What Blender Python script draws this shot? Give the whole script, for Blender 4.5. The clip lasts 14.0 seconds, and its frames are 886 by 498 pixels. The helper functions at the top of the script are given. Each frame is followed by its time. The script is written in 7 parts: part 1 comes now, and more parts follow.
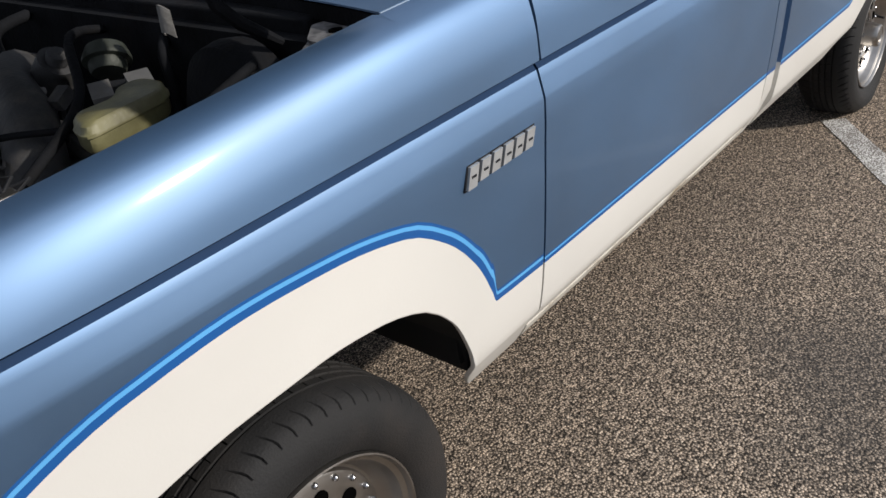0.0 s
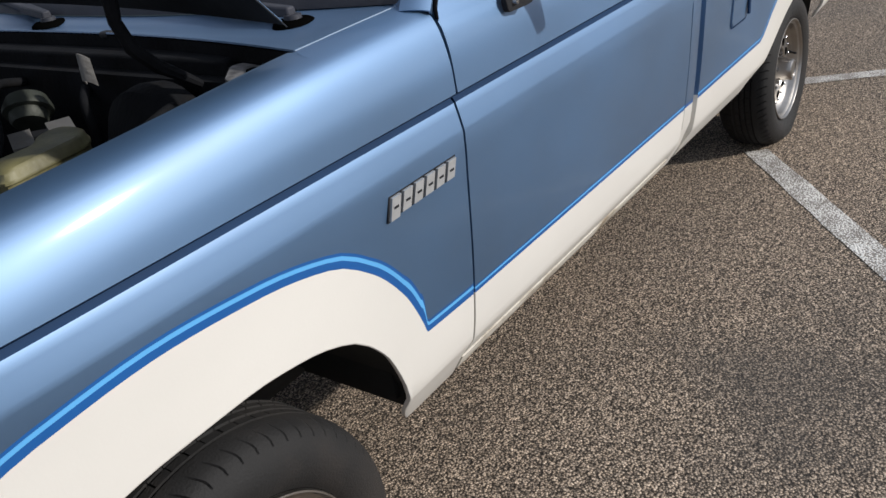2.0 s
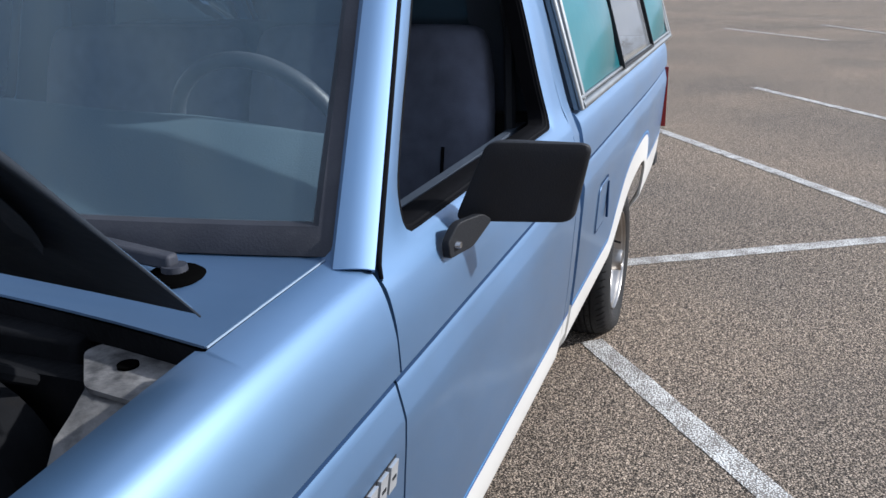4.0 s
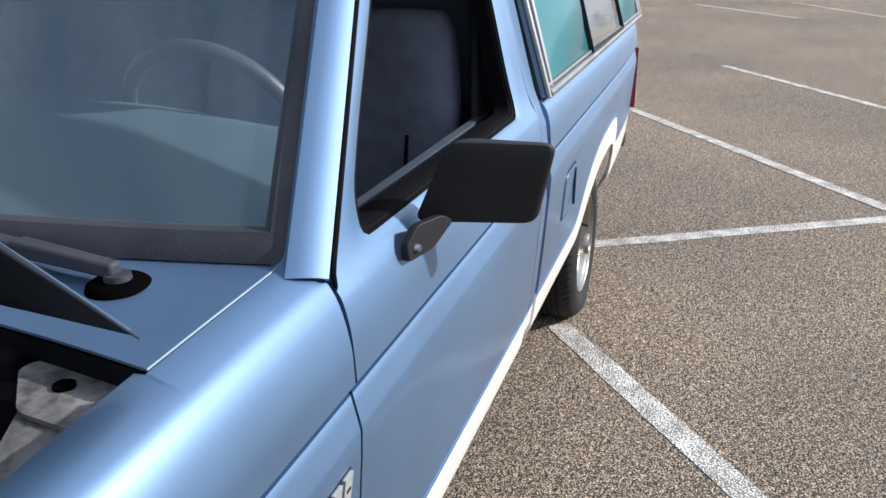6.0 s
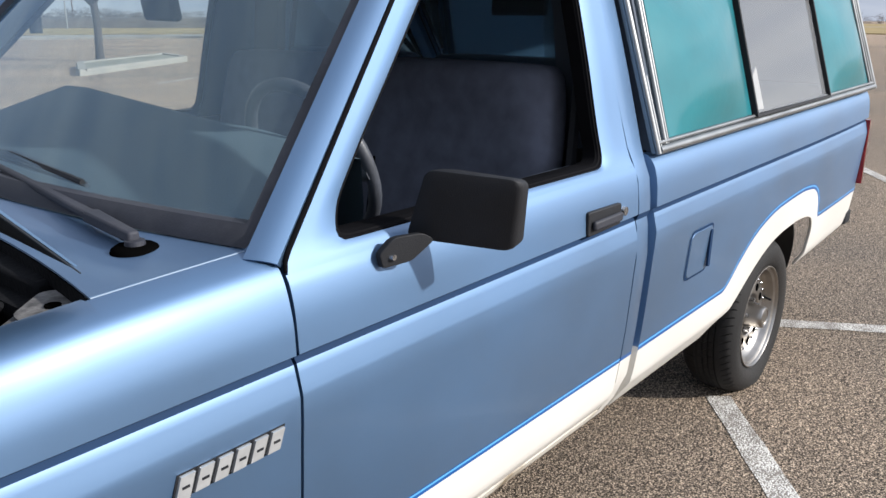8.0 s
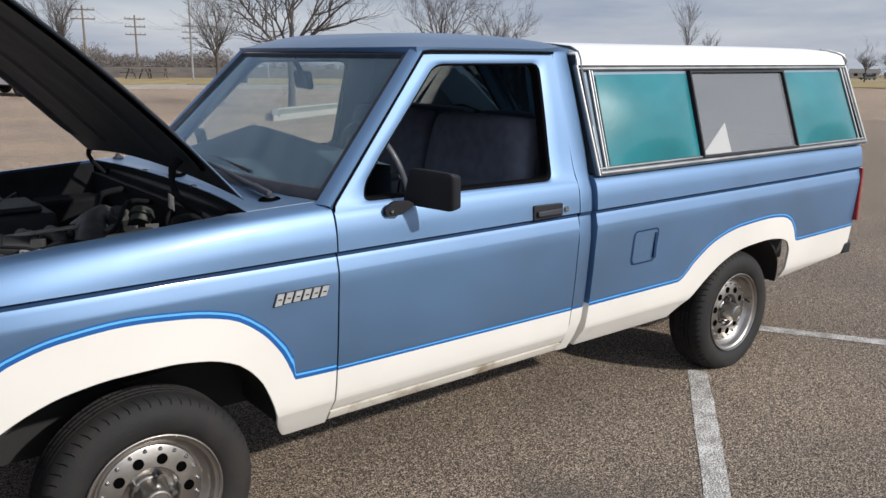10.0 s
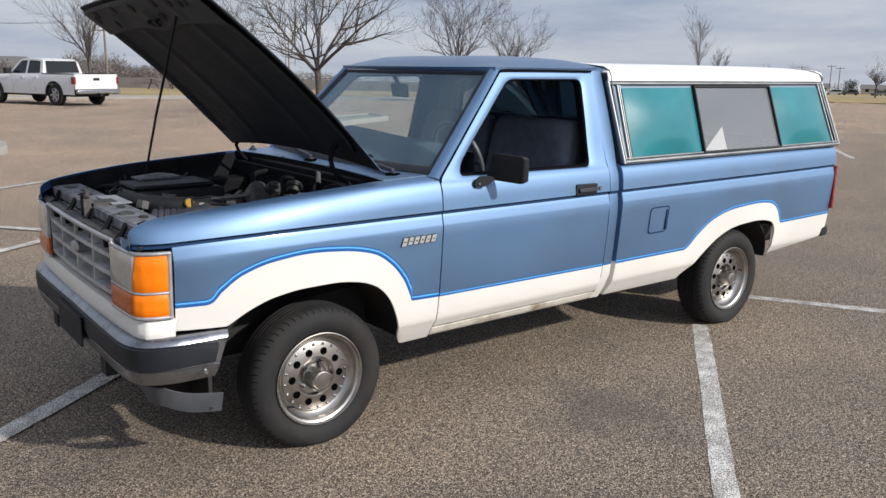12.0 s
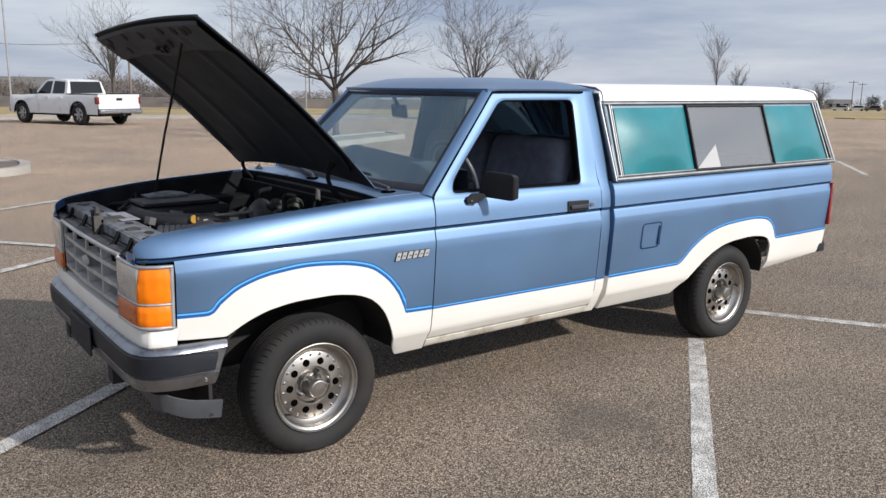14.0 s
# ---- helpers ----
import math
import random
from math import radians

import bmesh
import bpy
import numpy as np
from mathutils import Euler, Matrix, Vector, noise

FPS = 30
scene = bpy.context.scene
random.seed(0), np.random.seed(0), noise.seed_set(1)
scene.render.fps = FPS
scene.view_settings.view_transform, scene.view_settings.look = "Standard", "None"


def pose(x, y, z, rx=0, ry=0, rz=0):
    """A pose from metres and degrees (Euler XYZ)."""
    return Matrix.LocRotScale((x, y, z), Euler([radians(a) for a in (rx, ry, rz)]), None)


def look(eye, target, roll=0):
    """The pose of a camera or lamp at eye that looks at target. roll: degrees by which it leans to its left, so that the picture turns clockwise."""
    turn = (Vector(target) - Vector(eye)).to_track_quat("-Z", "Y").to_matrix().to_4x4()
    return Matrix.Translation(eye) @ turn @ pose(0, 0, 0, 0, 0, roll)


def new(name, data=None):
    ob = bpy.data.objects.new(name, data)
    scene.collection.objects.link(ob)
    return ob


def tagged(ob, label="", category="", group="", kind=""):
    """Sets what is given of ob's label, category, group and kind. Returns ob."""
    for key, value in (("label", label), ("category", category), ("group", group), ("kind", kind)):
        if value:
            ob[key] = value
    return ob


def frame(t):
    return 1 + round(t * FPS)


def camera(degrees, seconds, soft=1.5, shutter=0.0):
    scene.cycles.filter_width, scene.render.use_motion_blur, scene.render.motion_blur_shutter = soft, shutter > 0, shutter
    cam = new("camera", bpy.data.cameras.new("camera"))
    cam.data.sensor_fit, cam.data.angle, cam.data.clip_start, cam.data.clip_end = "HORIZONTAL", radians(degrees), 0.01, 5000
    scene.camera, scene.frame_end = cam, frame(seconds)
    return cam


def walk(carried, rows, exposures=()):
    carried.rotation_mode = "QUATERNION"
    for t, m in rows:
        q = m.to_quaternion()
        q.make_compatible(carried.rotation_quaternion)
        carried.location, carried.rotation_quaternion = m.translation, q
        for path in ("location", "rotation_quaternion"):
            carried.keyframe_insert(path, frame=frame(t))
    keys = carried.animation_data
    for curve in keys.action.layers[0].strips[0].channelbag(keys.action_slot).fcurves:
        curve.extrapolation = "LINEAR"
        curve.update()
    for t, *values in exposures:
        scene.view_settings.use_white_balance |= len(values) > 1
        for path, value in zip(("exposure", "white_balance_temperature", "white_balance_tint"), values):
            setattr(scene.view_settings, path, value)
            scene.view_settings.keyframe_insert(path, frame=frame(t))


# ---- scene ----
cam = camera(57.0, 14.0)
PATH = [
    (0, (-0.467, -1.603, 1.389), (0.786, -0.41, 0.385), -8.2),
    (0.5, (-0.469, -1.661, 1.367), (0.912, -0.6, 0.384), -9.2),
    (1, (-0.487, -1.681, 1.355), (0.963, -0.692, 0.396), -8.8),
    (1.5, (-0.479, -1.685, 1.358), (0.949, -0.641, 0.424), -10.9),
    (2, (-0.47, -1.656, 1.361), (0.91, -0.528, 0.454), -8.9),
    (2.5, (-0.452, -1.607, 1.38), (0.869, -0.397, 0.49), -7.1),
    (3, (-0.423, -1.506, 1.416), (0.967, -0.35, 0.56), -4.4),
    (3.5, (-0.305, -1.325, 1.464), (1.409, -0.513, 0.828), -2.9),
    (3.7, (-0.26, -1.235, 1.444), (1.506, -0.528, 0.827), -1.9),
    (6, (-0.188, -1.235, 1.475), (1.584, -0.644, 0.762), -0.3),
    (6.5, (-0.181, -1.236, 1.473), (1.586, -0.629, 0.758), -0.9),
    (7, (-0.178, -1.258, 1.489), (1.552, -0.551, 0.778), -2.4),
    (7.5, (-0.144, -1.507, 1.47), (1.417, -0.433, 0.83), -1.5),
    (7.7, (-0.114, -1.595, 1.459), (1.412, -0.455, 0.849), -0.7),
    (9.8, (-0.546, -2.862, 1.57), (0.656, -1.336, 1.095), 0.4),
    (10, (-0.671, -2.994, 1.561), (0.539, -1.47, 1.101), 0.4),
    (10.5, (-0.976, -3.184, 1.58), (0.381, -1.797, 1.095), 1.2),
    (11, (-1.159, -3.432, 1.562), (0.078, -1.931, 1.097), -0.2),
    (11.5, (-1.32, -3.612, 1.573), (-0.19, -2.021, 1.137), -0.0),
    (12, (-1.573, -3.676, 1.579), (-0.377, -2.132, 1.148), 0.8),
    (12.5, (-1.615, -3.808, 1.609), (-0.433, -2.253, 1.179), 0.7),
    (13, (-1.584, -3.845, 1.598), (-0.403, -2.284, 1.19), 0.6),
    (13.5, (-1.567, -3.868, 1.608), (-0.399, -2.294, 1.206), 0.6),
    (14, (-1.564, -3.868, 1.599), (-0.402, -2.288, 1.209), 0.5),
]
EXPOSURES = [(0, -0.07, 6680, 10), (2.0, -0.09, 6580, 10), (2.5, -0.20, 6450, 10), (3.0, -0.17, 6330, 10), (3.6, 0.18, 6020, 10), (6, 0.56, 6420, 10), (7, 0.58, 6500, 10),
             (7.7, 0.54, 6560, 10), (9.8, 0.08, 6580, 10), (11, 0.08, 6580, 10), (12, 0.20, 6580, 10), (14, 0.28, 6560, 10)]
walk(cam, [(t, look(eye, target, roll)) for t, eye, target, roll in PATH], EXPOSURES)

# ---- light ----
SUN_EL, SUN_AZ = 30.0, -68.0      # the sun's height, and the way towards it from +x, in degrees
world = bpy.data.worlds.new("sky")
scene.world = world
world.use_nodes = True
wn, wl = world.node_tree.nodes, world.node_tree.links
wn.clear()
w_out, w_bg = wn.new("ShaderNodeOutputWorld"), wn.new("ShaderNodeBackground")
w_sky = wn.new("ShaderNodeTexSky")
w_sky.sky_type, w_sky.sun_disc = "NISHITA", False
w_sky.sun_elevation, w_sky.sun_rotation = radians(SUN_EL), radians(90 - SUN_AZ)
w_co, w_map, w_n1, w_ramp, w_mix = (wn.new(k) for k in ("ShaderNodeTexCoord", "ShaderNodeMapping", "ShaderNodeTexNoise", "ShaderNodeValToRGB", "ShaderNodeMixRGB"))
w_map.inputs["Scale"].default_value = (1.3, 1.3, 9.0)
w_n1.inputs["Scale"].default_value, w_n1.inputs["Detail"].default_value, w_n1.inputs["Roughness"].default_value = 1.7, 7, 0.55
w_ramp.color_ramp.elements[0].position, w_ramp.color_ramp.elements[0].color = 0.34, (3.9, 4.7, 6.5, 1)
w_ramp.color_ramp.elements[1].position, w_ramp.color_ramp.elements[1].color = 0.62, (7.9, 8.4, 9.3, 1)
w_mix.inputs[0].default_value = 0.86
wl.new(w_co.outputs["Generated"], w_map.inputs["Vector"])
wl.new(w_map.outputs[0], w_n1.inputs["Vector"])
wl.new(w_n1.outputs["Fac"], w_ramp.inputs[0])
wl.new(w_sky.outputs[0], w_mix.inputs[1])
wl.new(w_ramp.outputs[0], w_mix.inputs[2])
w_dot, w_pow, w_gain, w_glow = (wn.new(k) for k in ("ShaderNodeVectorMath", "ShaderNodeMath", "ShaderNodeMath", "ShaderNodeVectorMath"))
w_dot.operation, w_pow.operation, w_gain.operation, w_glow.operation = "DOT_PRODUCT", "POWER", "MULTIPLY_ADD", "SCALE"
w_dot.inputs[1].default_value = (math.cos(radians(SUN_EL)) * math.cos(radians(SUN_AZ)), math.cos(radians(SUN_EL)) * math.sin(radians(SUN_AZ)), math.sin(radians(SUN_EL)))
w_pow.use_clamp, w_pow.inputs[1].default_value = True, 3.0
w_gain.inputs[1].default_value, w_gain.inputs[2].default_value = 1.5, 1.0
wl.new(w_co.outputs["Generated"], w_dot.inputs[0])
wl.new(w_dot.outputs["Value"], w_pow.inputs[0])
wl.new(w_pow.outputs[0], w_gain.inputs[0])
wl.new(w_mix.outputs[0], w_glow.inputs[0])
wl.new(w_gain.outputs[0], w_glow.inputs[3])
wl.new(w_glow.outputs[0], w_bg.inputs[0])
w_bg.inputs[1].default_value = 0.075
wl.new(w_bg.outputs[0], w_out.inputs[0])

sun_data = bpy.data.lights.new("sun", "SUN")
sun_data.energy, sun_data.angle, sun_data.color = 4.3, radians(1.5), (1.0, 0.955, 0.89)
sun = new("sun", sun_data)
toward = Vector((math.cos(radians(SUN_EL)) * math.cos(radians(SUN_AZ)), math.cos(radians(SUN_EL)) * math.sin(radians(SUN_AZ)), math.sin(radians(SUN_EL))))
sun.matrix_world = look(toward * 30, (0, 0, 0))


# ---- materials ----
def mat(name, color, rough=0.5, metal=0.0, coat=0.0, spread=0.0, scale=6.0, bump=0.0, bump_scale=60.0, wear=None, wear_at=(0.55, 0.75), wear_scale=3.0, spec=0.5, coat_rough=0.06):
    """A surface with a base colour, variation at a coarse and a fine scale, an optional second colour in patches, and fine relief."""
    m = bpy.data.materials.new(name)
    m.use_nodes = True
    nt = m.node_tree
    b = nt.nodes["Principled BSDF"]
    b.inputs["Roughness"].default_value, b.inputs["Metallic"].default_value = rough, metal
    b.inputs["Coat Weight"].default_value, b.inputs["Coat Roughness"].default_value = coat, coat_rough
    b.inputs["Specular IOR Level"].default_value = spec
    b.inputs["Base Color"].default_value = (*color, 1)
    co = nt.nodes.new("ShaderNodeTexCoord")
    out = None
    if spread:
        n = nt.nodes.new("ShaderNodeTexNoise")
        n.inputs["Scale"].default_value, n.inputs["Detail"].default_value = scale, 6
        nt.links.new(co.outputs["Object"], n.inputs["Vector"])
        r = nt.nodes.new("ShaderNodeValToRGB")
        r.color_ramp.elements[0].position, r.color_ramp.elements[1].position = 0.3, 0.7
        r.color_ramp.elements[0].color = (*[c * (1 - spread) for c in color], 1)
        r.color_ramp.elements[1].color = (*[min(1, c * (1 + spread)) for c in color], 1)
        nt.links.new(n.outputs["Fac"], r.inputs[0])
        out = r.outputs[0]
        rr = nt.nodes.new("ShaderNodeMapRange")
        rr.inputs["To Min"].default_value, rr.inputs["To Max"].default_value = rough * 0.8, min(1, rough * 1.25)
        nt.links.new(n.outputs["Fac"], rr.inputs["Value"])
        nt.links.new(rr.outputs[0], b.inputs["Roughness"])
    if wear:
        n = nt.nodes.new("ShaderNodeTexNoise")
        n.inputs["Scale"].default_value, n.inputs["Detail"].default_value, n.inputs["Roughness"].default_value = wear_scale, 9, 0.65
        nt.links.new(co.outputs["Object"], n.inputs["Vector"])
        r = nt.nodes.new("ShaderNodeValToRGB")
        r.color_ramp.elements[0].position, r.color_ramp.elements[1].position = wear_at
        nt.links.new(n.outputs["Fac"], r.inputs[0])
        mx = nt.nodes.new("ShaderNodeMixRGB")
        mx.inputs[1].default_value, mx.inputs[2].default_value = (*color, 1), (*wear, 1)
        nt.links.new(r.outputs[0], mx.inputs[0])
        if out:
            nt.links.new(out, mx.inputs[1])
        out = mx.outputs[0]
    if out:
        nt.links.new(out, b.inputs["Base Color"])
    if bump:
        n = nt.nodes.new("ShaderNodeTexNoise")
        n.inputs["Scale"].default_value, n.inputs["Detail"].default_value = bump_scale, 4
        nt.links.new(co.outputs["Object"], n.inputs["Vector"])
        bp = nt.nodes.new("ShaderNodeBump")
        bp.inputs["Strength"].default_value, bp.inputs["Distance"].default_value = bump, 0.01
        nt.links.new(n.outputs["Fac"], bp.inputs["Height"])
        nt.links.new(bp.outputs[0], b.inputs["Normal"])
    return m


def glass_mat(name, tint, gloss=0.06, haze=0.0, ior=1.5, veil=(0.55, 0.57, 0.6), sheen=(0.8, 0.8, 0.8)):
    m = bpy.data.materials.new(name)
    m.use_nodes = True
    nt = m.node_tree
    nt.nodes.clear()
    o, tr, gl, mx, fr = (nt.nodes.new(k) for k in ("ShaderNodeOutputMaterial", "ShaderNodeBsdfTransparent", "ShaderNodeBsdfGlossy", "ShaderNodeMixShader", "ShaderNodeFresnel"))
    tr.inputs[0].default_value = (*tint, 1)
    gl.inputs["Roughness"].default_value = gloss
    gl.inputs["Color"].default_value = (*sheen, 1)
    fr.inputs[0].default_value = ior
    nt.links.new(fr.outputs[0], mx.inputs[0])
    nt.links.new(tr.outputs[0], mx.inputs[1])
    nt.links.new(gl.outputs[0], mx.inputs[2])
    last = mx.outputs[0]
    # flat diffuse colour mixed in to stand for sky reflected by the glass
    if haze:
        df, m2 = nt.nodes.new("ShaderNodeBsdfDiffuse"), nt.nodes.new("ShaderNodeMixShader")
        df.inputs[0].default_value = (*veil, 1)
        m2.inputs[0].default_value = haze
        nt.links.new(last, m2.inputs[1])
        nt.links.new(df.outputs[0], m2.inputs[2])
        last = m2.outputs[0]
    nt.links.new(last, o.inputs[0])
    return m


def flake_paint(name, color, rough, metal, sharp, hazed):
    """Metallic paint under an old clear coat: some of it still glossy, the rest hazed."""
    m = mat(name, color, rough, metal, 0.9, 0.05, 3.0, coat_rough=hazed)
    nt = m.node_tree
    old, out = nt.nodes["Principled BSDF"], nt.nodes["Material Output"]
    old.inputs["Coat IOR"].default_value = 1.95
    gl, mx, n, mr = (nt.nodes.new(k) for k in ("ShaderNodeBsdfPrincipled", "ShaderNodeMixShader", "ShaderNodeTexNoise", "ShaderNodeMapRange"))
    for key in ("Base Color", "Roughness"):
        nt.links.new(old.inputs[key].links[0].from_socket, gl.inputs[key])
    gl.inputs["Metallic"].default_value, gl.inputs["Coat Weight"].default_value, gl.inputs["Coat Roughness"].default_value = metal, 1.0, sharp
    n.inputs["Scale"].default_value, n.inputs["Detail"].default_value = 2.2, 7
    mr.inputs["From Min"].default_value, mr.inputs["From Max"].default_value = 0.3, 0.7
    mr.inputs["To Min"].default_value, mr.inputs["To Max"].default_value = 0.24, 0.42
    nt.links.new(n.outputs["Fac"], mr.inputs["Value"])
    nt.links.new(mr.outputs[0], mx.inputs[0])
    nt.links.new(old.outputs[0], mx.inputs[1])
    nt.links.new(gl.outputs[0], mx.inputs[2])
    nt.links.new(mx.outputs[0], out.inputs["Surface"])
    return m


BLUE = flake_paint("blue_metallic_paint", (0.074, 0.168, 0.314), 0.57, 0.92, 0.10, 0.50)
CREAM = mat("cream_paint", (0.59, 0.574, 0.540), 0.42, 0, 0.15, 0.05, 2.0, 0.02, 200, (0.44, 0.39, 0.31), (0.62, 0.88), 3.5)
STRIPE_D = mat("stripe_dark_blue", (0.007, 0.082, 0.28), 0.35, 0, 0.2, 0.05)
STRIPE_L = mat("stripe_light_blue", (0.09, 0.34, 0.66), 0.35, 0, 0.2, 0.05)
# dark navy put into the crease, inner flange and finger notch as their shade
NAVY = mat("dark_recess_navy", (0.014, 0.034, 0.080), 0.6, 0, 0, 0.1, spec=0.05)
BLACK = mat("black_plastic", (0.0105, 0.0115, 0.0145), 0.6, 0, 0, 0.25, 12, 0.15, 400, spec=0.3)
GREY_TRIM = mat("weathered_grey_trim", (0.024, 0.026, 0.035), 0.6, 0, 0, 0.3, 9, 0.1, 300, (0.048, 0.049, 0.058), (0.5, 0.8), 8, 0.35)
RUBBER = mat("tyre_rubber", (0.011, 0.0108, 0.0112), 0.75, 0, 0, 0.25, 10, 0.2, 250, (0.022, 0.018, 0.0155), (0.45, 0.75), 5, 0.35)
ALU = mat("brushed_aluminium", (0.36, 0.342, 0.322), 0.34, 1.0, 0, 0.12, 14, 0.05, 200, (0.25, 0.22, 0.19), (0.60, 0.85), 12)
CHROME = mat("aged_chrome", (0.43, 0.44, 0.46), 0.24, 1.0, 0, 0.1, 10, 0.03, 150, (0.30, 0.30, 0.31), (0.55, 0.8), 7)
DARK = mat("engine_bay_black", (0.0085, 0.009, 0.0105), 0.75, 0, 0, 0.4, 12, 0.2, 90, (0.014, 0.012, 0.011), (0.55, 0.8), 10, 0.05)
LINER = mat("hood_liner_black", (0.0085, 0.013, 0.020), 0.66, 0, 0, 0.4, 4, 0.25, 16, (0.020, 0.025, 0.032), (0.48, 0.75), 6, 0.35)
DUSTY = mat("dusty_dark_metal", (0.034, 0.034, 0.036), 0.65, 0.2, 0, 0.35, 15, 0.2, 80, (0.10, 0.09, 0.075), (0.48, 0.75), 9)
SUPPORT = mat("dusty_grey_support", (0.145, 0.152, 0.172), 0.7, 0.1, 0, 0.4, 14, 0.35, 60, (0.045, 0.044, 0.044), (0.46, 0.66), 18)
AMBER = mat("amber_lens", (0.72, 0.165, 0.003), 0.35, 0, 0.12, 0.10, 30, 0.1, 500, spec=0.25)
AMBER_D = mat("dull_amber_lens", (0.42, 0.085, 0.008), 0.28, 0, 0.3, 0.15, 30, 0.1, 300)
RED = mat("red_lens", (0.27, 0.008, 0.010), 0.2, 0, 0.5, 0.1, 30, 0.1, 300)
LENS = mat("frosted_headlamp", (0.44, 0.45, 0.44), 0.16, 0.4, 0.7, 0.15, 20, 0.15, 250)
GRILLE = mat("dusty_silver_grille", (0.40, 0.40, 0.405), 0.5, 0.3, 0, 0.2, 10, 0.1, 200, (0.22, 0.20, 0.17), (0.5, 0.8), 9)
TEAL = mat("teal_fibreglass", (0.011, 0.140, 0.165), 0.34, 0, 0.6, 0.12, 5, 0.05, 30, spec=0.2, coat_rough=0.13)
CAP_WHITE = mat("white_camper_top", (0.74, 0.74, 0.745), 0.4, 0, 0.1, 0.04, 3, 0.05, 60, (0.6, 0.57, 0.5), (0.68, 0.85), 2)
SEAT = mat("dark_seat_cloth", (0.100, 0.110, 0.150), 0.85, 0, 0, 0.2, 20, 0.3, 500)
CABIN = mat("blue_grey_cabin_plastic", (0.045, 0.06, 0.085), 0.6, 0, 0, 0.2, 8, 0.15, 300)
GLASS = glass_mat("window_glass", (0.90, 0.975, 0.97), 0.01, 0.085, 1.85, (0.29, 0.44, 0.54), (0.66, 0.82, 0.95))
CLEAR = glass_mat("veiled_door_glass", (0.95, 0.98, 0.955), 0.02, 0.06, 1.5, (0.62, 0.66, 0.58))
SCREEN = glass_mat("veiled_camper_glass", (0.60, 0.60, 0.60), 0.02, 0.19, 2.2)
SEAL = mat("black_window_rubber", (0.004, 0.004, 0.005), 0.7, 0, 0, 0.2, 20, spec=0.05)
VOID = mat("dark_hole", (0.002, 0.002, 0.002), 0.9, spec=0.0)
SHOE = mat("dark_underside", (0.010, 0.010, 0.010), 0.8, 0, 0, 0.3, 8)


# ---- mesh helpers ----
def pchip(points):
    """A smooth curve through points, with no overshoot."""
    xs, ys = np.array([p[0] for p in points], float), np.array([p[1] for p in points], float)
    h, d = np.diff(xs), np.diff(ys) / np.diff(xs)
    m = np.zeros(len(xs))
    m[0], m[-1] = d[0], d[-1]
    for i in range(1, len(xs) - 1):
        m[i] = 0 if d[i - 1] * d[i] <= 0 else 2 * d[i - 1] * d[i] / (d[i - 1] + d[i])

    def at(x):
        x = min(max(x, xs[0]), xs[-1])
        i = min(int(np.searchsorted(xs, x, side="right")) - 1, len(xs) - 2)
        i = max(i, 0)
        t = (x - xs[i]) / h[i]
        return float(ys[i] * (2 * t**3 - 3 * t**2 + 1) + h[i] * m[i] * (t**3 - 2 * t**2 + t) + ys[i + 1] * (3 * t**2 - 2 * t**3) + h[i] * m[i + 1] * (t**3 - t**2))
    return at


def linear(points):
    xs, ys = [p[0] for p in points], [p[1] for p in points]
    return lambda x: float(np.interp(x, xs, ys))


def thing(name, label, category, at=(0, 0, 0), group=""):
    ob = new(name)
    ob.location = at
    ob.empty_display_size = 0.1
    return tagged(ob, label, category, group)


def part(name, bm, material, parent=None, label="", smooth=40, solid=0.0, bevel=0.0):
    """Links a bmesh as one mesh object under a thing or a part."""
    me = bpy.data.meshes.new(name)
    bm.normal_update()
    if solid:
        bmesh.ops.solidify(bm, geom=list(bm.faces), thickness=solid)
        bm.normal_update()
    bm.to_mesh(me)
    bm.free()
    for m in material if isinstance(material, (list, tuple)) else [material]:
        me.materials.append(m)
    if smooth:
        me.shade_smooth()
        me.set_sharp_from_angle(angle=radians(smooth))
    ob = new(name, me)
    if parent is not None:
        ob.parent = parent
    if label:
        ob["label"] = label
    if bevel:
        b = ob.modifiers.new("edges", "BEVEL")
        b.width, b.segments, b.limit_method, b.angle_limit = bevel, 2, "ANGLE", radians(40)
    return ob


def pieces(name, bm, material, parent, places, label=""):
    """Alike pieces on one mesh, each an object of its own."""
    first = part(name, bm, material, parent, label, 30)
    out = [first]
    first.location = places[0]
    for p in places[1:]:
        ob = new(name, first.data)
        ob.parent, ob.location = parent, p
        if label:
            ob["label"] = label
        out.append(ob)
    return out


def grid(bm, f, nu, nv, mi=0, flip=False, closed_u=False):
    """A sheet of quads over f(i, j), i in 0..nu, j in 0..nv."""
    rows = [[bm.verts.new(f(i, j)) for i in range(nu + (0 if closed_u else 1))] for j in range(nv + 1)]
    for j in range(nv):
        for i in range(nu):
            k = (i + 1) % len(rows[0]) if closed_u else i + 1
            q = [rows[j][i], rows[j][k], rows[j + 1][k], rows[j + 1][i]]
            if flip:
                q.reverse()
            fc = bm.faces.new(q)
            fc.material_index = mi(i, j) if callable(mi) else mi
    return rows


def box(bm, x0, x1, y0, y1, z0, z1, m=None, mi=0):
    r = bmesh.ops.create_cube(bm, size=1.0)
    M = Matrix.LocRotScale(((x0 + x1) / 2, (y0 + y1) / 2, (z0 + z1) / 2), None, (abs(x1 - x0), abs(y1 - y0), abs(z1 - z0)))
    bmesh.ops.transform(bm, matrix=(m @ M) if m else M, verts=r["verts"])
    for f in {f for v in r["verts"] for f in v.link_faces}:
        f.material_index = mi
    return r["verts"]


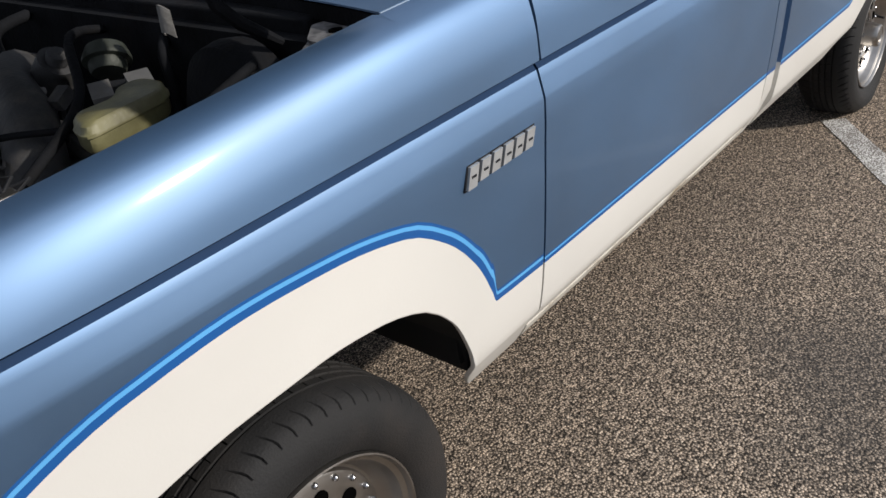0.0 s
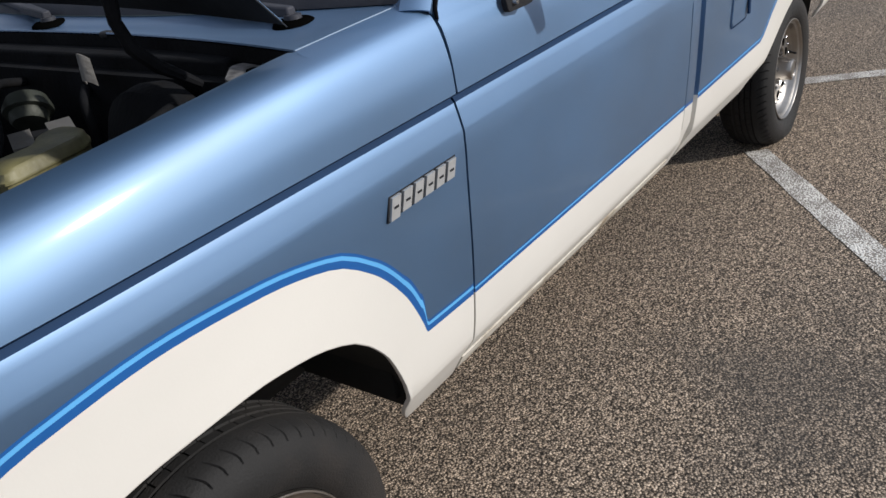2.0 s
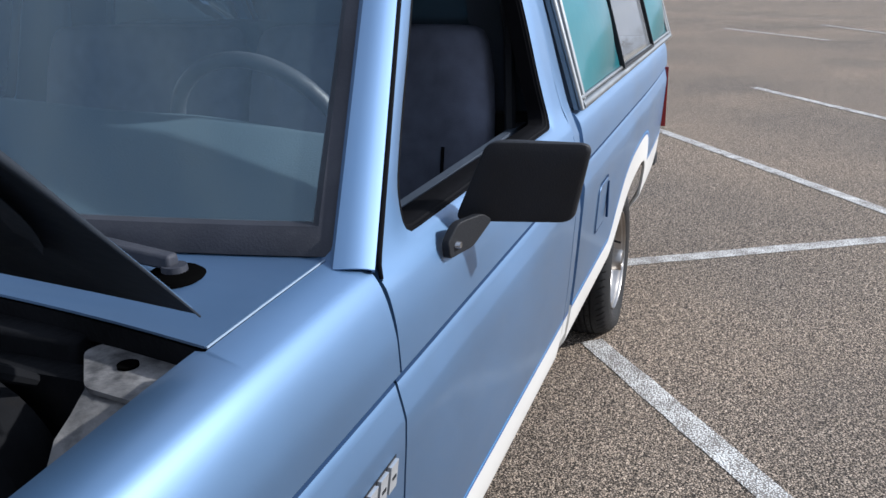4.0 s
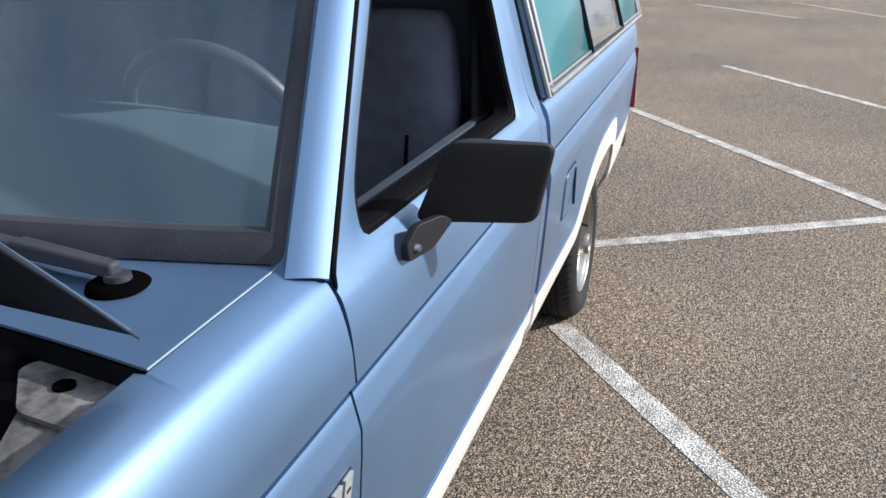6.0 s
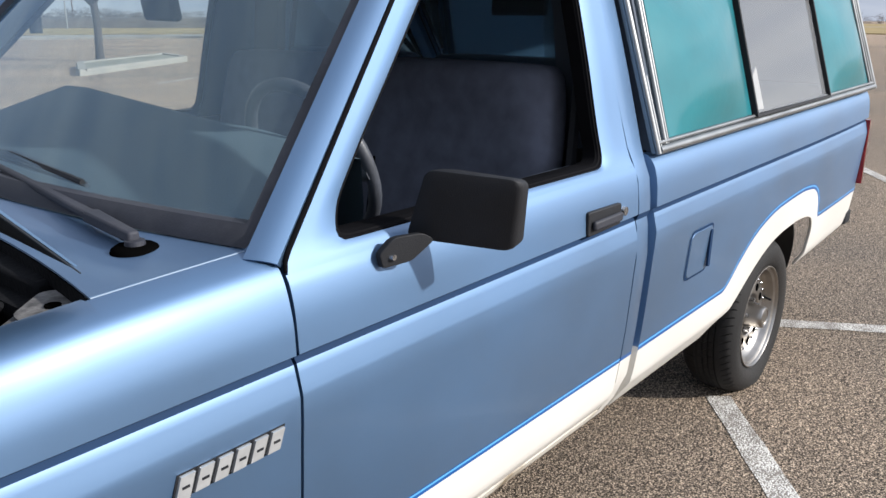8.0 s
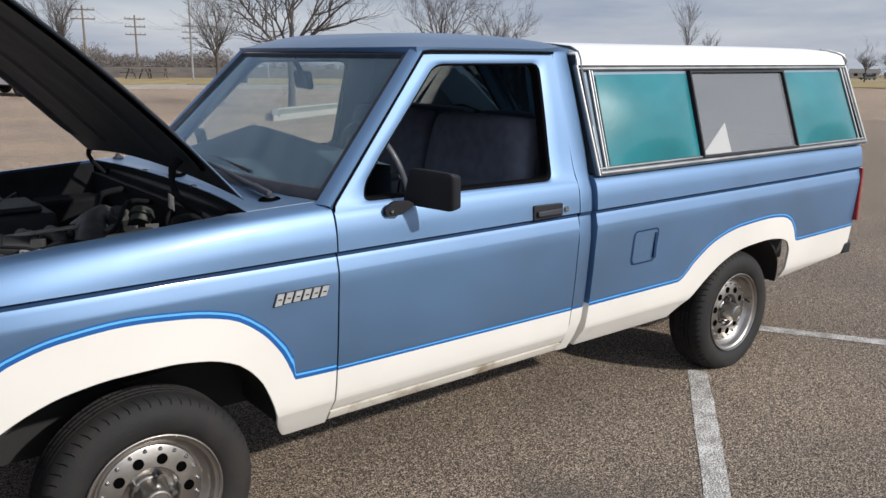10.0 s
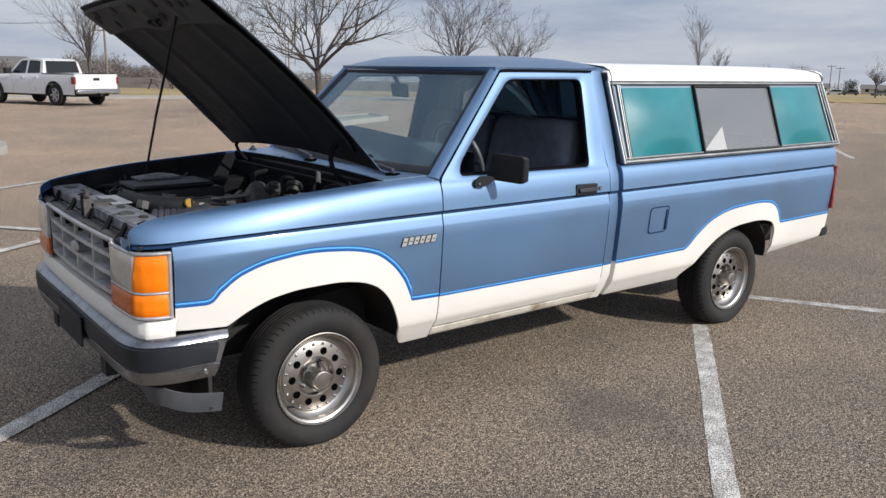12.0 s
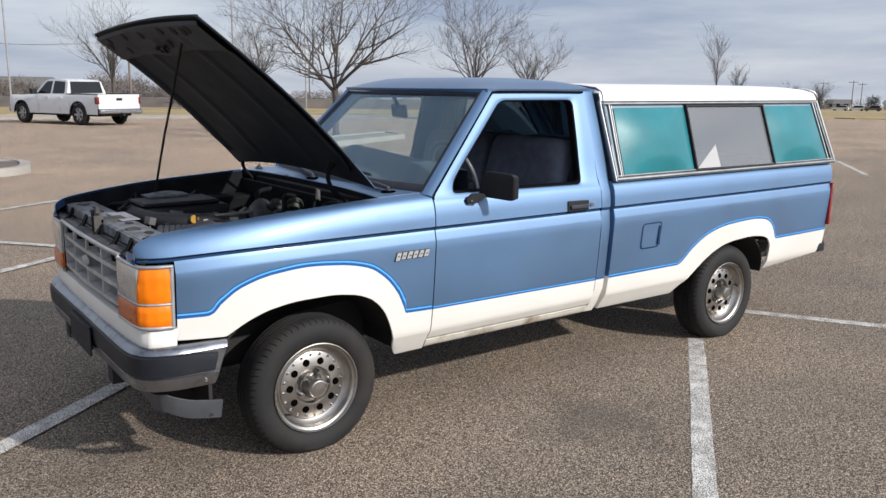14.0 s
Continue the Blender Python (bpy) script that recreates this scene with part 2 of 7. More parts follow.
def rod(bm, a, b, r0, r1=None, seg=12, mi=0):
    a, b = Vector(a), Vector(b)
    d = b - a
    r = bmesh.ops.create_cone(bm, cap_ends=True, segments=seg, radius1=r0, radius2=r0 if r1 is None else r1, depth=d.length)
    bmesh.ops.transform(bm, matrix=Matrix.Translation((a + b) / 2) @ d.to_track_quat("Z", "Y").to_matrix().to_4x4(), verts=r["verts"])
    for f in {f for v in r["verts"] for f in v.link_faces}:
        f.material_index = mi
    return r["verts"]


def tube(bm, pts, r, seg=8, mi=0, closed=False):
    """A round tube along points; r is one radius or one for each point."""
    pts = [Vector(p) for p in pts]
    n = len(pts)
    rad = r if isinstance(r, (list, tuple)) else [r] * n
    rings, up = [], Vector((0.02, 0.03, 1)).normalized()
    for i, p in enumerate(pts):
        d = (pts[(i + 1) % n] - pts[i - 1]) if closed else (pts[min(i + 1, n - 1)] - pts[max(i - 1, 0)])
        d.normalize()
        if abs(d.dot(up)) > 0.97:
            up = Vector((1, 0.1, 0)).normalized()
        u = d.cross(up).normalized()
        v = u.cross(d).normalized()
        up = v
        rings.append([bm.verts.new(p + (u * math.cos(6.28319 * k / seg) + v * math.sin(6.28319 * k / seg)) * rad[i]) for k in range(seg)])
    for i in range(n if closed else n - 1):
        a, b = rings[i], rings[(i + 1) % n]
        for k in range(seg):
            f = bm.faces.new((a[k], b[k], b[(k + 1) % seg], a[(k + 1) % seg]))
            f.material_index = mi
    if not closed:
        for ring, rev in ((rings[0], False), (rings[-1], True)):
            f = bm.faces.new(ring[::-1] if rev else ring)
            f.material_index = mi


def lathe(bm, profile, seg=48, mi=0, c=(0, 0, 0)):
    """Turns (radius, along) about the y axis."""
    return grid(bm, lambda i, j: (c[0] + profile[j][0] * math.cos(6.2831853 * i / seg), c[1] + profile[j][1], c[2] + profile[j][0] * math.sin(6.2831853 * i / seg)), seg, len(profile) - 1, mi, True, True)


def plate(bm, outline, t0, t1, axis="y", mi=0):
    """A flat piece: an outline of 2D points pushed from t0 to t1 along an axis."""
    def p3(p, t):
        return (p[0], t, p[1]) if axis == "y" else (t, p[0], p[1]) if axis == "x" else (p[0], p[1], t)
    a, b = [bm.verts.new(p3(p, t0)) for p in outline], [bm.verts.new(p3(p, t1)) for p in outline]
    fs = [bm.faces.new(a), bm.faces.new(b[::-1])]
    n = len(outline)
    for i in range(n):
        fs.append(bm.faces.new((a[i], b[i], b[(i + 1) % n], a[(i + 1) % n])))
    bmesh.ops.recalc_face_normals(bm, faces=fs)
    for f in fs:
        f.material_index = mi


def rounded(pts, r, n=4):
    """An outline with its corners rounded."""
    out = []
    for i, p in enumerate(pts):
        p, a, b = Vector(p), Vector(pts[i - 1]), Vector(pts[(i + 1) % len(pts)])
        da, db = (a - p), (b - p)
        ra = min(r, da.length * 0.45, db.length * 0.45)
        s, e = p + da.normalized() * ra, p + db.normalized() * ra
        for k in range(n + 1):
            t = k / n
            out.append(tuple((s * (1 - t) ** 2 + p * 2 * t * (1 - t) + e * t * t)))
    return out


# ---- ground ----
GX, GY = 0.0135, 0.0085


def ground_z(x, y):
    """The lot is level about the truck and falls away gently beyond."""
    s = GX * x + GY * y
    k = min(1.0, max(0.0, (math.hypot(x - 1, y) - 15.0) / 105.0))
    return -s * k * k * (3 - 2 * k) if s > 0 else 0.0


# ---- asphalt, lines ----
def asphalt():
    m = bpy.data.materials.new("chip_seal_asphalt")
    m.use_nodes = True
    nt = m.node_tree
    b = nt.nodes["Principled BSDF"]
    b.inputs["Roughness"].default_value, b.inputs["Specular IOR Level"].default_value = 0.85, 0.25
    co = nt.nodes.new("ShaderNodeTexCoord")
    v = nt.nodes.new("ShaderNodeTexVoronoi")
    v.inputs["Scale"].default_value, v.inputs["Randomness"].default_value = 165, 1.0
    nz, n2 = nt.nodes.new("ShaderNodeTexNoise"), nt.nodes.new("ShaderNodeTexNoise")
    nz.inputs["Scale"].default_value, nz.inputs["Detail"].default_value = 0.45, 6
    n2.inputs["Scale"].default_value, n2.inputs["Detail"].default_value = 26, 3
    for t in (nz, n2):
        nt.links.new(co.outputs["Object"], t.inputs["Vector"])
    # chips are angular, of uneven size
    wob, wsc, wad = nt.nodes.new("ShaderNodeTexNoise"), nt.nodes.new("ShaderNodeVectorMath"), nt.nodes.new("ShaderNodeVectorMath")
    wob.inputs["Scale"].default_value, wob.inputs["Detail"].default_value = 240, 3
    wsc.operation, wsc.inputs[3].default_value = "SCALE", 0.006
    nt.links.new(co.outputs["Object"], wob.inputs["Vector"])
    nt.links.new(wob.outputs["Color"], wsc.inputs[0])
    nt.links.new(wsc.outputs[0], wad.inputs[0])
    nt.links.new(co.outputs["Object"], wad.inputs[1])
    nt.links.new(wad.outputs[0], v.inputs["Vector"])
    sep = nt.nodes.new("ShaderNodeSeparateColor")
    nt.links.new(v.outputs["Color"], sep.inputs[0])
    stones = nt.nodes.new("ShaderNodeValToRGB")
    e = stones.color_ramp.elements
    e[0].position, e[0].color = 0.0, (0.112, 0.098, 0.083, 1)
    e[1].position, e[1].color = 1.0, (0.55, 0.48, 0.395, 1)
    for p, c in ((0.35, (0.285, 0.242, 0.198, 1)), (0.7, (0.49, 0.412, 0.328, 1)), (0.9, (0.50, 0.43, 0.355, 1))):
        k = e.new(p)
        k.color = c
    nt.links.new(sep.outputs[0], stones.inputs[0])
    gap = nt.nodes.new("ShaderNodeValToRGB")
    gap.color_ramp.elements[0].position, gap.color_ramp.elements[0].color = 0.30, (1, 1, 1, 1)
    gap.color_ramp.elements[1].position, gap.color_ramp.elements[1].color = 0.66, (0.085, 0.082, 0.08, 1)
    nt.links.new(v.outputs["Distance"], gap.inputs[0])
    mul = nt.nodes.new("ShaderNodeMixRGB")
    mul.blend_type, mul.inputs[0].default_value = "MULTIPLY", 1.0
    nt.links.new(stones.outputs[0], mul.inputs[1])
    nt.links.new(gap.outputs[0], mul.inputs[2])
    tone = nt.nodes.new("ShaderNodeValToRGB")
    tone.color_ramp.elements[0].position, tone.color_ramp.elements[0].color = 0.32, (0.86, 0.838, 0.838, 1)
    tone.color_ramp.elements[1].position, tone.color_ramp.elements[1].color = 0.66, (1.225, 1.135, 1.06, 1)
    nt.links.new(nz.outputs["Fac"], tone.inputs[0])
    m2 = nt.nodes.new("ShaderNodeMixRGB")
    m2.blend_type, m2.inputs[0].default_value = "MULTIPLY", 1.0
    nt.links.new(mul.outputs[0], m2.inputs[1])
    nt.links.new(tone.outputs[0], m2.inputs[2])
    # coarse mottling; past the truck, the far ground's grazing brightness put into the colour
    mot, mr0, m3 = nt.nodes.new("ShaderNodeTexNoise"), nt.nodes.new("ShaderNodeMapRange"), nt.nodes.new("ShaderNodeMixRGB")
    mot.inputs["Scale"].default_value, mot.inputs["Detail"].default_value = 58, 4
    nt.links.new(co.outputs["Object"], mot.inputs["Vector"])
    mr0.inputs["From Min"].default_value, mr0.inputs["From Max"].default_value = 0.3, 0.7
    mr0.inputs["To Min"].default_value, mr0.inputs["To Max"].default_value = 0.52, 1.50
    nt.links.new(mot.outputs["Fac"], mr0.inputs["Value"])
    m3.blend_type, m3.inputs[0].default_value = "MULTIPLY", 1.0
    nt.links.new(m2.outputs[0], m3.inputs[1])
    nt.links.new(mr0.outputs[0], m3.inputs[2])
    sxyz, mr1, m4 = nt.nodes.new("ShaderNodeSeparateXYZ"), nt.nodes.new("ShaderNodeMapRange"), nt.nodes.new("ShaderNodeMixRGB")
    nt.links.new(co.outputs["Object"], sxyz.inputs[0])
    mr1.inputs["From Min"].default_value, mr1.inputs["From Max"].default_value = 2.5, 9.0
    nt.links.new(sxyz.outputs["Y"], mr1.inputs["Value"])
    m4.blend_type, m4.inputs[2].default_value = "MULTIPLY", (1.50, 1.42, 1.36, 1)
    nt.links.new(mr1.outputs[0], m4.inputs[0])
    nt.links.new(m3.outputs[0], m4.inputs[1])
    # an old oily smudge, then three fainter dark patches, the last by the truck's nose
    last = m4.outputs[0]
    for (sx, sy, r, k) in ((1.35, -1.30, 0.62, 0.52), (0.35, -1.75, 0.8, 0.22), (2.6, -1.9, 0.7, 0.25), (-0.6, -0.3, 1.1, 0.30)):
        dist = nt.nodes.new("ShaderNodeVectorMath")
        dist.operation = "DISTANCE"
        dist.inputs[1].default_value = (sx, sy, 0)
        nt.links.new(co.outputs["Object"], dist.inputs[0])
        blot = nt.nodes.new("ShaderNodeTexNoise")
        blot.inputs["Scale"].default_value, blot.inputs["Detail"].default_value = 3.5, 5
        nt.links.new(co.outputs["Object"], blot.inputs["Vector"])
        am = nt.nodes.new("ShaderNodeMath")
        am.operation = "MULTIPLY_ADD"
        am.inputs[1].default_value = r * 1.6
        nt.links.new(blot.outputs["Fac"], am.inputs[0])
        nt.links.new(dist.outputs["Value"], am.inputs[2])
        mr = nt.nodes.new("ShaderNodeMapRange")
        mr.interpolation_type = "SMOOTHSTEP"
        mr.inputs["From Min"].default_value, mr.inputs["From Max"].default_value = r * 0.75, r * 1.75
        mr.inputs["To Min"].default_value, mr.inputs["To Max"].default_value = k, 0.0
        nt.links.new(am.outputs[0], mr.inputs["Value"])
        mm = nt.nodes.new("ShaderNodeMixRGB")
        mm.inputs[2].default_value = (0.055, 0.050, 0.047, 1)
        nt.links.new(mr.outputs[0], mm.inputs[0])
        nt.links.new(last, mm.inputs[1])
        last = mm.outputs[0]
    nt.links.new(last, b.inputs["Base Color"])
    bp, bq = nt.nodes.new("ShaderNodeBump"), nt.nodes.new("ShaderNodeBump")
    bp.inputs["Strength"].default_value, bp.inputs["Distance"].default_value, bp.invert = 0.75, 0.006, True
    bq.inputs["Strength"].default_value, bq.inputs["Distance"].default_value = 0.3, 0.01
    nt.links.new(v.outputs["Distance"], bp.inputs["Height"])
    nt.links.new(n2.outputs["Fac"], bq.inputs["Height"])
    nt.links.new(bq.outputs[0], bp.inputs["Normal"])
    nt.links.new(bp.outputs[0], b.inputs["Normal"])
    return m


def worn_line():
    m = bpy.data.materials.new("worn_white_line_paint")
    m.use_nodes = True
    nt = m.node_tree
    b = nt.nodes["Principled BSDF"]
    b.inputs["Roughness"].default_value = 0.7
    co, v, n, r, mx = (nt.nodes.new(k) for k in ("ShaderNodeTexCoord", "ShaderNodeTexVoronoi", "ShaderNodeTexNoise", "ShaderNodeValToRGB", "ShaderNodeMixRGB"))
    v.inputs["Scale"].default_value = 150
    n.inputs["Scale"].default_value, n.inputs["Detail"].default_value = 9, 5
    nt.links.new(co.outputs["Object"], v.inputs["Vector"])
    nt.links.new(co.outputs["Object"], n.inputs["Vector"])
    ad = nt.nodes.new("ShaderNodeMath")
    ad.operation = "MULTIPLY_ADD"
    ad.inputs[1].default_value = 0.9
    nt.links.new(n.outputs["Fac"], ad.inputs[0])
    nt.links.new(v.outputs["Distance"], ad.inputs[2])
    r.color_ramp.elements[0].position, r.color_ramp.elements[1].position = 0.86, 1.00
    nt.links.new(ad.outputs[0], r.inputs[0])
    mx.inputs[1].default_value, mx.inputs[2].default_value = (0.64, 0.63, 0.60, 1), (0.20, 0.18, 0.16, 1)
    nt.links.new(r.outputs[0], mx.inputs[0])
    nt.links.new(mx.outputs[0], b.inputs["Base Color"])
    bp = nt.nodes.new("ShaderNodeBump")
    bp.inputs["Strength"].default_value, bp.inputs["Distance"].default_value, bp.invert = 0.8, 0.005, True
    nt.links.new(v.outputs["Distance"], bp.inputs["Height"])
    nt.links.new(bp.outputs[0], b.inputs["Normal"])
    return m


ASPHALT, LINE = asphalt(), worn_line()

radii = [0, 2, 4, 6, 9, 13, 18, 25, 33, 42, 55, 70, 90, 120, 160, 220, 320, 500, 900, 1600]
bm = bmesh.new()
grid(bm, lambda i, j: (1 + radii[j] * math.cos(6.2831853 * i / 72), radii[j] * math.sin(6.2831853 * i / 72),
                       ground_z(1 + radii[j] * math.cos(6.2831853 * i / 72), radii[j] * math.sin(6.2831853 * i / 72))), 72, len(radii) - 1, 0, True, True)
bmesh.ops.remove_doubles(bm, verts=bm.verts, dist=1e-4)
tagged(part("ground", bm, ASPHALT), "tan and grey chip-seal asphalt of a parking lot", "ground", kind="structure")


LINES = []


def paint_line(a, b, width=0.105):
    lift = 0.0025 + 0.0006 * len(LINES)
    LINES.append(a)
    a, b = Vector(a), Vector(b)
    d = (b - a).normalized()
    nrm = Vector((-d.y, d.x)) * width / 2
    n = max(2, int((b - a).length / 0.12))
    bm = bmesh.new()
    rnd = random.Random(int(a.x * 977 + b.y * 31))

    def f(i, j):
        p = a.lerp(b, i / n) + nrm * (2 * j - 1) * (1 + rnd.uniform(-0.10, 0.06))
        return (p.x, p.y, ground_z(p.x, p.y) + lift)
    grid(bm, f, n, 1)
    ob = part("parking_line", bm, LINE, None)
    return tagged(ob, "worn white painted parking line on asphalt", "road marking", "parking lines", "structure")


U = Vector((-0.79, -0.613)).normalized()       # along the stalls
W = Vector((0.51, -0.86)).normalized()         # along the row
paint_line((2.80, -0.73), Vector((2.80, -0.73)) + U * 6.0, 0.100)
paint_line((3.45, -0.18), Vector((3.45, -0.18)) + W * 14, 0.10)
paint_line((9.25, 0.74), (4.62, -2.42), 0.10)
paint_line((10.45, -1.30), (6.5, -3.70), 0.10)
paint_line((16.89, 5.94), (14.3, 3.95), 0.09)
paint_line((22.53, 7.28), (17.01, 2.46), 0.10)
paint_line((20.4, -0.58), (17.2, -2.6), 0.10)
paint_line((24.32, 5.35), (23.63, 4.62), 0.10)
paint_line((28.1, 10.15), (27.57, 9.42), 0.10)
paint_line((32.9, 11.4), (29.9, 9.0), 0.10)
paint_line((21.5, -2.72), (16.6, -4.7), 0.10)
paint_line((0.10, 0.98), Vector((0.10, 0.98)) + U * 4.5, 0.115)
paint_line((8.55, 12.42), (12.6, 14.45), 0.10)
paint_line((-0.10, 7.77), (3.5, 10.0), 0.11)
paint_line((-0.80, 5.90), (2.8, 1.5), 0.11)
paint_line((-1.6, 3.2), (2.4, 5.9), 0.11)

# ---- the truck ----
X_DOOR, X_CAB, X_BED, X_TAIL = 0.612, 1.715, 1.818, 4.09
CREASE = 0.957
low_profile = pchip([(0.34, 0.742), (0.365, 0.757), (0.40, 0.778), (0.447, 0.811), (0.456, 0.8165), (0.58, 0.836), (0.70, 0.8475), (0.80, 0.8545), (0.898, 0.8606), (0.903, 0.8597), (0.957, 0.8470)])


def taper(x):
    if x < 0.1:
        return -0.105 * ((0.1 - x) / 0.8) ** 3
    return -0.018 * ((x - 3.0) / 1.1) ** 2 if x > 3.0 else 0.0


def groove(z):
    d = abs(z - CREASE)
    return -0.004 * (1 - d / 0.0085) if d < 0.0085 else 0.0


fender_top = pchip([(-0.70, 1.018), (-0.60, 1.030), (-0.45, 1.048), (-0.2, 1.073), (0.1, 1.093), (0.35, 1.108), (0.62, 1.116)])
shoulder = pchip([(0, 0.857), (0.2, 0.852), (0.4, 0.8445), (0.6, 0.834), (0.8, 0.818), (0.92, 0.802), (0.97, 0.791), (1.0, 0.774)])
shoulder_rear = pchip([(0, 0.857), (0.3, 0.855), (0.55, 0.848), (0.75, 0.838), (0.90, 0.823), (0.96, 0.808), (1.0, 0.774)])


def y_fender(x, z):
    if z <= CREASE:
        return low_profile(z) + taper(x) + groove(z)
    u = (z - CREASE) / (fender_top(x) - CREASE)
    k = min(1.0, max(0.0, (x + 0.45) / 0.80))
    k = k * k * (3 - 2 * k)
    return shoulder(u) * (1 - k) + shoulder_rear(u) * k + taper(x) + groove(z)


door_up = pchip([(0.957, 0.857), (1.02, 0.853), (1.07, 0.843), (1.10, 0.826), (1.13, 0.814), (1.35, 0.755), (1.58, 0.690)])


def y_door(x, z):
    return (low_profile(z) if z <= CREASE else door_up(z)) + groove(z)


bed_up = pchip([(0.957, 0.857), (1.02, 0.853), (1.06, 0.845), (1.085, 0.832), (1.098, 0.815)])


def y_bed(x, z):
    return (low_profile(z) if z <= CREASE else bed_up(z)) + groove(z) + taper(x)


def columns(x0, x1, extra, step=0.03):
    xs = set(np.round(np.linspace(x0, x1, max(2, int((x1 - x0) / step) + 1)), 4)) | {round(e, 4) for e in extra if x0 < e < x1}
    xs = sorted(xs)
    keep = [xs[0]]
    for x in xs[1:]:
        if x - keep[-1] > 0.0035:
            keep.append(x)
    return keep


front_dip = pchip([(-0.75, 0.0205), (-0.69, 0.0205), (-0.60, 0.0185), (-0.54, 0.0145), (-0.45, 0.0095), (-0.35, 0.0055), (-0.2, 0.002), (0.0, 0.0), (0.7, 0.0)])


def dipped(x, z):
    """The crease and the body line sink a little towards the nose."""
    if z > CREASE:
        w = max(0.0, 1 - (z - CREASE) / (fender_top(x) - CREASE)) ** 0.7
    else:
        w = 1.0 if z > 0.89 else max(0.0, (z - 0.74) / 0.15)
    return z - front_dip(x) * w


def side_panel(bm, xs, bands, y_of, s, place=None):
    """Rows of quads between heights that change along the truck; each band has its own paint."""
    rows = []
    for k, (lo, hi, n, mi) in enumerate(bands):
        for j in range(n):
            rows.append((lo, hi, j / n, mi))
    rows.append((bands[-1][0], bands[-1][1], 1.0, None))
    V = []
    for lo, hi, t, mi in rows:
        V.append([])
        for x in xs:
            z = lo(x) * (1 - t) + hi(x) * t
            V[-1].append(bm.verts.new((x, s * y_of(x, z), place(x, z) if place else z)))
    for j in range(len(rows) - 1):
        for i in range(len(xs) - 1):
            q = [V[j][i], V[j][i + 1], V[j + 1][i + 1], V[j + 1][i]]
            if s > 0:
                q.reverse()
            bm.faces.new(q).material_index = rows[j][3]
    return V


arch_f = linear([(-0.60, 0.612), (-0.395, 0.606)] + [(x, pchip([(-0.395, 0.606), (-0.305, 0.660), (-0.205, 0.697), (-0.076, 0.715), (0.058, 0.717), (0.170, 0.704), (0.262, 0.672), (0.338, 0.600), (0.384, 0.505), (0.418, 0.400), (0.440, 0.362)])(x)) for x in np.linspace(-0.39, 0.4395, 64)] + [(0.446, 0.355), (0.458, 0.352), (0.62, 0.354)])
stripe_f = pchip([(-0.60, 0.700), (-0.475, 0.700), (-0.45, 0.706), (-0.41, 0.748), (-0.331, 0.806), (-0.209, 0.843), (-0.056, 0.856), (0.105, 0.845), (0.246, 0.815), (0.333, 0.760), (0.405, 0.677), (0.448, 0.592), (0.456, 0.572), (0.470, 0.571), (0.62, 0.566)])
arch_r = linear([(1.81, 0.366), (2.47, 0.362)] + [(x, pchip([(2.47, 0.365), (2.53, 0.430), (2.611, 0.503), (2.69, 0.560), (2.769, 0.603), (2.88, 0.640), (3.0, 0.656), (3.15, 0.662), (3.249, 0.655), (3.34, 0.632), (3.385, 0.585), (3.400, 0.540), (3.402, 0.412)])(x)) for x in np.linspace(2.471, 3.4019, 90)] + [(3.404, 0.405), (4.02, 0.452), (4.10, 0.475)])
stripe_r = pchip([(1.81, 0.557), (2.42, 0.557), (2.45, 0.568), (2.54, 0.642), (2.67, 0.716), (2.80, 0.752), (2.895, 0.765), (3.137, 0.776), (3.27, 0.766), (3.345, 0.738), (3.395, 0.690), (3.438, 0.622), (3.45, 0.615), (4.10, 0.616)])
stripe_d = linear([(0.6, 0.566), (1.82, 0.557)])


def stripe_set(base, w):
    """The dark, light and dark lines of the pinstripe above a base line."""
    def off(d):
        def f(x):
            g = (base(x + 0.004) - base(x - 0.004)) / 0.008
            return base(x) + d * math.sqrt(1 + min(g * g, 9.0))
        return f
    return [off(0), off(w * 0.52), off(w * 0.80), off(w)]


SCUFFED = mat("scuffed_cream_paint", (0.58, 0.55, 0.49), 0.55, 0, 0, 0.08, 3.0, 0.05, 120, (0.22, 0.17, 0.11), (0.50, 0.70), 6.0)
truck = thing("pickup_truck", "blue and cream compact pickup truck with its hood open", "pickup truck")
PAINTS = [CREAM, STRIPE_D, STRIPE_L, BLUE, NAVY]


def const(v):
    return lambda x: v


def bands_for(lower, base, w, top, n_low=6, n_mid=8, n_up=9):
    s = stripe_set(base, w)
    mid = lambda x: min(max(lower(x) + 0.004, 0.447), s[0](x) - 0.02)
    return [(lower, mid, 2, 0), (mid, lambda x: mid(x) + 0.009, 1, 0), (lambda x: mid(x) + 0.009, s[0], n_low, 0), (s[0], s[1], 1, 1), (s[1], s[2], 1, 2), (s[2], s[3], 1, 1), (s[3], lambda x: max(0.8975, s[3](x) + 0.008), n_mid, 3), (lambda x: max(0.8975, s[3](x) + 0.008), lambda x: max(0.9045, s[3](x) + 0.014), 1, 3), (lambda x: max(0.9045, s[3](x) + 0.014), const(CREASE - 0.0085), 3, 3),
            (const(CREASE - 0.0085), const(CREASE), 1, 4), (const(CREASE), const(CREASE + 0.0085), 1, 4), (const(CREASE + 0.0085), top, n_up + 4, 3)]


def screen(u, v, inset=0.0):
    hw = (0.765 + (0.645 - 0.765) * v)
    x = 0.590 + 0.436 * v - 0.085 * (1 - u * u) * (1 - 0.25 * v)
    return Vector((x + inset * 0.7, u * hw, 1.118 + 0.450 * v - inset))


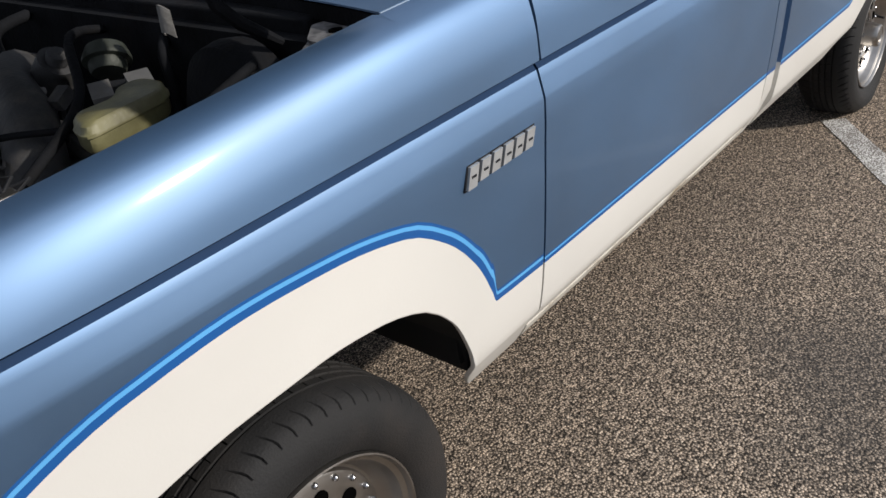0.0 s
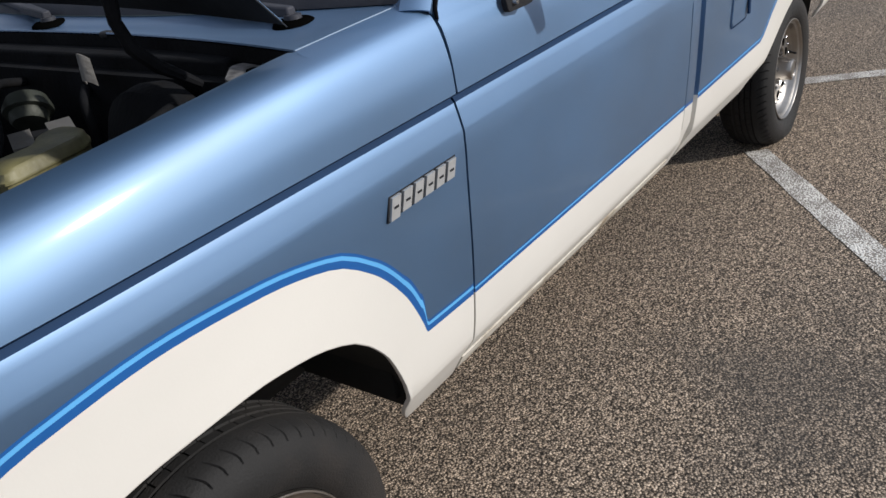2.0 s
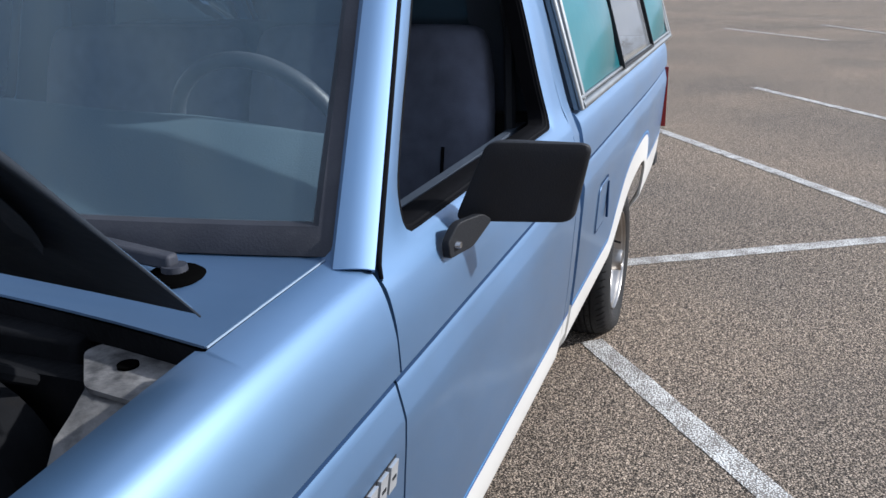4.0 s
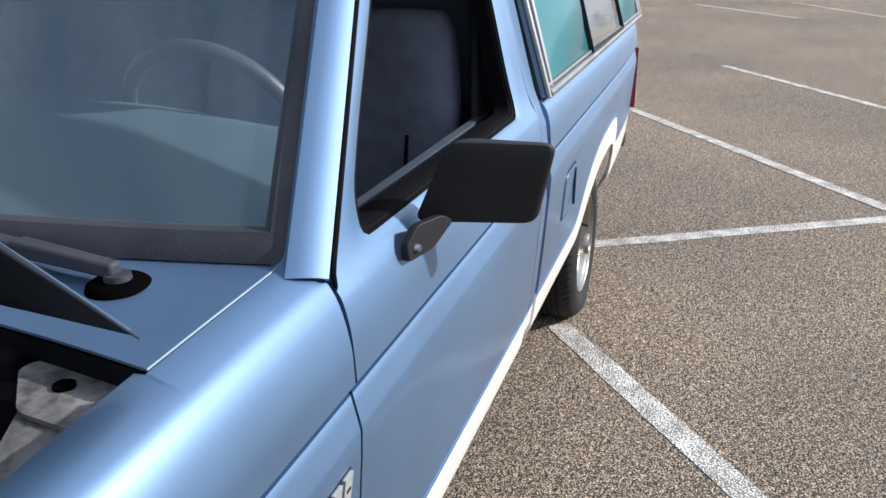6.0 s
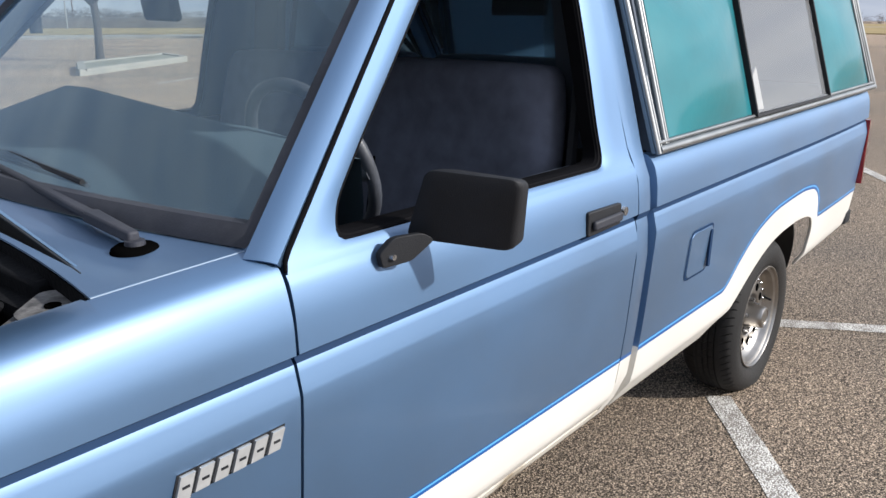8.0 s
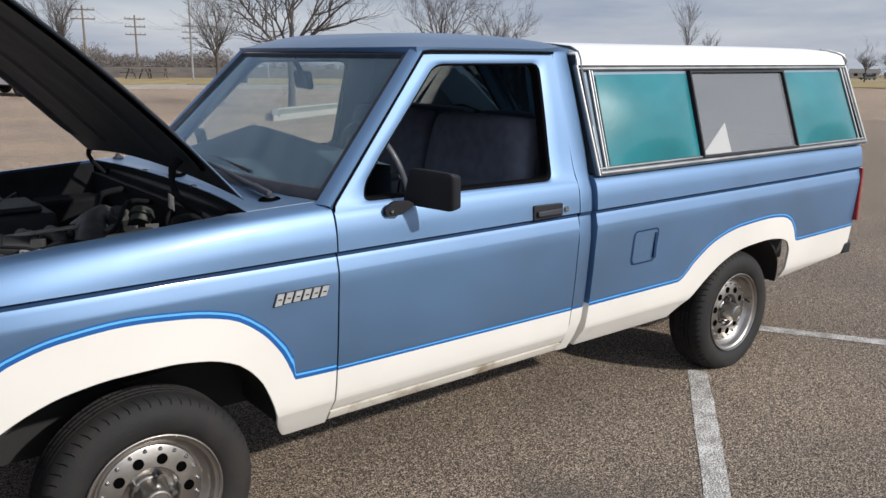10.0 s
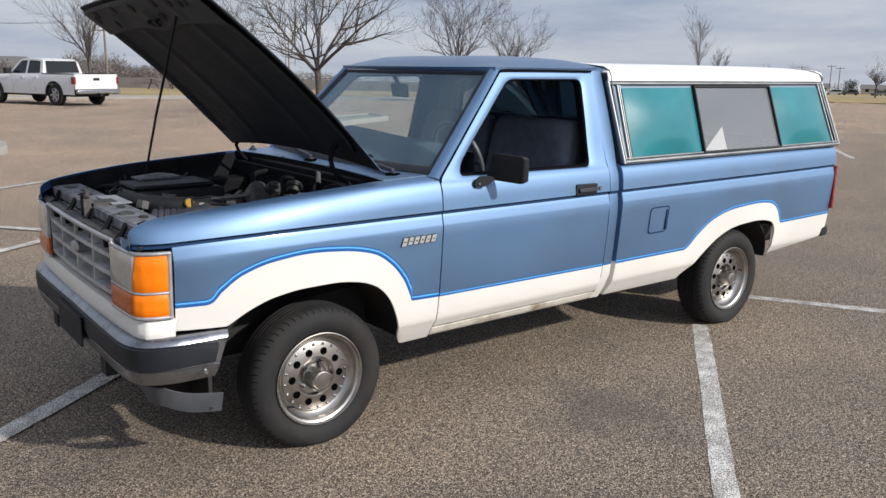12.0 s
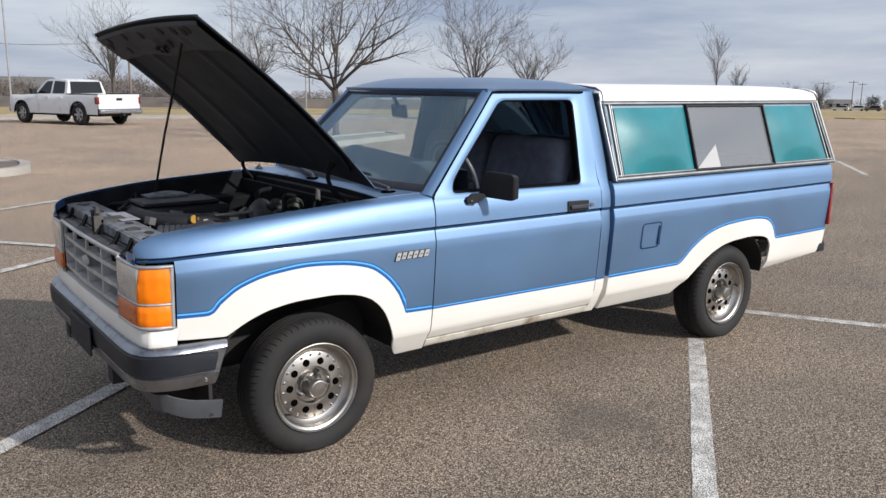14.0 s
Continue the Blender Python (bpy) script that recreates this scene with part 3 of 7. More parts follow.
def pillar_pt(i, t, s, d=0.0):
    """Across the windscreen pillar from the glass to the door gap, at t of its height."""
    a, b = Vector((0.586, 0.783, 1.114)).lerp(Vector((1.028, 0.664, 1.577)), t), Vector((0.616, 0.822, 1.108)).lerp(Vector((1.058, 0.698, 1.571)), t)
    g = screen(0.995, t, 0.006)
    c = (a + b) / 2
    o = Vector((-0.55, 0.55, 0.62))
    p = [g, a - o * 0.004, a + (c - a) * 0.10 + o * 0.0075, a + (c - a) * 0.5 + o * 0.0100, c + o * 0.0110, c + (b - c) * 0.5 + o * 0.0102, b + (c - b) * 0.10 + o * 0.0080, b - o * 0.002, b + Vector((0.02, -0.03, -0.01))][i]
    p = p - o * d
    return (p.x, s * p.y, p.z)


def return_lip(bm, edge, s, mi):
    """The lower edge rolls under and inward."""
    prev = edge
    for dy, dz in ((0.002, -0.002), (0.005, -0.002), (0.010, 0.001)):
        row = [bm.verts.new((v.co.x, v.co.y - s * dy, v.co.z + dz)) for v in edge]
        for i in range(len(row) - 1):
            q = [row[i], row[i + 1], prev[i + 1], prev[i]]
            if s > 0:
                q.reverse()
            bm.faces.new(q).material_index = mi
        prev = row


fine_f = list(np.linspace(0.30, 0.48, 40)) + list(np.linspace(-0.50, -0.36, 16))
fine_r = list(np.linspace(2.40, 2.62, 24)) + list(np.linspace(3.3, 3.47, 44))
for s in (-1, 1):
    bm = bmesh.new()
    xs = columns(-0.580, X_DOOR - 0.006, fine_f)
    V = side_panel(bm, xs, bands_for(arch_f, stripe_f, 0.024, fender_top), y_fender, s, dipped)
    return_lip(bm, V[0], s, 0)
    # the shoulder runs on over the lamp to the nose
    xn = [-0.580 - 0.126 * math.sin(math.pi / 2 * k / 10) for k in range(11)][::-1]
    nose_k = lambda x: 1 - math.sqrt(max(0.0, 1 - (min(1.0, max(0.0, (-0.580 - x) / 0.126)) ** 2.6)))
    def y_nose(x, z):
        return y_fender(x, z) - 0.030 * nose_k(x)
    bn = bmesh.new()
    nose_top = lambda x: fender_top(x) - 0.030 * nose_k(x)
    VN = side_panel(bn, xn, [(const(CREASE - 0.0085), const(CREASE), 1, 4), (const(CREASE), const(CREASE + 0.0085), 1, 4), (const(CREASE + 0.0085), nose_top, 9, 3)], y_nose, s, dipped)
    g1 = [bn.verts.new((v.co.x, v.co.y - s * 0.012, v.co.z - 0.001)) for v in VN[-1]]
    g2 = [bn.verts.new((v.co.x, v.co.y - s * 0.020, v.co.z - 0.040)) for v in VN[-1]]
    for a, b, mi in ((VN[-1], g1, 3), (g1, g2, 4)):
        for i in range(len(a) - 1):
            q = [a[i], a[i + 1], b[i + 1], b[i]]
            bn.faces.new(q[::-1] if s > 0 else q).material_index = mi
    loop = [r[0] for r in VN] + [g1[0], g2[0], bn.verts.new((xn[0], g2[0].co.y, VN[0][0].co.z))]
    bn.faces.new(loop if s > 0 else loop[::-1]).material_index = 3
    # the flange inside the bay; navy on its inner face paints in the shade
    top = V[-1]
    f1 = [bm.verts.new((v.co.x, v.co.y - s * 0.012, v.co.z - 0.001) if v.co.x < 0.345 else (v.co.x, v.co.y - s * 0.003, v.co.z - 0.006)) for v in top]
    f2 = [bm.verts.new((v.co.x, v.co.y - s * (0.020 if v.co.x < 0.345 else 0.006), v.co.z - 0.030)) for v in top]
    for a, b, mi in ((top, f1, 3), (f1, f2, 4)):
        for i in range(len(top) - 1):
            q = [a[i], a[i + 1], b[i + 1], b[i]]
            if s > 0:
                q.reverse()
            bm.faces.new(q).material_index = mi
    fender = part("fender", bm, PAINTS, truck, "blue metallic fender over a cream wheel arch with a two-tone blue pinstripe", 50, 0.010)
    part("fender_nose", bn, PAINTS, fender, "", 50, 0.010)

    # door with its window frame
    bm = bmesh.new()
    xs = columns(X_DOOR, X_CAB - 0.004, [])
    side_panel(bm, xs, bands_for(const(0.411), stripe_d, 0.016, const(1.085)), y_door, s)
    n = 64
    outer = rounded([(X_DOOR + 0.004, 1.085), (X_DOOR + 0.010, 1.118), (1.060, 1.566), (1.690, 1.580), (1.706, 1.50), (X_CAB - 0.004, 1.085)], 0.012, 4)
    inner = rounded([(0.729, 1.106), (0.746, 1.162), (0.838, 1.262), (1.108, 1.536), (1.618, 1.538), (1.590, 1.098)], 0.042, 6)
    def by_angle(pts, c, k):
        """Points of an outline met by rays at even angles from c."""
        out = []
        for i in range(k):
            a = 6.2831853 * i / k
            d = Vector((math.cos(a), math.sin(a)))
            best = None
            for p, q in zip(pts, list(pts[1:]) + [pts[0]]):
                p, q = Vector(p) - Vector(c), Vector(q) - Vector(c)
                e = q - p
                den = d.x * e.y - d.y * e.x
                if abs(den) < 1e-12:
                    continue
                t = (p.x * e.y - p.y * e.x) / den
                u = (p.x * d.y - p.y * d.x) / den
                if t > 0 and -1e-6 <= u <= 1 + 1e-6 and (best is None or t > best):
                    best = t
            out.append(Vector(c) + d * best)
        return out
    cc = (1.28, 1.30)
    A, B = by_angle(outer, cc, 360), by_angle(inner, cc, 360)
    for foot in (Vector((X_DOOR + 0.004, 1.085)), Vector((X_CAB - 0.004, 1.085))):
        A[min(range(360), key=lambda k: (A[k] - foot).length)] = foot
    def fr(i, j):
        p = A[i].lerp(B[i], j / 4)
        return (p.x, s * (door_up(p.y) - (0.004 if j == 4 else 0)), p.y)
    door = part("door", bm, PAINTS, truck, "blue metallic door with cream lower edge and open window", 50, 0.030)
    bm = bmesh.new()
    grid(bm, fr, 360, 4, 0, s > 0, True)
    part("window_frame", bm, BLUE, door, "blue door window frame", 50, 0.030)
    # window seal and glass, lowered part way
    bm = bmesh.new()
    C = by_angle(rounded([(0.741, 1.115), (0.757, 1.161), (0.846, 1.256), (1.113, 1.527), (1.607, 1.529), (1.580, 1.108)], 0.038, 6), cc, 360)
    # ridges of the run channel, stepping inwards
    chan = ((0.0, 0.004), (0.35, 0.003), (0.45, 0.007), (0.75, 0.008), (0.85, 0.013), (1.0, 0.015), (1.0, 0.030), (1.0, 0.048))
    grid(bm, lambda i, j: ((B[i].lerp(C[i], chan[j][0])).x, s * (door_up(B[i].lerp(C[i], chan[j][0]).y) - chan[j][1]), B[i].lerp(C[i], chan[j][0]).y), 360, 7, 0, s > 0, True)
    part("window_seal", bm, SEAL, door, "black rubber window seal", 30)
    if s > 0:
        bm = bmesh.new()
        bm.faces.new([bm.verts.new((p.x, s * (door_up(p.y) - 0.03), p.y)) for p in C[::-4]])
        g = part("side_window", bm, CLEAR, door, "clear door glass", 0)
        g.visible_shadow = False
    # rocker below the door
    bm = bmesh.new()
    side_panel(bm, columns(X_DOOR, X_CAB, [], 0.2), [(const(0.352), const(0.366), 1, 0), (const(0.366), const(0.394), 2, 0), (const(0.394), const(0.403), 2, 0)], lambda x, z: low_profile(z) + (-0.016 if z < 0.36 else 0.002 if z < 0.400 else -0.010), s)
    part("rocker_panel", bm, SCUFFED, truck, "scuffed cream rocker panel", 50, 0.02)
    # dark strip added so the gap under the door reads as shaded
    bm = bmesh.new()
    box(bm, X_DOOR - 0.01, X_CAB + 0.005, s * 0.735, s * 0.745, 0.37, 0.44)
    part("sill_shadow_strip", bm, SHOE, truck, "dark strip added behind the door gap for its shade", 30)

    # cab corner behind the door
    bm = bmesh.new()
    extra = lambda z: 0.016 * min(1.0, max(0.0, (z - 1.10) / 0.05)) - 0.4 * max(0.0, z - 1.5) ** 1.0 * 0.1
    lean = lambda z: -0.018 * max(0.0, (z - 1.085) / 0.415)
    V = []
    zs = [0.360, 0.42, 0.50, 0.560, 0.5605, 0.57, 0.571, 0.65, 0.75, 0.85, 0.93, 0.9475, 0.9485, 0.9655, 0.9665, 1.0, 1.05, 1.09, 1.13, 1.2, 1.3, 1.4, 1.5, 1.572, 1.581, 1.585]
    for z in zs:
        y = (low_profile(z) if z <= CREASE else door_up(min(z, 1.572))) + groove(z) - (0.004 if z == 1.581 else 0.018 if z == 1.585 else 0.0)
        V.append([bm.verts.new((x + lean(z), s * (y - d), z)) for x, d in ((X_CAB, 0.03), (X_CAB + 0.001, 0), (X_CAB + 0.062 + extra(z), 0), (X_CAB + 0.079 + extra(z), 0.010), (X_CAB + 0.086 + extra(z), 0.04), (X_CAB + 0.088 + extra(z), 0.12))])
    for j in range(len(zs) - 1):
        for i in range(5):
            q = [V[j][i], V[j][i + 1], V[j + 1][i + 1], V[j + 1][i]]
            if s > 0:
                q.reverse()
            zc = (zs[j] + zs[j + 1]) / 2
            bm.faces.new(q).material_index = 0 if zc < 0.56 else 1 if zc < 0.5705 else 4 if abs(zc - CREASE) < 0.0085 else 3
    part("cab_corner", bm, PAINTS, truck, "blue metallic cab corner with cream foot", 50, 0.01)

    # bed side
    bm = bmesh.new()
    xs = columns(X_BED, X_TAIL, fine_r)
    V = side_panel(bm, xs, bands_for(arch_r, stripe_r, 0.020, const(1.098)), y_bed, s)
    return_lip(bm, V[0], s, 0)
    top = V[-1]
    f1 = [bm.verts.new((v.co.x, v.co.y - s * 0.06, v.co.z + 0.004)) for v in top]
    for i in range(len(top) - 1):
        q = [top[i], top[i + 1], f1[i + 1], f1[i]]
        if s > 0:
            q.reverse()
        bm.faces.new(q).material_index = 3
    # the front edge turns in
    e0 = [r[0] for r in V]
    e1 = [bm.verts.new((v.co.x - 0.004, v.co.y - s * 0.05, v.co.z)) for v in e0]
    for j in range(len(e0) - 1):
        q = [e1[j], e0[j], e0[j + 1], e1[j + 1]]
        if s > 0:
            q.reverse()
        bm.faces.new(q).material_index = 0 if e0[j].co.z < 0.56 else 3
    bed_side = part("bed_side", bm, PAINTS, truck, "blue metallic bed side with cream lower panel", 50, 0.012)
    if s < 0:
        door_left, bed_left = door, bed_side

# roof, with the gutter over the doors
bm = bmesh.new()
def roof_f(i, j):
    u, v = -1 + 2 * i / 24, j / 14
    xf = 1.032 - 0.065 * (1 - u * u)
    x = xf + (1.792 - xf) * v
    back = min(1.0, max(0.0, (x - 1.66) / 0.07))
    hw = 0.697 - 0.013 * back
    edge = 1 - abs(u) ** 5
    z = 1.572 + math.sqrt(min(1.0, v * 5)) * edge * (0.010 + 0.050 * (0.45 + 0.55 * math.sin(math.pi * min(1.0, 0.12 + v * 0.75))))
    z += 0.010 * back * abs(u) ** 5 - (0.022 if j == 14 else 0.004 if j == 13 else 0.0) * (1 - 0.6 * abs(u) ** 8)
    return (x, u * hw, z)
grid(bm, roof_f, 24, 14, 0, False)
part("roof", bm, BLUE, truck, "blue metallic cab roof", 60, 0.02)
for s in (-1, 1):
    # black tube drawn in for the dark gap along pillar and door top
    bm = bmesh.new()
    tube(bm, [(0.613, s * 0.834, 1.088), (0.616, s * 0.830, 1.104), (0.626, s * 0.826, 1.119), (1.055, s * 0.705, 1.575), (1.09, s * 0.701, 1.578), (1.40, s * 0.700, 1.578), (1.69, s * 0.700, 1.576)], [0.003, 0.004, 0.005, 0.0055, 0.0055, 0.0055, 0.005], 6)
    part("door_gap_line", bm, SEAL, truck, "", 60)
    # windscreen pillar
    bm = bmesh.new()
    grid(bm, lambda i, j: pillar_pt(i, -0.022 + 1.022 * j / 10, s), 8, 10, 0, s < 0)
    pillar = part("windscreen_pillar", bm, BLUE, truck, "", 60, 0.004)
    bm = bmesh.new()
    tube(bm, [pillar_pt(i, 0.004, s, -0.0008) for i in range(1, 8)], 0.0016, 6)
    part("pillar_seam", bm, BLACK, pillar, "thin black seam at the foot of the pillar", 60)


# windscreen
bm = bmesh.new()
grid(bm, lambda i, j: screen(-0.985 + 1.97 * i / 24, 0.05 + 0.94 * j / 8, 0.004), 24, 8, 0, True)
g = part("windscreen", bm, GLASS, truck, "tinted windscreen glass with reflections", 60)
g.visible_shadow = False
bm = bmesh.new()
def trim_f(i, j):
    n = 96
    q = 4 * i / n
    k, t = int(q) % 4, q - int(q)
    o = [(-1 + 2 * t, 0.0), (1, t), (1 - 2 * t, 1), (-1, 1 - t)][k]
    a, b = (o[0] * 1.032, o[1]), (o[0] * 0.975, 0.085 + o[1] * 0.89)
    m = j / 3
    p = screen(a[0] + (b[0] - a[0]) * m, a[1] + (b[1] - a[1]) * m, 0.0 if j < 3 else 0.006)
    return p + Vector((-0.004, 0, 0.006)) * (1 if 0 < j < 3 else 0)
grid(bm, trim_f, 96, 3, 0, False, True)
part("windscreen_trim", bm, GREY_TRIM, truck, "weathered dark grey windscreen trim", 40)

# cowl, with the blue top panel behind the hood
bm = bmesh.new()
def cowl_f(i, j):
    u, v = -1 + 2 * i / 24, j / 5
    back = screen(u, 0.0) + Vector((0.004, 0.004 * u, -0.005))
    front = Vector((0.350 + 0.060 * (1 - abs(u) ** 2.4), u * 0.767, 1.1055 + 0.003 * (1 - u * u)))
    p = front.lerp(back, v)
    p.z -= 0.012 * math.sin(math.pi * v) * (1 - abs(u) ** 6)
    return p
grid(bm, cowl_f, 24, 5, 0, False)
# the cowl's front face is coloured black in place of the hood's shade
cowl = part("cowl_panel", bm, BLUE, truck, "blue cowl panel between hood and windscreen", 50, 0.003)
bm = bmesh.new()
grid(bm, lambda i, j: cowl_f(i, 0) + Vector((0.003 * (1 - j), 0, -0.030 + 0.0275 * j)), 24, 1)
part("cowl_lip", bm, DARK, cowl, "front edge of the cowl, coloured dark for its shade", 50)

# cab back wall with its window
bm = bmesh.new()
wo = [(-0.72, 0.50), (0.72, 0.50), (0.74, 1.10), (0.67, 1.575), (-0.67, 1.575), (-0.74, 1.10)]
wi = rounded([(-0.58, 1.16), (0.58, 1.16), (0.54, 1.52), (-0.54, 1.52)], 0.06, 5)
RA, RB = by_angle(wo, (0, 1.30), 72), by_angle(wi, (0, 1.30), 72)
grid(bm, lambda i, j: (1.80 - 0.012 * j, (RA[i].lerp(RB[i], j)).x, (RA[i].lerp(RB[i], j)).y), 72, 1, 0, False, True)
part("cab_back", bm, CABIN, truck, "", 30, 0.02)
bm = bmesh.new()
bm.faces.new([bm.verts.new((1.785, p.x, p.y)) for p in RB])
g = part("rear_window", bm, GLASS, truck, "clear rear cab window", 0)
g.visible_shadow = False

# floor and underside
bm = bmesh.new()
box(bm, 0.45, 1.79, -0.74, 0.74, 0.40, 0.44)
box(bm, 0.44, 0.48, -0.74, 0.74, 0.40, 1.09)
part("cab_floor", bm, SHOE, truck)
bm = bmesh.new()
for s in (-1, 1):
    box(bm, -0.75, 4.05, s * 0.36, s * 0.43, 0.36, 0.47)
    box(bm, 2.45, 3.42, s * 0.48, s * 0.54, 0.40, 0.80)
box(bm, 1.83, 4.05, -0.74, 0.74, 0.62, 0.66)
box(bm, -0.035, 0.06, -0.58, 0.58, 0.25, 0.33)
box(bm, 2.955, 3.025, -0.58, 0.58, 0.255, 0.33)
# unseen sump and gearbox boxes, added to stop sun passing under the truck
box(bm, -0.42, 0.30, -0.24, 0.24, 0.27, 0.47)
box(bm, 0.30, 1.30, -0.17, 0.17, 0.29, 0.44)
# block and walls added behind the bumper to close a sun leak
box(bm, -0.62, -0.42, -0.60, 0.60, 0.27, 0.46)
for s in (-1, 1):
    box(bm, -0.47, -0.455, s * 0.40, s * 0.785, 0.27, 0.60)
rod(bm, (1.30, 0, 0.36), (2.95, 0, 0.31), 0.035, seg=10)
part("chassis", bm, SHOE, truck, "dark underside with frame rails, axles, assumed sump and gearbox, and added sun blocks", 30)
for s in (-1, 1):
    for x0, xr, zc, r in ((0.0, 0.455, 0.375, 0.360), (2.93, 0.50, 0.375, 0.335)):
        bm = bmesh.new()
        grid(bm, lambda i, j: (x0 + xr * math.cos(math.pi * i / 20), s * (0.745 + 0.060 * math.sin(math.pi * i / 20), 0.735, 0.38)[j], zc + r * math.sin(math.pi * i / 20)), 20, 2)
        grid(bm, lambda i, j: (x0 + xr * math.cos(math.pi * i / 16) * j / 2, s * 0.46, 0.375 + (zc - 0.375 + r * math.sin(math.pi * i / 16)) * j / 2), 16, 2)
        part("wheel_well", bm, SHOE, truck, "black wheel well", 60, 0.01)

# tailgate
bm = bmesh.new()
box(bm, X_TAIL - 0.03, X_TAIL + 0.012, -0.70, 0.70, 0.56, 1.09)
part("tailgate", bm, BLUE, truck, "blue metallic tailgate", 30, 0, 0.01)


# ---- wheels ----
def wheel(center, s, spin=0.0, valve=0.0):
    w = 0.190
    hub = new("wheel")
    hub.parent, hub.location = truck, center
    # along y: outside is negative before the turn
    bm = bmesh.new()
    o, i_ = -w / 2, w / 2
    prof = [(0.200, o + 0.014), (0.209, o + 0.004), (0.224, o - 0.006), (0.252, o - 0.012), (0.282, o - 0.008), (0.297, o + 0.002), (0.3055, o + 0.0085), (0.3110, o + 0.0150), (0.3155, o + 0.024), (0.3195, o + 0.038), (0.3215, o + 0.053)]
    prof += [(0.3215, o + 0.056), (0.3135, o + 0.057), (0.3135, o + 0.061), (0.322, o + 0.062)]
    for k in range(3):
        y0 = o + 0.062 + k * (w - 0.124) / 3
        y1 = o + 0.062 + (k + 1) * (w - 0.124) / 3
        prof += [(0.322, y0 + 0.002), (0.322, y1 - 0.006), (0.3135, y1 - 0.005), (0.3135, y1 - 0.001)]
    prof += [(0.322, i_ - 0.055), (0.310, i_ - 0.018), (0.282, i_ + 0.008), (0.224, i_ + 0.006), (0.200, i_ - 0.014)]
    prof = [(0.2 + (r - 0.2) * 0.94, y) for r, y in prof]
    blocks = 62
    step = (0.0, 0.035, 0.06, 0.50, 0.90, 0.965)     # along one block; the last two bound the sipe
    seg = blocks * 6
    def tread(i, j):
        r, y = prof[j]
        q = i % 6
        shift = 0.35 * (j // 5) / blocks + 0.012 * max(0.0, min(1.0, (y - o - 0.01) / 0.05))
        cut = 0.0
        if q in (5, 0) and (j in (6, 7, 8) or (j >= 14 and r > 0.312 and y < i_ - 0.03 and (i // 6) % 2)):
            cut = 0.008 if j == 7 else 0.006
        a = 6.2831853 * ((i // 6 + step[q]) / blocks + shift)
        x, z = (r - cut) * math.cos(a), (r - cut) * math.sin(a)
        # the foot of the tyre is pressed flat and bulges
        low = max(0.0, min(1.0, (-z - 0.20) / 0.09)) * math.exp(-(x / 0.14) ** 2)
        y += 0.010 * low * math.sin(math.pi * max(0.0, min(1.0, (r - 0.2) / 0.105))) * (-1 if y < 0 else 1)
        return (x, y, max(z, 0.001 - center[2] + 0.12 * max(0.0, abs(x) - 0.10) ** 2))
    grid(bm, tread, seg, len(prof) - 1, 0, True, True)
    part("tyre", bm, RUBBER, hub, "worn black tyre with brownish dusty sidewall", 32)
    bm = bmesh.new()
    lathe(bm, [(0.196, i_ - 0.014), (0.188, i_ - 0.03), (0.179, o + 0.075)], 48)
    lathe(bm, [(0.199, o + 0.016), (0.2045, o + 0.006), (0.2035, o - 0.001), (0.2005, o - 0.002), (0.198, o + 0.001), (0.1955, o + 0.009), (0.191, o + 0.012), (0.186, o + 0.014), (0.1835, o + 0.018), (0.181, o + 0.034), (0.178, o + 0.038), (0.170, o + 0.050), (0.161, o + 0.056), (0.156, o + 0.056), (0.1535, o + 0.048), (0.150, o + 0.046), (0.088, o + 0.040), (0.084, o + 0.044), (0.080, o + 0.066), (0.040, o + 0.068)], 72)
    rim = part("rim", bm, ALU, hub, "dull aluminium deep-dish wheel with round holes", 30)
    bm = bmesh.new()
    rod(bm, (0, 0.060, 0), (0, 0.0405, 0), 0.0165, seg=14)
    pieces("hole", bm, VOID, rim, [Vector((0.1125 * math.cos(6.2831853 * (k + 0.5) / 10 + spin), o, 0.1125 * math.sin(6.2831853 * (k + 0.5) / 10 + spin))) for k in range(10)], "round dark ventilation hole")
    bm = bmesh.new()
    lathe(bm, [(0.0, 0.0370), (0.0028, 0.0376), (0.0050, 0.0398), (0.0060, 0.0440), (0.0062, 0.0500)], 12)
    pieces("rivet", bm, CHROME, rim, [Vector((0.1435 * math.cos(6.2831853 * (k + 0.3) / 20 + spin), o, 0.1435 * math.sin(6.2831853 * (k + 0.3) / 20 + spin))) for k in range(20)])
    bm = bmesh.new()
    va = Vector((math.cos(valve), 0, math.sin(valve)))
    rod(bm, va * 0.172 + Vector((0, o + 0.046, 0)), va * 0.160 + Vector((0, o + 0.020, 0)), 0.0055, 0.0042, 10)
    rod(bm, va * 0.160 + Vector((0, o + 0.020, 0)), va * 0.158 + Vector((0, o + 0.012, 0)), 0.0048, 0.0048, 10)
    part("valve_stem", bm, BLACK, rim, "black rubber valve stem", 40)
    bm = bmesh.new()
    lathe(bm, [(0.052, o + 0.068), (0.049, o + 0.040), (0.044, o + 0.004), (0.043, o - 0.012), (0.039, o - 0.018), (0.034, o - 0.0195), (0.032, o - 0.0165), (0.0, o - 0.0175)], 32)
    lathe(bm, [(0.060, o + 0.068), (0.056, o + 0.056), (0.051, o + 0.052)], 32)
    part("hub_cap", bm, ALU, hub, "scuffed metal hub cap", 35)
    bm = bmesh.new()
    rod(bm, (0, 0.068, 0), (0, 0.026, 0), 0.0115, 0.009, 6)
    pieces("lug_nut", bm, CHROME, hub, [Vector((0.064 * math.cos(6.2831853 * (k + 0.2) / 5 + spin), o, 0.064 * math.sin(6.2831853 * (k + 0.2) / 5 + spin))) for k in range(5)])
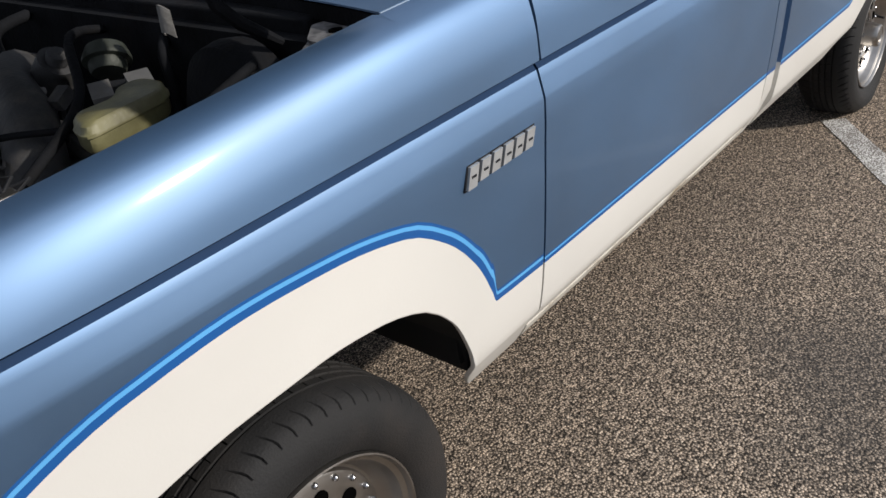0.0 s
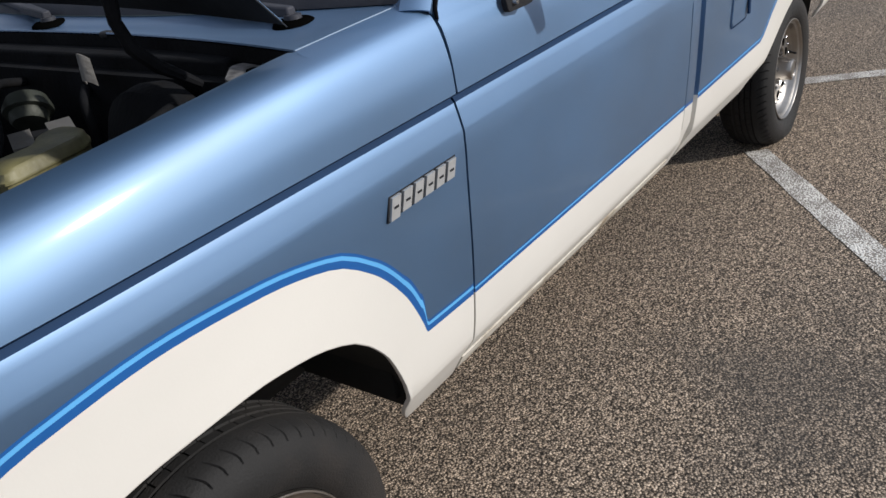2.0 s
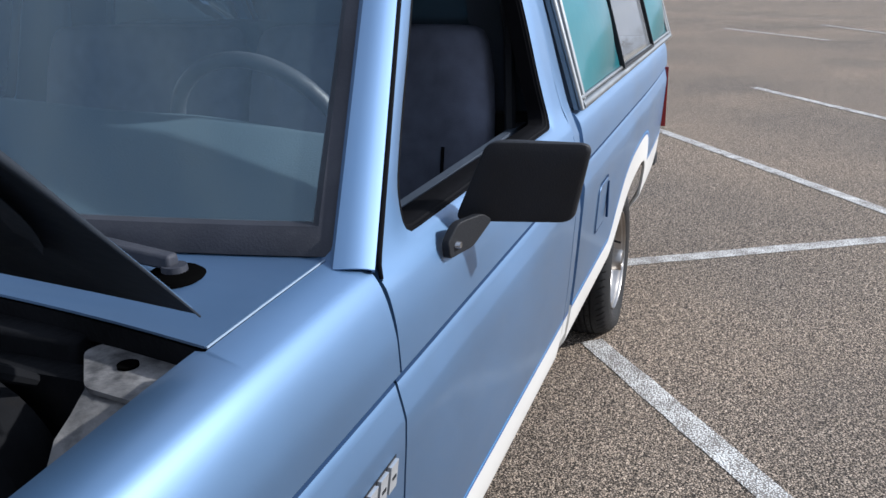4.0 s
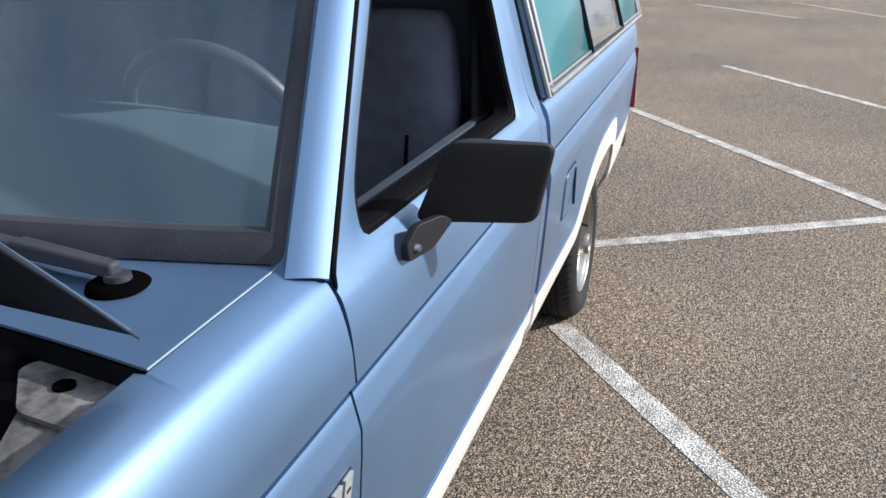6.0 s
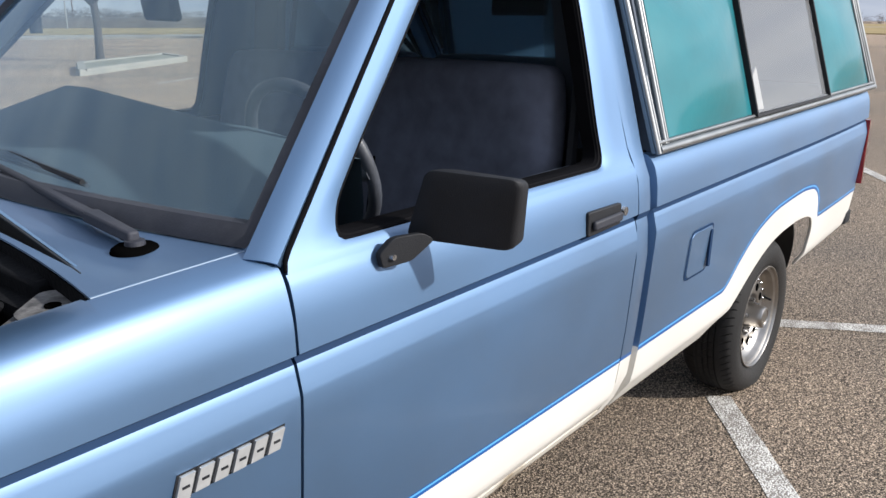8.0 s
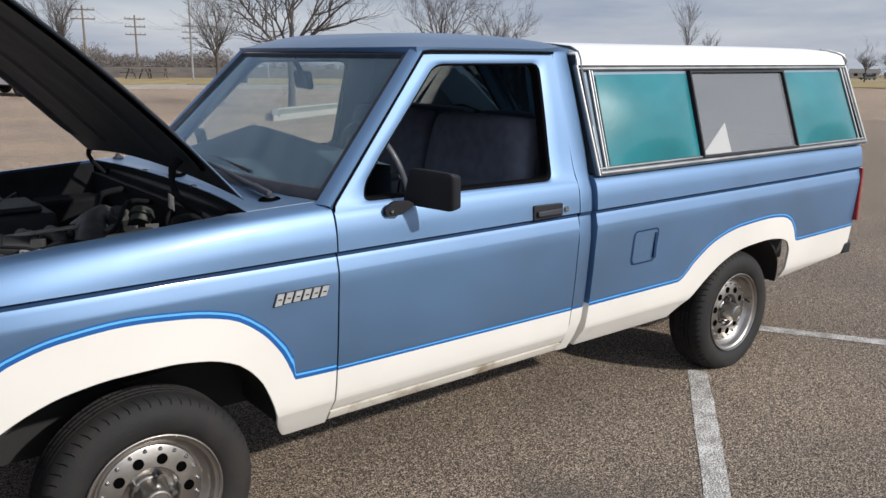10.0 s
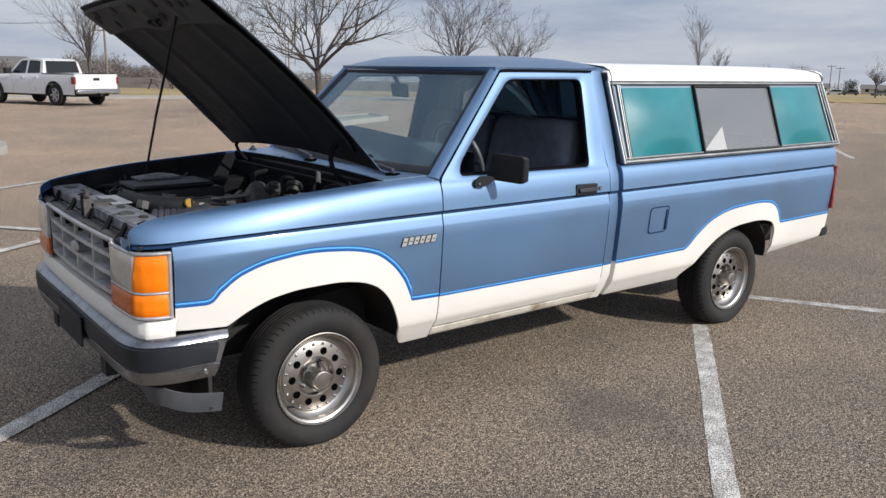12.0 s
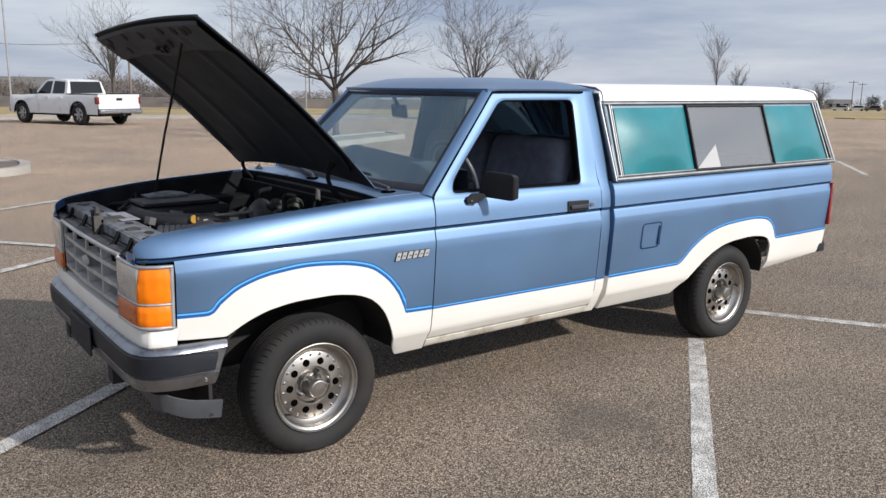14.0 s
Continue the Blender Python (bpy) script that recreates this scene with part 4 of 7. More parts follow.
    hub.rotation_euler = (0, 0, 0 if s < 0 else math.pi)
    return hub


for x, y, spin, valve in ((0.0135, 0.703, -0.35, -2.45), (2.990, 0.697, 0.12, 0.15)):
    for s in (-1, 1):
        wheel((x, s * y, 0.292), s, spin, valve)

# ---- hood ----
hood_c = [Vector((0.337, -0.775, 1.142)), Vector((0.335, 0.768, 1.144)), Vector((-0.436, -0.752, 1.849)), Vector((-0.436, 0.748, 1.846))]
def hood_pt(u, v, d=0.0):
    a, b = hood_c[0].lerp(hood_c[1], (u + 1) / 2), hood_c[2].lerp(hood_c[3], (u + 1) / 2)
    p = a.lerp(b, v)
    out = Vector((0.68, 0, 0.73))
    bow = (1 - u * u)
    p += out * (0.016 * bow * (0.6 + 0.4 * v) + 0.03 * math.sin(math.pi * v) + d)
    p += Vector((-0.74, 0, 0.67)) * (0.016 * bow * max(0, v * 1.5 - 0.5)) + Vector((-0.03, 0, 0.04)) * bow * (1 - v) * 0.8
    return p
bm = bmesh.new()
grid(bm, lambda i, j: hood_pt((-1 + 2 * i / 28) * 0.990, 0.004 + 0.992 * j / 16, 0.007), 28, 16, 0, True)
hood = part("hood", bm, BLUE, truck, "open hood propped up with black inner side", 60, 0.003)
bm = bmesh.new()
grid(bm, lambda i, j: hood_pt((-1 + 2 * i / 28) * 0.9985, 0.003 + 0.995 * j / 16, 0.0045), 28, 16, 0, False)
part("hood_inner_skin", bm, LINER, hood, "dark inside of the hood skin", 60)
bm = bmesh.new()
def inner_f(i, j):
    v = 0.075 + 0.775 * j / 40
    u = (-0.985 + 1.97 * i / 60) * (0.985 if v > 0.24 else 0.80 + 0.185 * math.sqrt(max(0.0, 1 - ((0.24 - v) / 0.165) ** 2)))
    e = min((1 - abs(u)) / 0.10, v / 0.06, (0.85 - v) / 0.02, 1.0)
    dip = 0.013 if e >= 1 else 0.0
    rib = 0.006 if abs(abs(u) - 0.42) < 0.035 and v < 0.8 else 0.0
    return hood_pt(u, v, -0.010 + dip - rib)
grid(bm, inner_f, 60, 40, 0, False)
part("hood_liner", bm, LINER, hood, "black stamped inner hood panel", 35)
bm = bmesh.new()
def lip_f(i, j):
    u, v = -0.975 + 1.95 * i / 40, 0.815 + 0.172 * j / 12
    v -= 0.035 * math.exp(-(u / 0.22) ** 2) * (1 - j / 12)
    emboss = 0.007 if abs(u) < 0.55 and 3 <= j <= 7 and i % 10 not in (0, 1) else 0.0
    return hood_pt(u, v, -0.018 + emboss * 0.8 + (0.012 if j == 0 else 0.0) + (0.010 if j == 12 else 0.0))
grid(bm, lip_f, 40, 12, 0, False)
lip = part("hood_lip", bm, mat("hood_lip_grey", (0.024, 0.031, 0.042), 0.6, 0, 0, 0.25, 6, 0.05, 60, (0.040, 0.043, 0.050), (0.5, 0.8), 5, 0.35), hood, "dark grey pressed lip of the hood", 35)
bm = bmesh.new()
for y in (-0.045, 0.045):
    box(bm, -0.012, 0.012, y - 0.016, y + 0.016, -0.010, 0.004)
tube(bm, [(0, -0.03, -0.008), (0, -0.03, -0.032), (0, 0.03, -0.032), (0, 0.03, -0.008)], 0.005, 6)
m_ = Matrix.Translation(hood_pt(0.0, 0.86, -0.024)) @ Matrix.Rotation(radians(-47), 4, "Y")
bmesh.ops.transform(bm, matrix=m_, verts=bm.verts)
part("striker", bm, BLACK, lip, "black hood latch striker", 30)
bm = bmesh.new()
rod(bm, (0, 0, 0), Vector((-0.68, 0, -0.73)) * 0.003, 0.023, seg=10)
pieces("hole", bm, SHOE, hood, [hood_pt(u, v, -0.019) for u, v in ((-0.75, 0.95), (-0.66, 0.94), (-0.30, 0.95), (0.1, 0.94), (0.42, 0.95), (0.78, 0.95), (0.86, 0.92), (0.62, 0.87), (-0.52, 0.945), (-0.20, 0.87))], "dark hole in the hood lip")
bm = bmesh.new()
tube(bm, [hood_pt(-1 + 2 * i / 20, 1.0, 0.006) for i in range(21)], 0.006, 6)
for u in (-1, 1):
    tube(bm, [hood_pt(u, i / 10, 0.004) for i in range(11)], [0.001, 0.002, 0.0035] + [0.0055] * 8, 6)
part("hood_edge", bm, LINER, hood, "dark rolled hood edge", 60)

# prop rod
bm = bmesh.new()
p0, p1 = Vector((-0.235, 0.58, 0.985)), Vector((-0.335, -0.305, 1.80))
tube(bm, [p0, p0.lerp(p1, 0.1), p0.lerp(p1, 0.45) + Vector((0, 0.012, 0)), p0.lerp(p1, 0.62) + Vector((0, 0.004, 0)), p1], 0.006, 8)
part("prop_rod", bm, BLACK, truck, "thin black hood prop rod")


# ---- front end ----
BEZEL = mat("silver_bezel", (0.42, 0.42, 0.43), 0.36, 0.7, 0, 0.2, 10, 0.05, 200)
def front_x(y, z=0.8):
    """The bowed nose: how far forward the face stands at a given place across."""
    return -0.724 + 0.014 * (abs(y) / 0.5) ** 2 if abs(y) < 0.5 else -0.710 + 0.06 * ((abs(y) - 0.5) / 0.25) ** 2


bm = bmesh.new()
for z in (0.705, 0.782, 0.856, 0.920):
    h = 0.010 if z in (0.785, 0.86) else 0.015
    grid(bm, lambda i, j: [(front_x(-0.505 + 1.01 * i / 16) + 0.065, -0.505 + 1.01 * i / 16, z - h), (front_x(-0.505 + 1.01 * i / 16), -0.505 + 1.01 * i / 16, z - h * 0.6),
                           (front_x(-0.505 + 1.01 * i / 16), -0.505 + 1.01 * i / 16, z + h * 0.6), (front_x(-0.505 + 1.01 * i / 16) + 0.065, -0.505 + 1.01 * i / 16, z + h)][j], 16, 3, 0, True)
for k in range(5):
    y = -0.497 + 0.994 * k / 4
    box(bm, front_x(y) + 0.001, front_x(y) + 0.065, y - 0.009, y + 0.009, 0.70, 0.922)
grille = part("grille", bm, GRILLE, truck, "dusty silver egg-crate grille", 30)
bm = bmesh.new()
grid(bm, lambda i, j: (front_x(-0.52 + 1.04 * i / 16) + 0.07, -0.52 + 1.04 * i / 16, 0.68 + 0.26 * j), 16, 1, 0, True)
part("grille_backing", bm, DUSTY, grille, "", 40, 0.01)
bm = bmesh.new()
tube(bm, [(front_x(-0.515 + 1.03 * i / 24) - 0.003, -0.515 + 1.03 * i / 24, 0.926) for i in range(25)], 0.0085, 8)
part("header_bar", bm, BEZEL, grille, "silver bar along the top of the grille", 60)
bm = bmesh.new()
box(bm, 0, 0.004, -0.017, 0.017, -0.014, 0.014)
pieces("opening", bm, VOID, grille, [Vector((front_x(y) + 0.0635, y, z)) for y in (-0.31, -0.06, 0.19, 0.44) for z in (0.828, 0.898)], "small dark opening at the back of a grille cell")
bm = bmesh.new()
lathe(bm, [(0.0, -0.008), (0.030, -0.007), (0.036, -0.002), (0.038, 0.006)], 24)
bmesh.ops.transform(bm, matrix=Matrix.Translation((-0.729, 0, 0.815)) @ Matrix.Diagonal((0.6, 1.5, 0.62, 1)) @ Matrix.Rotation(radians(-90), 4, "Z"), verts=bm.verts)
part("oval_emblem", bm, GRILLE, grille, "plain oval emblem", 40)

# lamps wrap round the corners
for s in (-1, 1):
    def corner(t, z):
        """From the inner end of the headlamp round to the fender; t in 0..1."""
        pts = [(-0.708, 0.500), (-0.706, 0.60), (-0.702, 0.685), (-0.694, 0.735), (-0.675, 0.757), (-0.64, 0.775), (-0.583, 0.788)]
        q = t * 6
        i = min(int(q), 5)
        a, b = pts[i], pts[i + 1]
        f = q - i
        lean = 0.014 * (z - 0.68) / 0.25
        return Vector((a[0] + (b[0] - a[0]) * f + lean * 0.4 - 0.008, s * (a[1] + (b[1] - a[1]) * f), z))
    lamp = new("front_lamp")
    lamp.parent = truck
    tagged(lamp, "headlamp with amber corner lenses in a silver bezel")
    def out_of(p):
        return Vector((p.x + 0.4, p.y * 0.6, 0)).normalized()
    # the joint between the clear and the amber lens leans back towards the top
    seam = lambda z: 0.535 - 0.10 * (0.922 - z) / 0.15
    for name, first, last, z0, z1, m, bulge, lab in (("headlamp_lens", lambda z: 0.012, seam, 0.775, 0.908, LENS, 0.009, "cloudy clear headlamp lens"), ("corner_lens", lambda z: seam(z) + 0.010, lambda z: 0.955, 0.777, 0.904, AMBER, 0.006, "bright amber corner lens"),
                                                    ("turn_lens", lambda z: 0.012, lambda z: 0.455, 0.682, 0.758, AMBER_D, 0.006, "dull amber turn signal lens"), ("side_marker_lens", lambda z: 0.465, lambda z: 0.955, 0.684, 0.757, AMBER, 0.006, "amber side marker lens")):
        bm = bmesh.new()
        def lf(i, j):
            z = z0 + (z1 - z0) * j / 6
            t = first(z) + (last(z) - first(z)) * i / 16
            p = corner(t, z)
            flute = 0.0012 * (i % 2) if name != "headlamp_lens" else 0.0
            return p + out_of(p) * ((bulge + flute) if 0 < i < 16 and 0 < j < 6 else 0.0)
        grid(bm, lf, 16, 6, 0, s < 0)
        part(name, bm, m, lamp, lab, 60, 0.012)
    bm = bmesh.new()
    for z, r in ((0.674, 0.008), (0.767, 0.0065), (0.914, 0.0085)):
        tube(bm, [corner(i / 24, z) + out_of(corner(i / 24, z)) * 0.009 for i in range(25)], r, 8)
    tube(bm, [corner(0.982, 0.674 + 0.240 * k / 6) + out_of(corner(0.982, 0.8)) * 0.007 for k in range(7)], 0.0095, 8)
    part("bezel", bm, BEZEL, lamp, "silver lamp bezel", 60)
    bm = bmesh.new()
    grid(bm, lambda i, j: corner(0.02 + 0.96 * i / 18, 0.668 + 0.248 * j) + Vector((0.026, -s * 0.022, 0)), 18, 1, 0, s < 0)
    part("lamp_bucket", bm, DARK, lamp, "", 60)

# cream valance under the lamps and grille, wrapping the corner
def nose_path(t, off=0.0):
    """Across the nose from one side to the other, t in -1..1."""
    a = abs(t)
    s = 1 if t >= 0 else -1
    pts = [(-0.724, 0.0), (-0.722, 0.25), (-0.718, 0.48), (-0.714, 0.62), (-0.703, 0.725), (-0.680, 0.766), (-0.63, 0.785), (-0.582, 0.793)]
    q = a * 7
    i = min(int(q), 6)
    f = q - i
    p, r = pts[i], pts[i + 1]
    return Vector((p[0] + (r[0] - p[0]) * f - off, s * (p[1] + (r[1] - p[1]) * f + off * (a > 0.6)), 0))
bm = bmesh.new()
prof = [(-0.03, 0.586), (0.003, 0.588), (0.009, 0.597), (0.008, 0.618), (0.004, 0.646), (-0.002, 0.661), (-0.03, 0.666)]
grid(bm, lambda i, j: nose_path(-1 + 2 * i / 56, prof[j][0]) + Vector((0, 0, prof[j][1])), 56, 6, 0, False)
part("front_valance", bm, CREAM, truck, "cream front valance", 50)

# header strip above the grille, and the shelf behind it
bm = bmesh.new()
grid(bm, lambda i, j: nose_path(-0.655 + 1.31 * i / 40) + [Vector((0.012, 0, 0.922)), Vector((0.010, 0, 0.934)), Vector((0.022, 0, 0.940)), Vector((0.10, 0, 0.930)), Vector((0.16, 0, 0.92))][j], 40, 4, 0, False)
part("header_shelf", bm, DUSTY, truck, "dusty dark shelf behind the grille", 40)

# bumper
BUMP = [(-0.752, 0.0), (-0.754, 0.30), (-0.754, 0.57), (-0.748, 0.69), (-0.722, 0.768), (-0.665, 0.812), (-0.57, 0.834), (-0.400, 0.838)]
BX, BY = pchip([(k, p[0]) for k, p in enumerate(BUMP)]), pchip([(k, p[1]) for k, p in enumerate(BUMP)])


def bump_path(t, off):
    a = abs(t)
    s = 1 if t >= 0 else -1
    c, e = Vector((BX(a * 7), BY(a * 7))), Vector((BX(a * 7 + 0.25), BY(a * 7 + 0.25))) - Vector((BX(a * 7 - 0.25), BY(a * 7 - 0.25)))
    if a < 0.03:
        e = Vector((0, 1))
    e.normalize()
    c = c + Vector((-e.y, e.x)) * off
    return Vector((c.x, s * c.y, 0))
bm = bmesh.new()
prof = [(-0.11, 0.594), (-0.035, 0.600), (-0.012, 0.596), (0.000, 0.586), (0.006, 0.574), (0.002, 0.570), (0.002, 0.480), (0.006, 0.477), (0.004, 0.450), (-0.006, 0.426), (-0.03, 0.418)]


def bump_pt(t, off, z):
    """A place on the bumper; its ends lean forward towards the bottom."""
    p = bump_path(t, max(off, -0.03))
    if off < -0.05:
        p = Vector((p.x + 0.07, p.y * 0.93, 0))
    return Vector((p.x - 0.36 * (0.592 - z) * max(0.0, (abs(t) - 0.857) / 0.143) ** 1.5, p.y, z))


grid(bm, lambda i, j: bump_pt(-1 + 2 * i / 84, *prof[j]), 84, 10, 0, True)
bumper = part("front_bumper", bm, mat("dulled_bumper_chrome", (0.27, 0.28, 0.305), 0.30, 1.0, 0, 0.2, 6, 0.06, 120, (0.10, 0.10, 0.11), (0.52, 0.72), 14), truck, "dulled chrome front bumper with dark rub strip", 40)
bm = bmesh.new()
RUB = mat("rub_strip_vinyl", (0.009, 0.011, 0.016), 0.5, 0, 0.0, 0.25, 9, 0.08, 200, (0.019, 0.021, 0.026), (0.5, 0.8), 6, 0.3)
prof2 = [(0.002, 0.571), (0.012, 0.564), (0.015, 0.53), (0.012, 0.488), (0.002, 0.481)]
grid(bm, lambda i, j: bump_pt(-0.972 + 1.944 * i / 84, prof2[j][0], prof2[j][1] - (0.012 * max(0, abs(-1 + i / 42) - 0.90) / 0.1 if j < 2 else 0)), 84, 4, 0, True)
part("rub_strip", bm, RUB, bumper, "weathered dark grey rub strip", 40)
bm = bmesh.new()
for s in (-1, 1):
    p = bump_pt(s * 0.94, 0.004, 0.452)
    rod(bm, (p.x, p.y, 0.452), (p.x, p.y + s * 0.006, 0.452), 0.008, seg=10)
part("bolt", bm, CHROME, bumper)
bm = bmesh.new()
box(bm, -0.784, -0.776, -0.22, 0.15, 0.430, 0.548)
box(bm, -0.788, -0.776, -0.22, 0.15, 0.430, 0.440)
box(bm, -0.782, -0.756, -0.20, 0.15, 0.545, 0.555)
box(bm, -0.776, -0.745, -0.10, 0.10, 0.42, 0.51)
part("plate_bracket", bm, BLACK, bumper, "empty black plastic plate bracket", 30, 0, 0.006)
# air dam under the bumper
bm = bmesh.new()
def dam(i, j):
    p = bump_path(-0.96 + 1.92 * i / 40, -0.035 - 0.03 * j)
    return Vector((p.x + 0.03, p.y, 0.400 - 0.085 * j - 0.06 * max(0.0, (abs(i - 20) - 14) / 6) + (0.02 if abs(i - 20) < 8 else 0)))
grid(bm, dam, 40, 1, 0, True)
part("air_dam", bm, mat("faded_dam_plastic", (0.055, 0.060, 0.070), 0.5, 0, 0, 0.25, 8, 0.1, 150, (0.09, 0.09, 0.095), (0.5, 0.8), 6), truck, "drooping dark grey air dam", 40, 0.006)

# ---- engine bay ----
for s in (-1, 1):
    bm = bmesh.new()
    grid(bm, lambda i, j: (-0.66 + 1.0 * i / 10, s * ((0.756, 0.735, 0.70, 0.66, 0.54, 0.52)[j] + taper(-0.66 + 1.0 * i / 10)), fender_top(-0.66 + 1.0 * i / 10) - (0.010, 0.045, 0.16, 0.28, 0.40, 0.52)[j]), 10, 5, 0, s > 0)
    part("inner_fender", bm, DARK, truck, "black inner fender", 40, 0.006)
bm = bmesh.new()
box(bm, 0.33, 0.36, -0.44, 0.44, 0.45, 0.78)
box(bm, 0.33, 0.36, -0.75, 0.75, 0.78, 1.058)
firewall = part("firewall", bm, DARK, truck, "black firewall", 30)
bm = bmesh.new()
box(bm, 0.36, 0.41, -0.59, 0.59, 1.04, 1.084)
part("cowl_seal", bm, DARK, firewall, "black cowl seal", 30, 0, 0.006)
bm = bmesh.new()
box(bm, 0.412, 0.43, -0.75, 0.75, 1.0, 1.09)
part("cowl_back", bm, DARK, firewall, "", 30)
# radiator support with its slotted dusty top bar
bm = bmesh.new()
box(bm, -0.60, -0.575, -0.70, 0.70, 0.45, 0.97)
box(bm, -0.645, -0.52, -0.68, 0.68, 0.970, 0.990)
box(bm, -0.655, -0.645, -0.68, 0.68, 0.945, 0.988)
support = part("radiator_support", bm, SUPPORT, truck, "dusty grey radiator support", 30, 0, 0.004)
bm = bmesh.new()
plate(bm, [(0.018 * math.cos(6.2832 * q / 10), 0.032 * math.sin(6.2832 * q / 10)) for q in range(10)], 0.0, 0.003, "z")
pieces("slot", bm, SHOE, support, [Vector((-0.585 + 0.02 * (k % 2), -0.58 + 0.145 * k, 0.9895)) for k in range(9)])
bm = bmesh.new()
box(bm, -0.66, -0.55, -0.05, 0.05, 0.985, 1.0)
box(bm, -0.672, -0.655, -0.018, 0.022, 0.90, 1.055)
box(bm, -0.680, -0.640, 0.040, 0.048, 0.92, 1.035)
box(bm, -0.690, -0.650, -0.050, -0.042, 0.92, 1.020)
rod(bm, (-0.664, -0.03, 1.02), (-0.664, 0.03, 1.05), 0.005, seg=8)
part("hood_latch", bm, DUSTY, support, "grimy metal hood latch", 30)
for k in range(5):
    bm = bmesh.new()
    y = -0.4 + 0.2 * k
    box(bm, -0.712, -0.655, y - 0.012, y + 0.012, 0.88, 0.915)
    part("brace", bm, DARK, support, "", 30)
# radiator and fan shroud
bm = bmesh.new()
box(bm, -0.56, -0.50, -0.40, 0.40, 0.50, 0.955)
box(bm, -0.50, -0.36, -0.36, 0.36, 0.52, 0.93)
rod(bm, (-0.53, 0.20, 0.95), (-0.53, 0.20, 0.985), 0.026, seg=14)
part("radiator", bm, DARK, truck, "black radiator with fan shroud", 30, 0, 0.01)
# engine: block, valve covers, intake, air cleaner
bm = bmesh.new()
box(bm, -0.36, 0.24, -0.20, 0.20, 0.45, 0.80)
box(bm, -0.32, 0.18, -0.12, 0.14, 0.80, 0.90)
for y in (-0.19, 0.21):
    box(bm, -0.30, 0.20, y - 0.07, y + 0.07, 0.74, 0.86)
for k in range(5):
    rod(bm, (-0.22 + 0.09 * k, -0.10, 0.88), (-0.22 + 0.09 * k, -0.22, 0.80), 0.022, seg=10)
part("engine", bm, DUSTY, truck, "grimy engine block and intake", 30, 0, 0.012)
bm = bmesh.new()
box(bm, -0.42, 0.06, 0.24, 0.56, 0.86, 0.985)
box(bm, -0.38, 0.02, 0.27, 0.53, 0.985, 1.01)
part("air_cleaner", bm, BLACK, truck, "black plastic air cleaner box", 30, 0, 0.02)
bm = bmesh.new()
tube(bm, [(-0.42, 0.30, 0.95), (-0.45, 0.18, 0.97), (-0.40, 0.02, 0.96), (-0.22, -0.10, 0.95), (-0.12, -0.10, 0.93)], 0.045, 12)
part("intake_duct", bm, BLACK, truck, "black intake duct", 50)
bm = bmesh.new()
tube(bm, [(0.20, 0.16, 0.96), (0.12, 0.02, 0.965), (0.08, -0.12, 0.95), (0.03, -0.22, 0.90), (-0.02, -0.28, 0.80)], 0.052, 14)
part("inlet_tube", bm, DUSTY, truck, "dull dark metal inlet tube", 50)
for pts, r, lab in (([(-0.5, 0.15, 0.93), (-0.42, 0.10, 0.99), (-0.33, -0.02, 0.97), (-0.26, -0.04, 0.90)], 0.022, "upper radiator hose"),
                    ([(0.33, -0.22, 1.03), (0.30, -0.25, 1.01), (0.29, -0.27, 0.95), (0.28, -0.28, 0.86)], 0.010, "heater hose"),
                    ([(0.33, 0.0, 1.03), (0.22, -0.08, 1.05), (0.10, -0.30, 1.0), (-0.05, -0.36, 0.93)], 0.009, "vacuum hose"),
                    ([(0.30, -0.52, 1.02), (0.22, -0.60, 1.045), (0.05, -0.62, 1.0), (-0.10, -0.62, 0.92)], 0.008, "wiring loom"),
                    ([(0.08, -0.30, 0.96), (-0.04, -0.22, 0.97), (-0.14, -0.30, 0.95), (-0.20, -0.42, 0.92)], 0.006, "black cable"),
                    ([(-0.42, 0.40, 1.0), (-0.46, 0.55, 0.98), (-0.50, 0.62, 0.93)], 0.012, "breather hose"),
                    ([(0.32, 0.30, 1.04), (0.22, 0.25, 1.03), (0.16, 0.14, 0.97), (0.0, 0.10, 0.93)], 0.013, "coolant hose")):
    bm = bmesh.new()
    cp = [Vector(p) for p in pts]
    fine = []
    for i in range(len(cp) - 1):
        p0, p1, p2, p3 = cp[max(i - 1, 0)], cp[i], cp[i + 1], cp[min(i + 2, len(cp) - 1)]
        for k in range(6):
            t = k / 6
            fine.append(0.5 * ((2 * p1) + (p2 - p0) * t + (2 * p0 - 5 * p1 + 4 * p2 - p3) * t * t + (3 * p1 - p0 - 3 * p2 + p3) * t ** 3))
    fine.append(cp[-1])
    tube(bm, fine, r, 8)
    part("hose", bm, DARK, truck, "black " + lab.replace("black ", ""), 60)
# brake booster and master cylinder with its cloudy reservoir
bm = bmesh.new()
lathe(bm, [(0.0, -0.07), (0.07, -0.065), (0.115, -0.03), (0.12, 0.0), (0.115, 0.03), (0.0, 0.05)], 32)
bmesh.ops.transform(bm, matrix=Matrix.Translation((0.275, -0.50, 0.95)) @ Matrix.Rotation(radians(-90), 4, "Z"), verts=bm.verts)
part("brake_booster", bm, DARK, truck, "black brake booster", 40)
YELLOWED = mat("yellowed_plastic", (0.145, 0.136, 0.066), 0.5, 0, 0.05, 0.3, 12, 0.1, 120, (0.055, 0.050, 0.022), (0.46, 0.70), 9)
bm = bmesh.new()
out = rounded([(0.010, -0.432), (0.195, -0.395), (0.228, -0.345), (0.220, -0.285), (0.160, -0.295), (0.125, -0.345), (0.030, -0.350)], 0.03, 4)
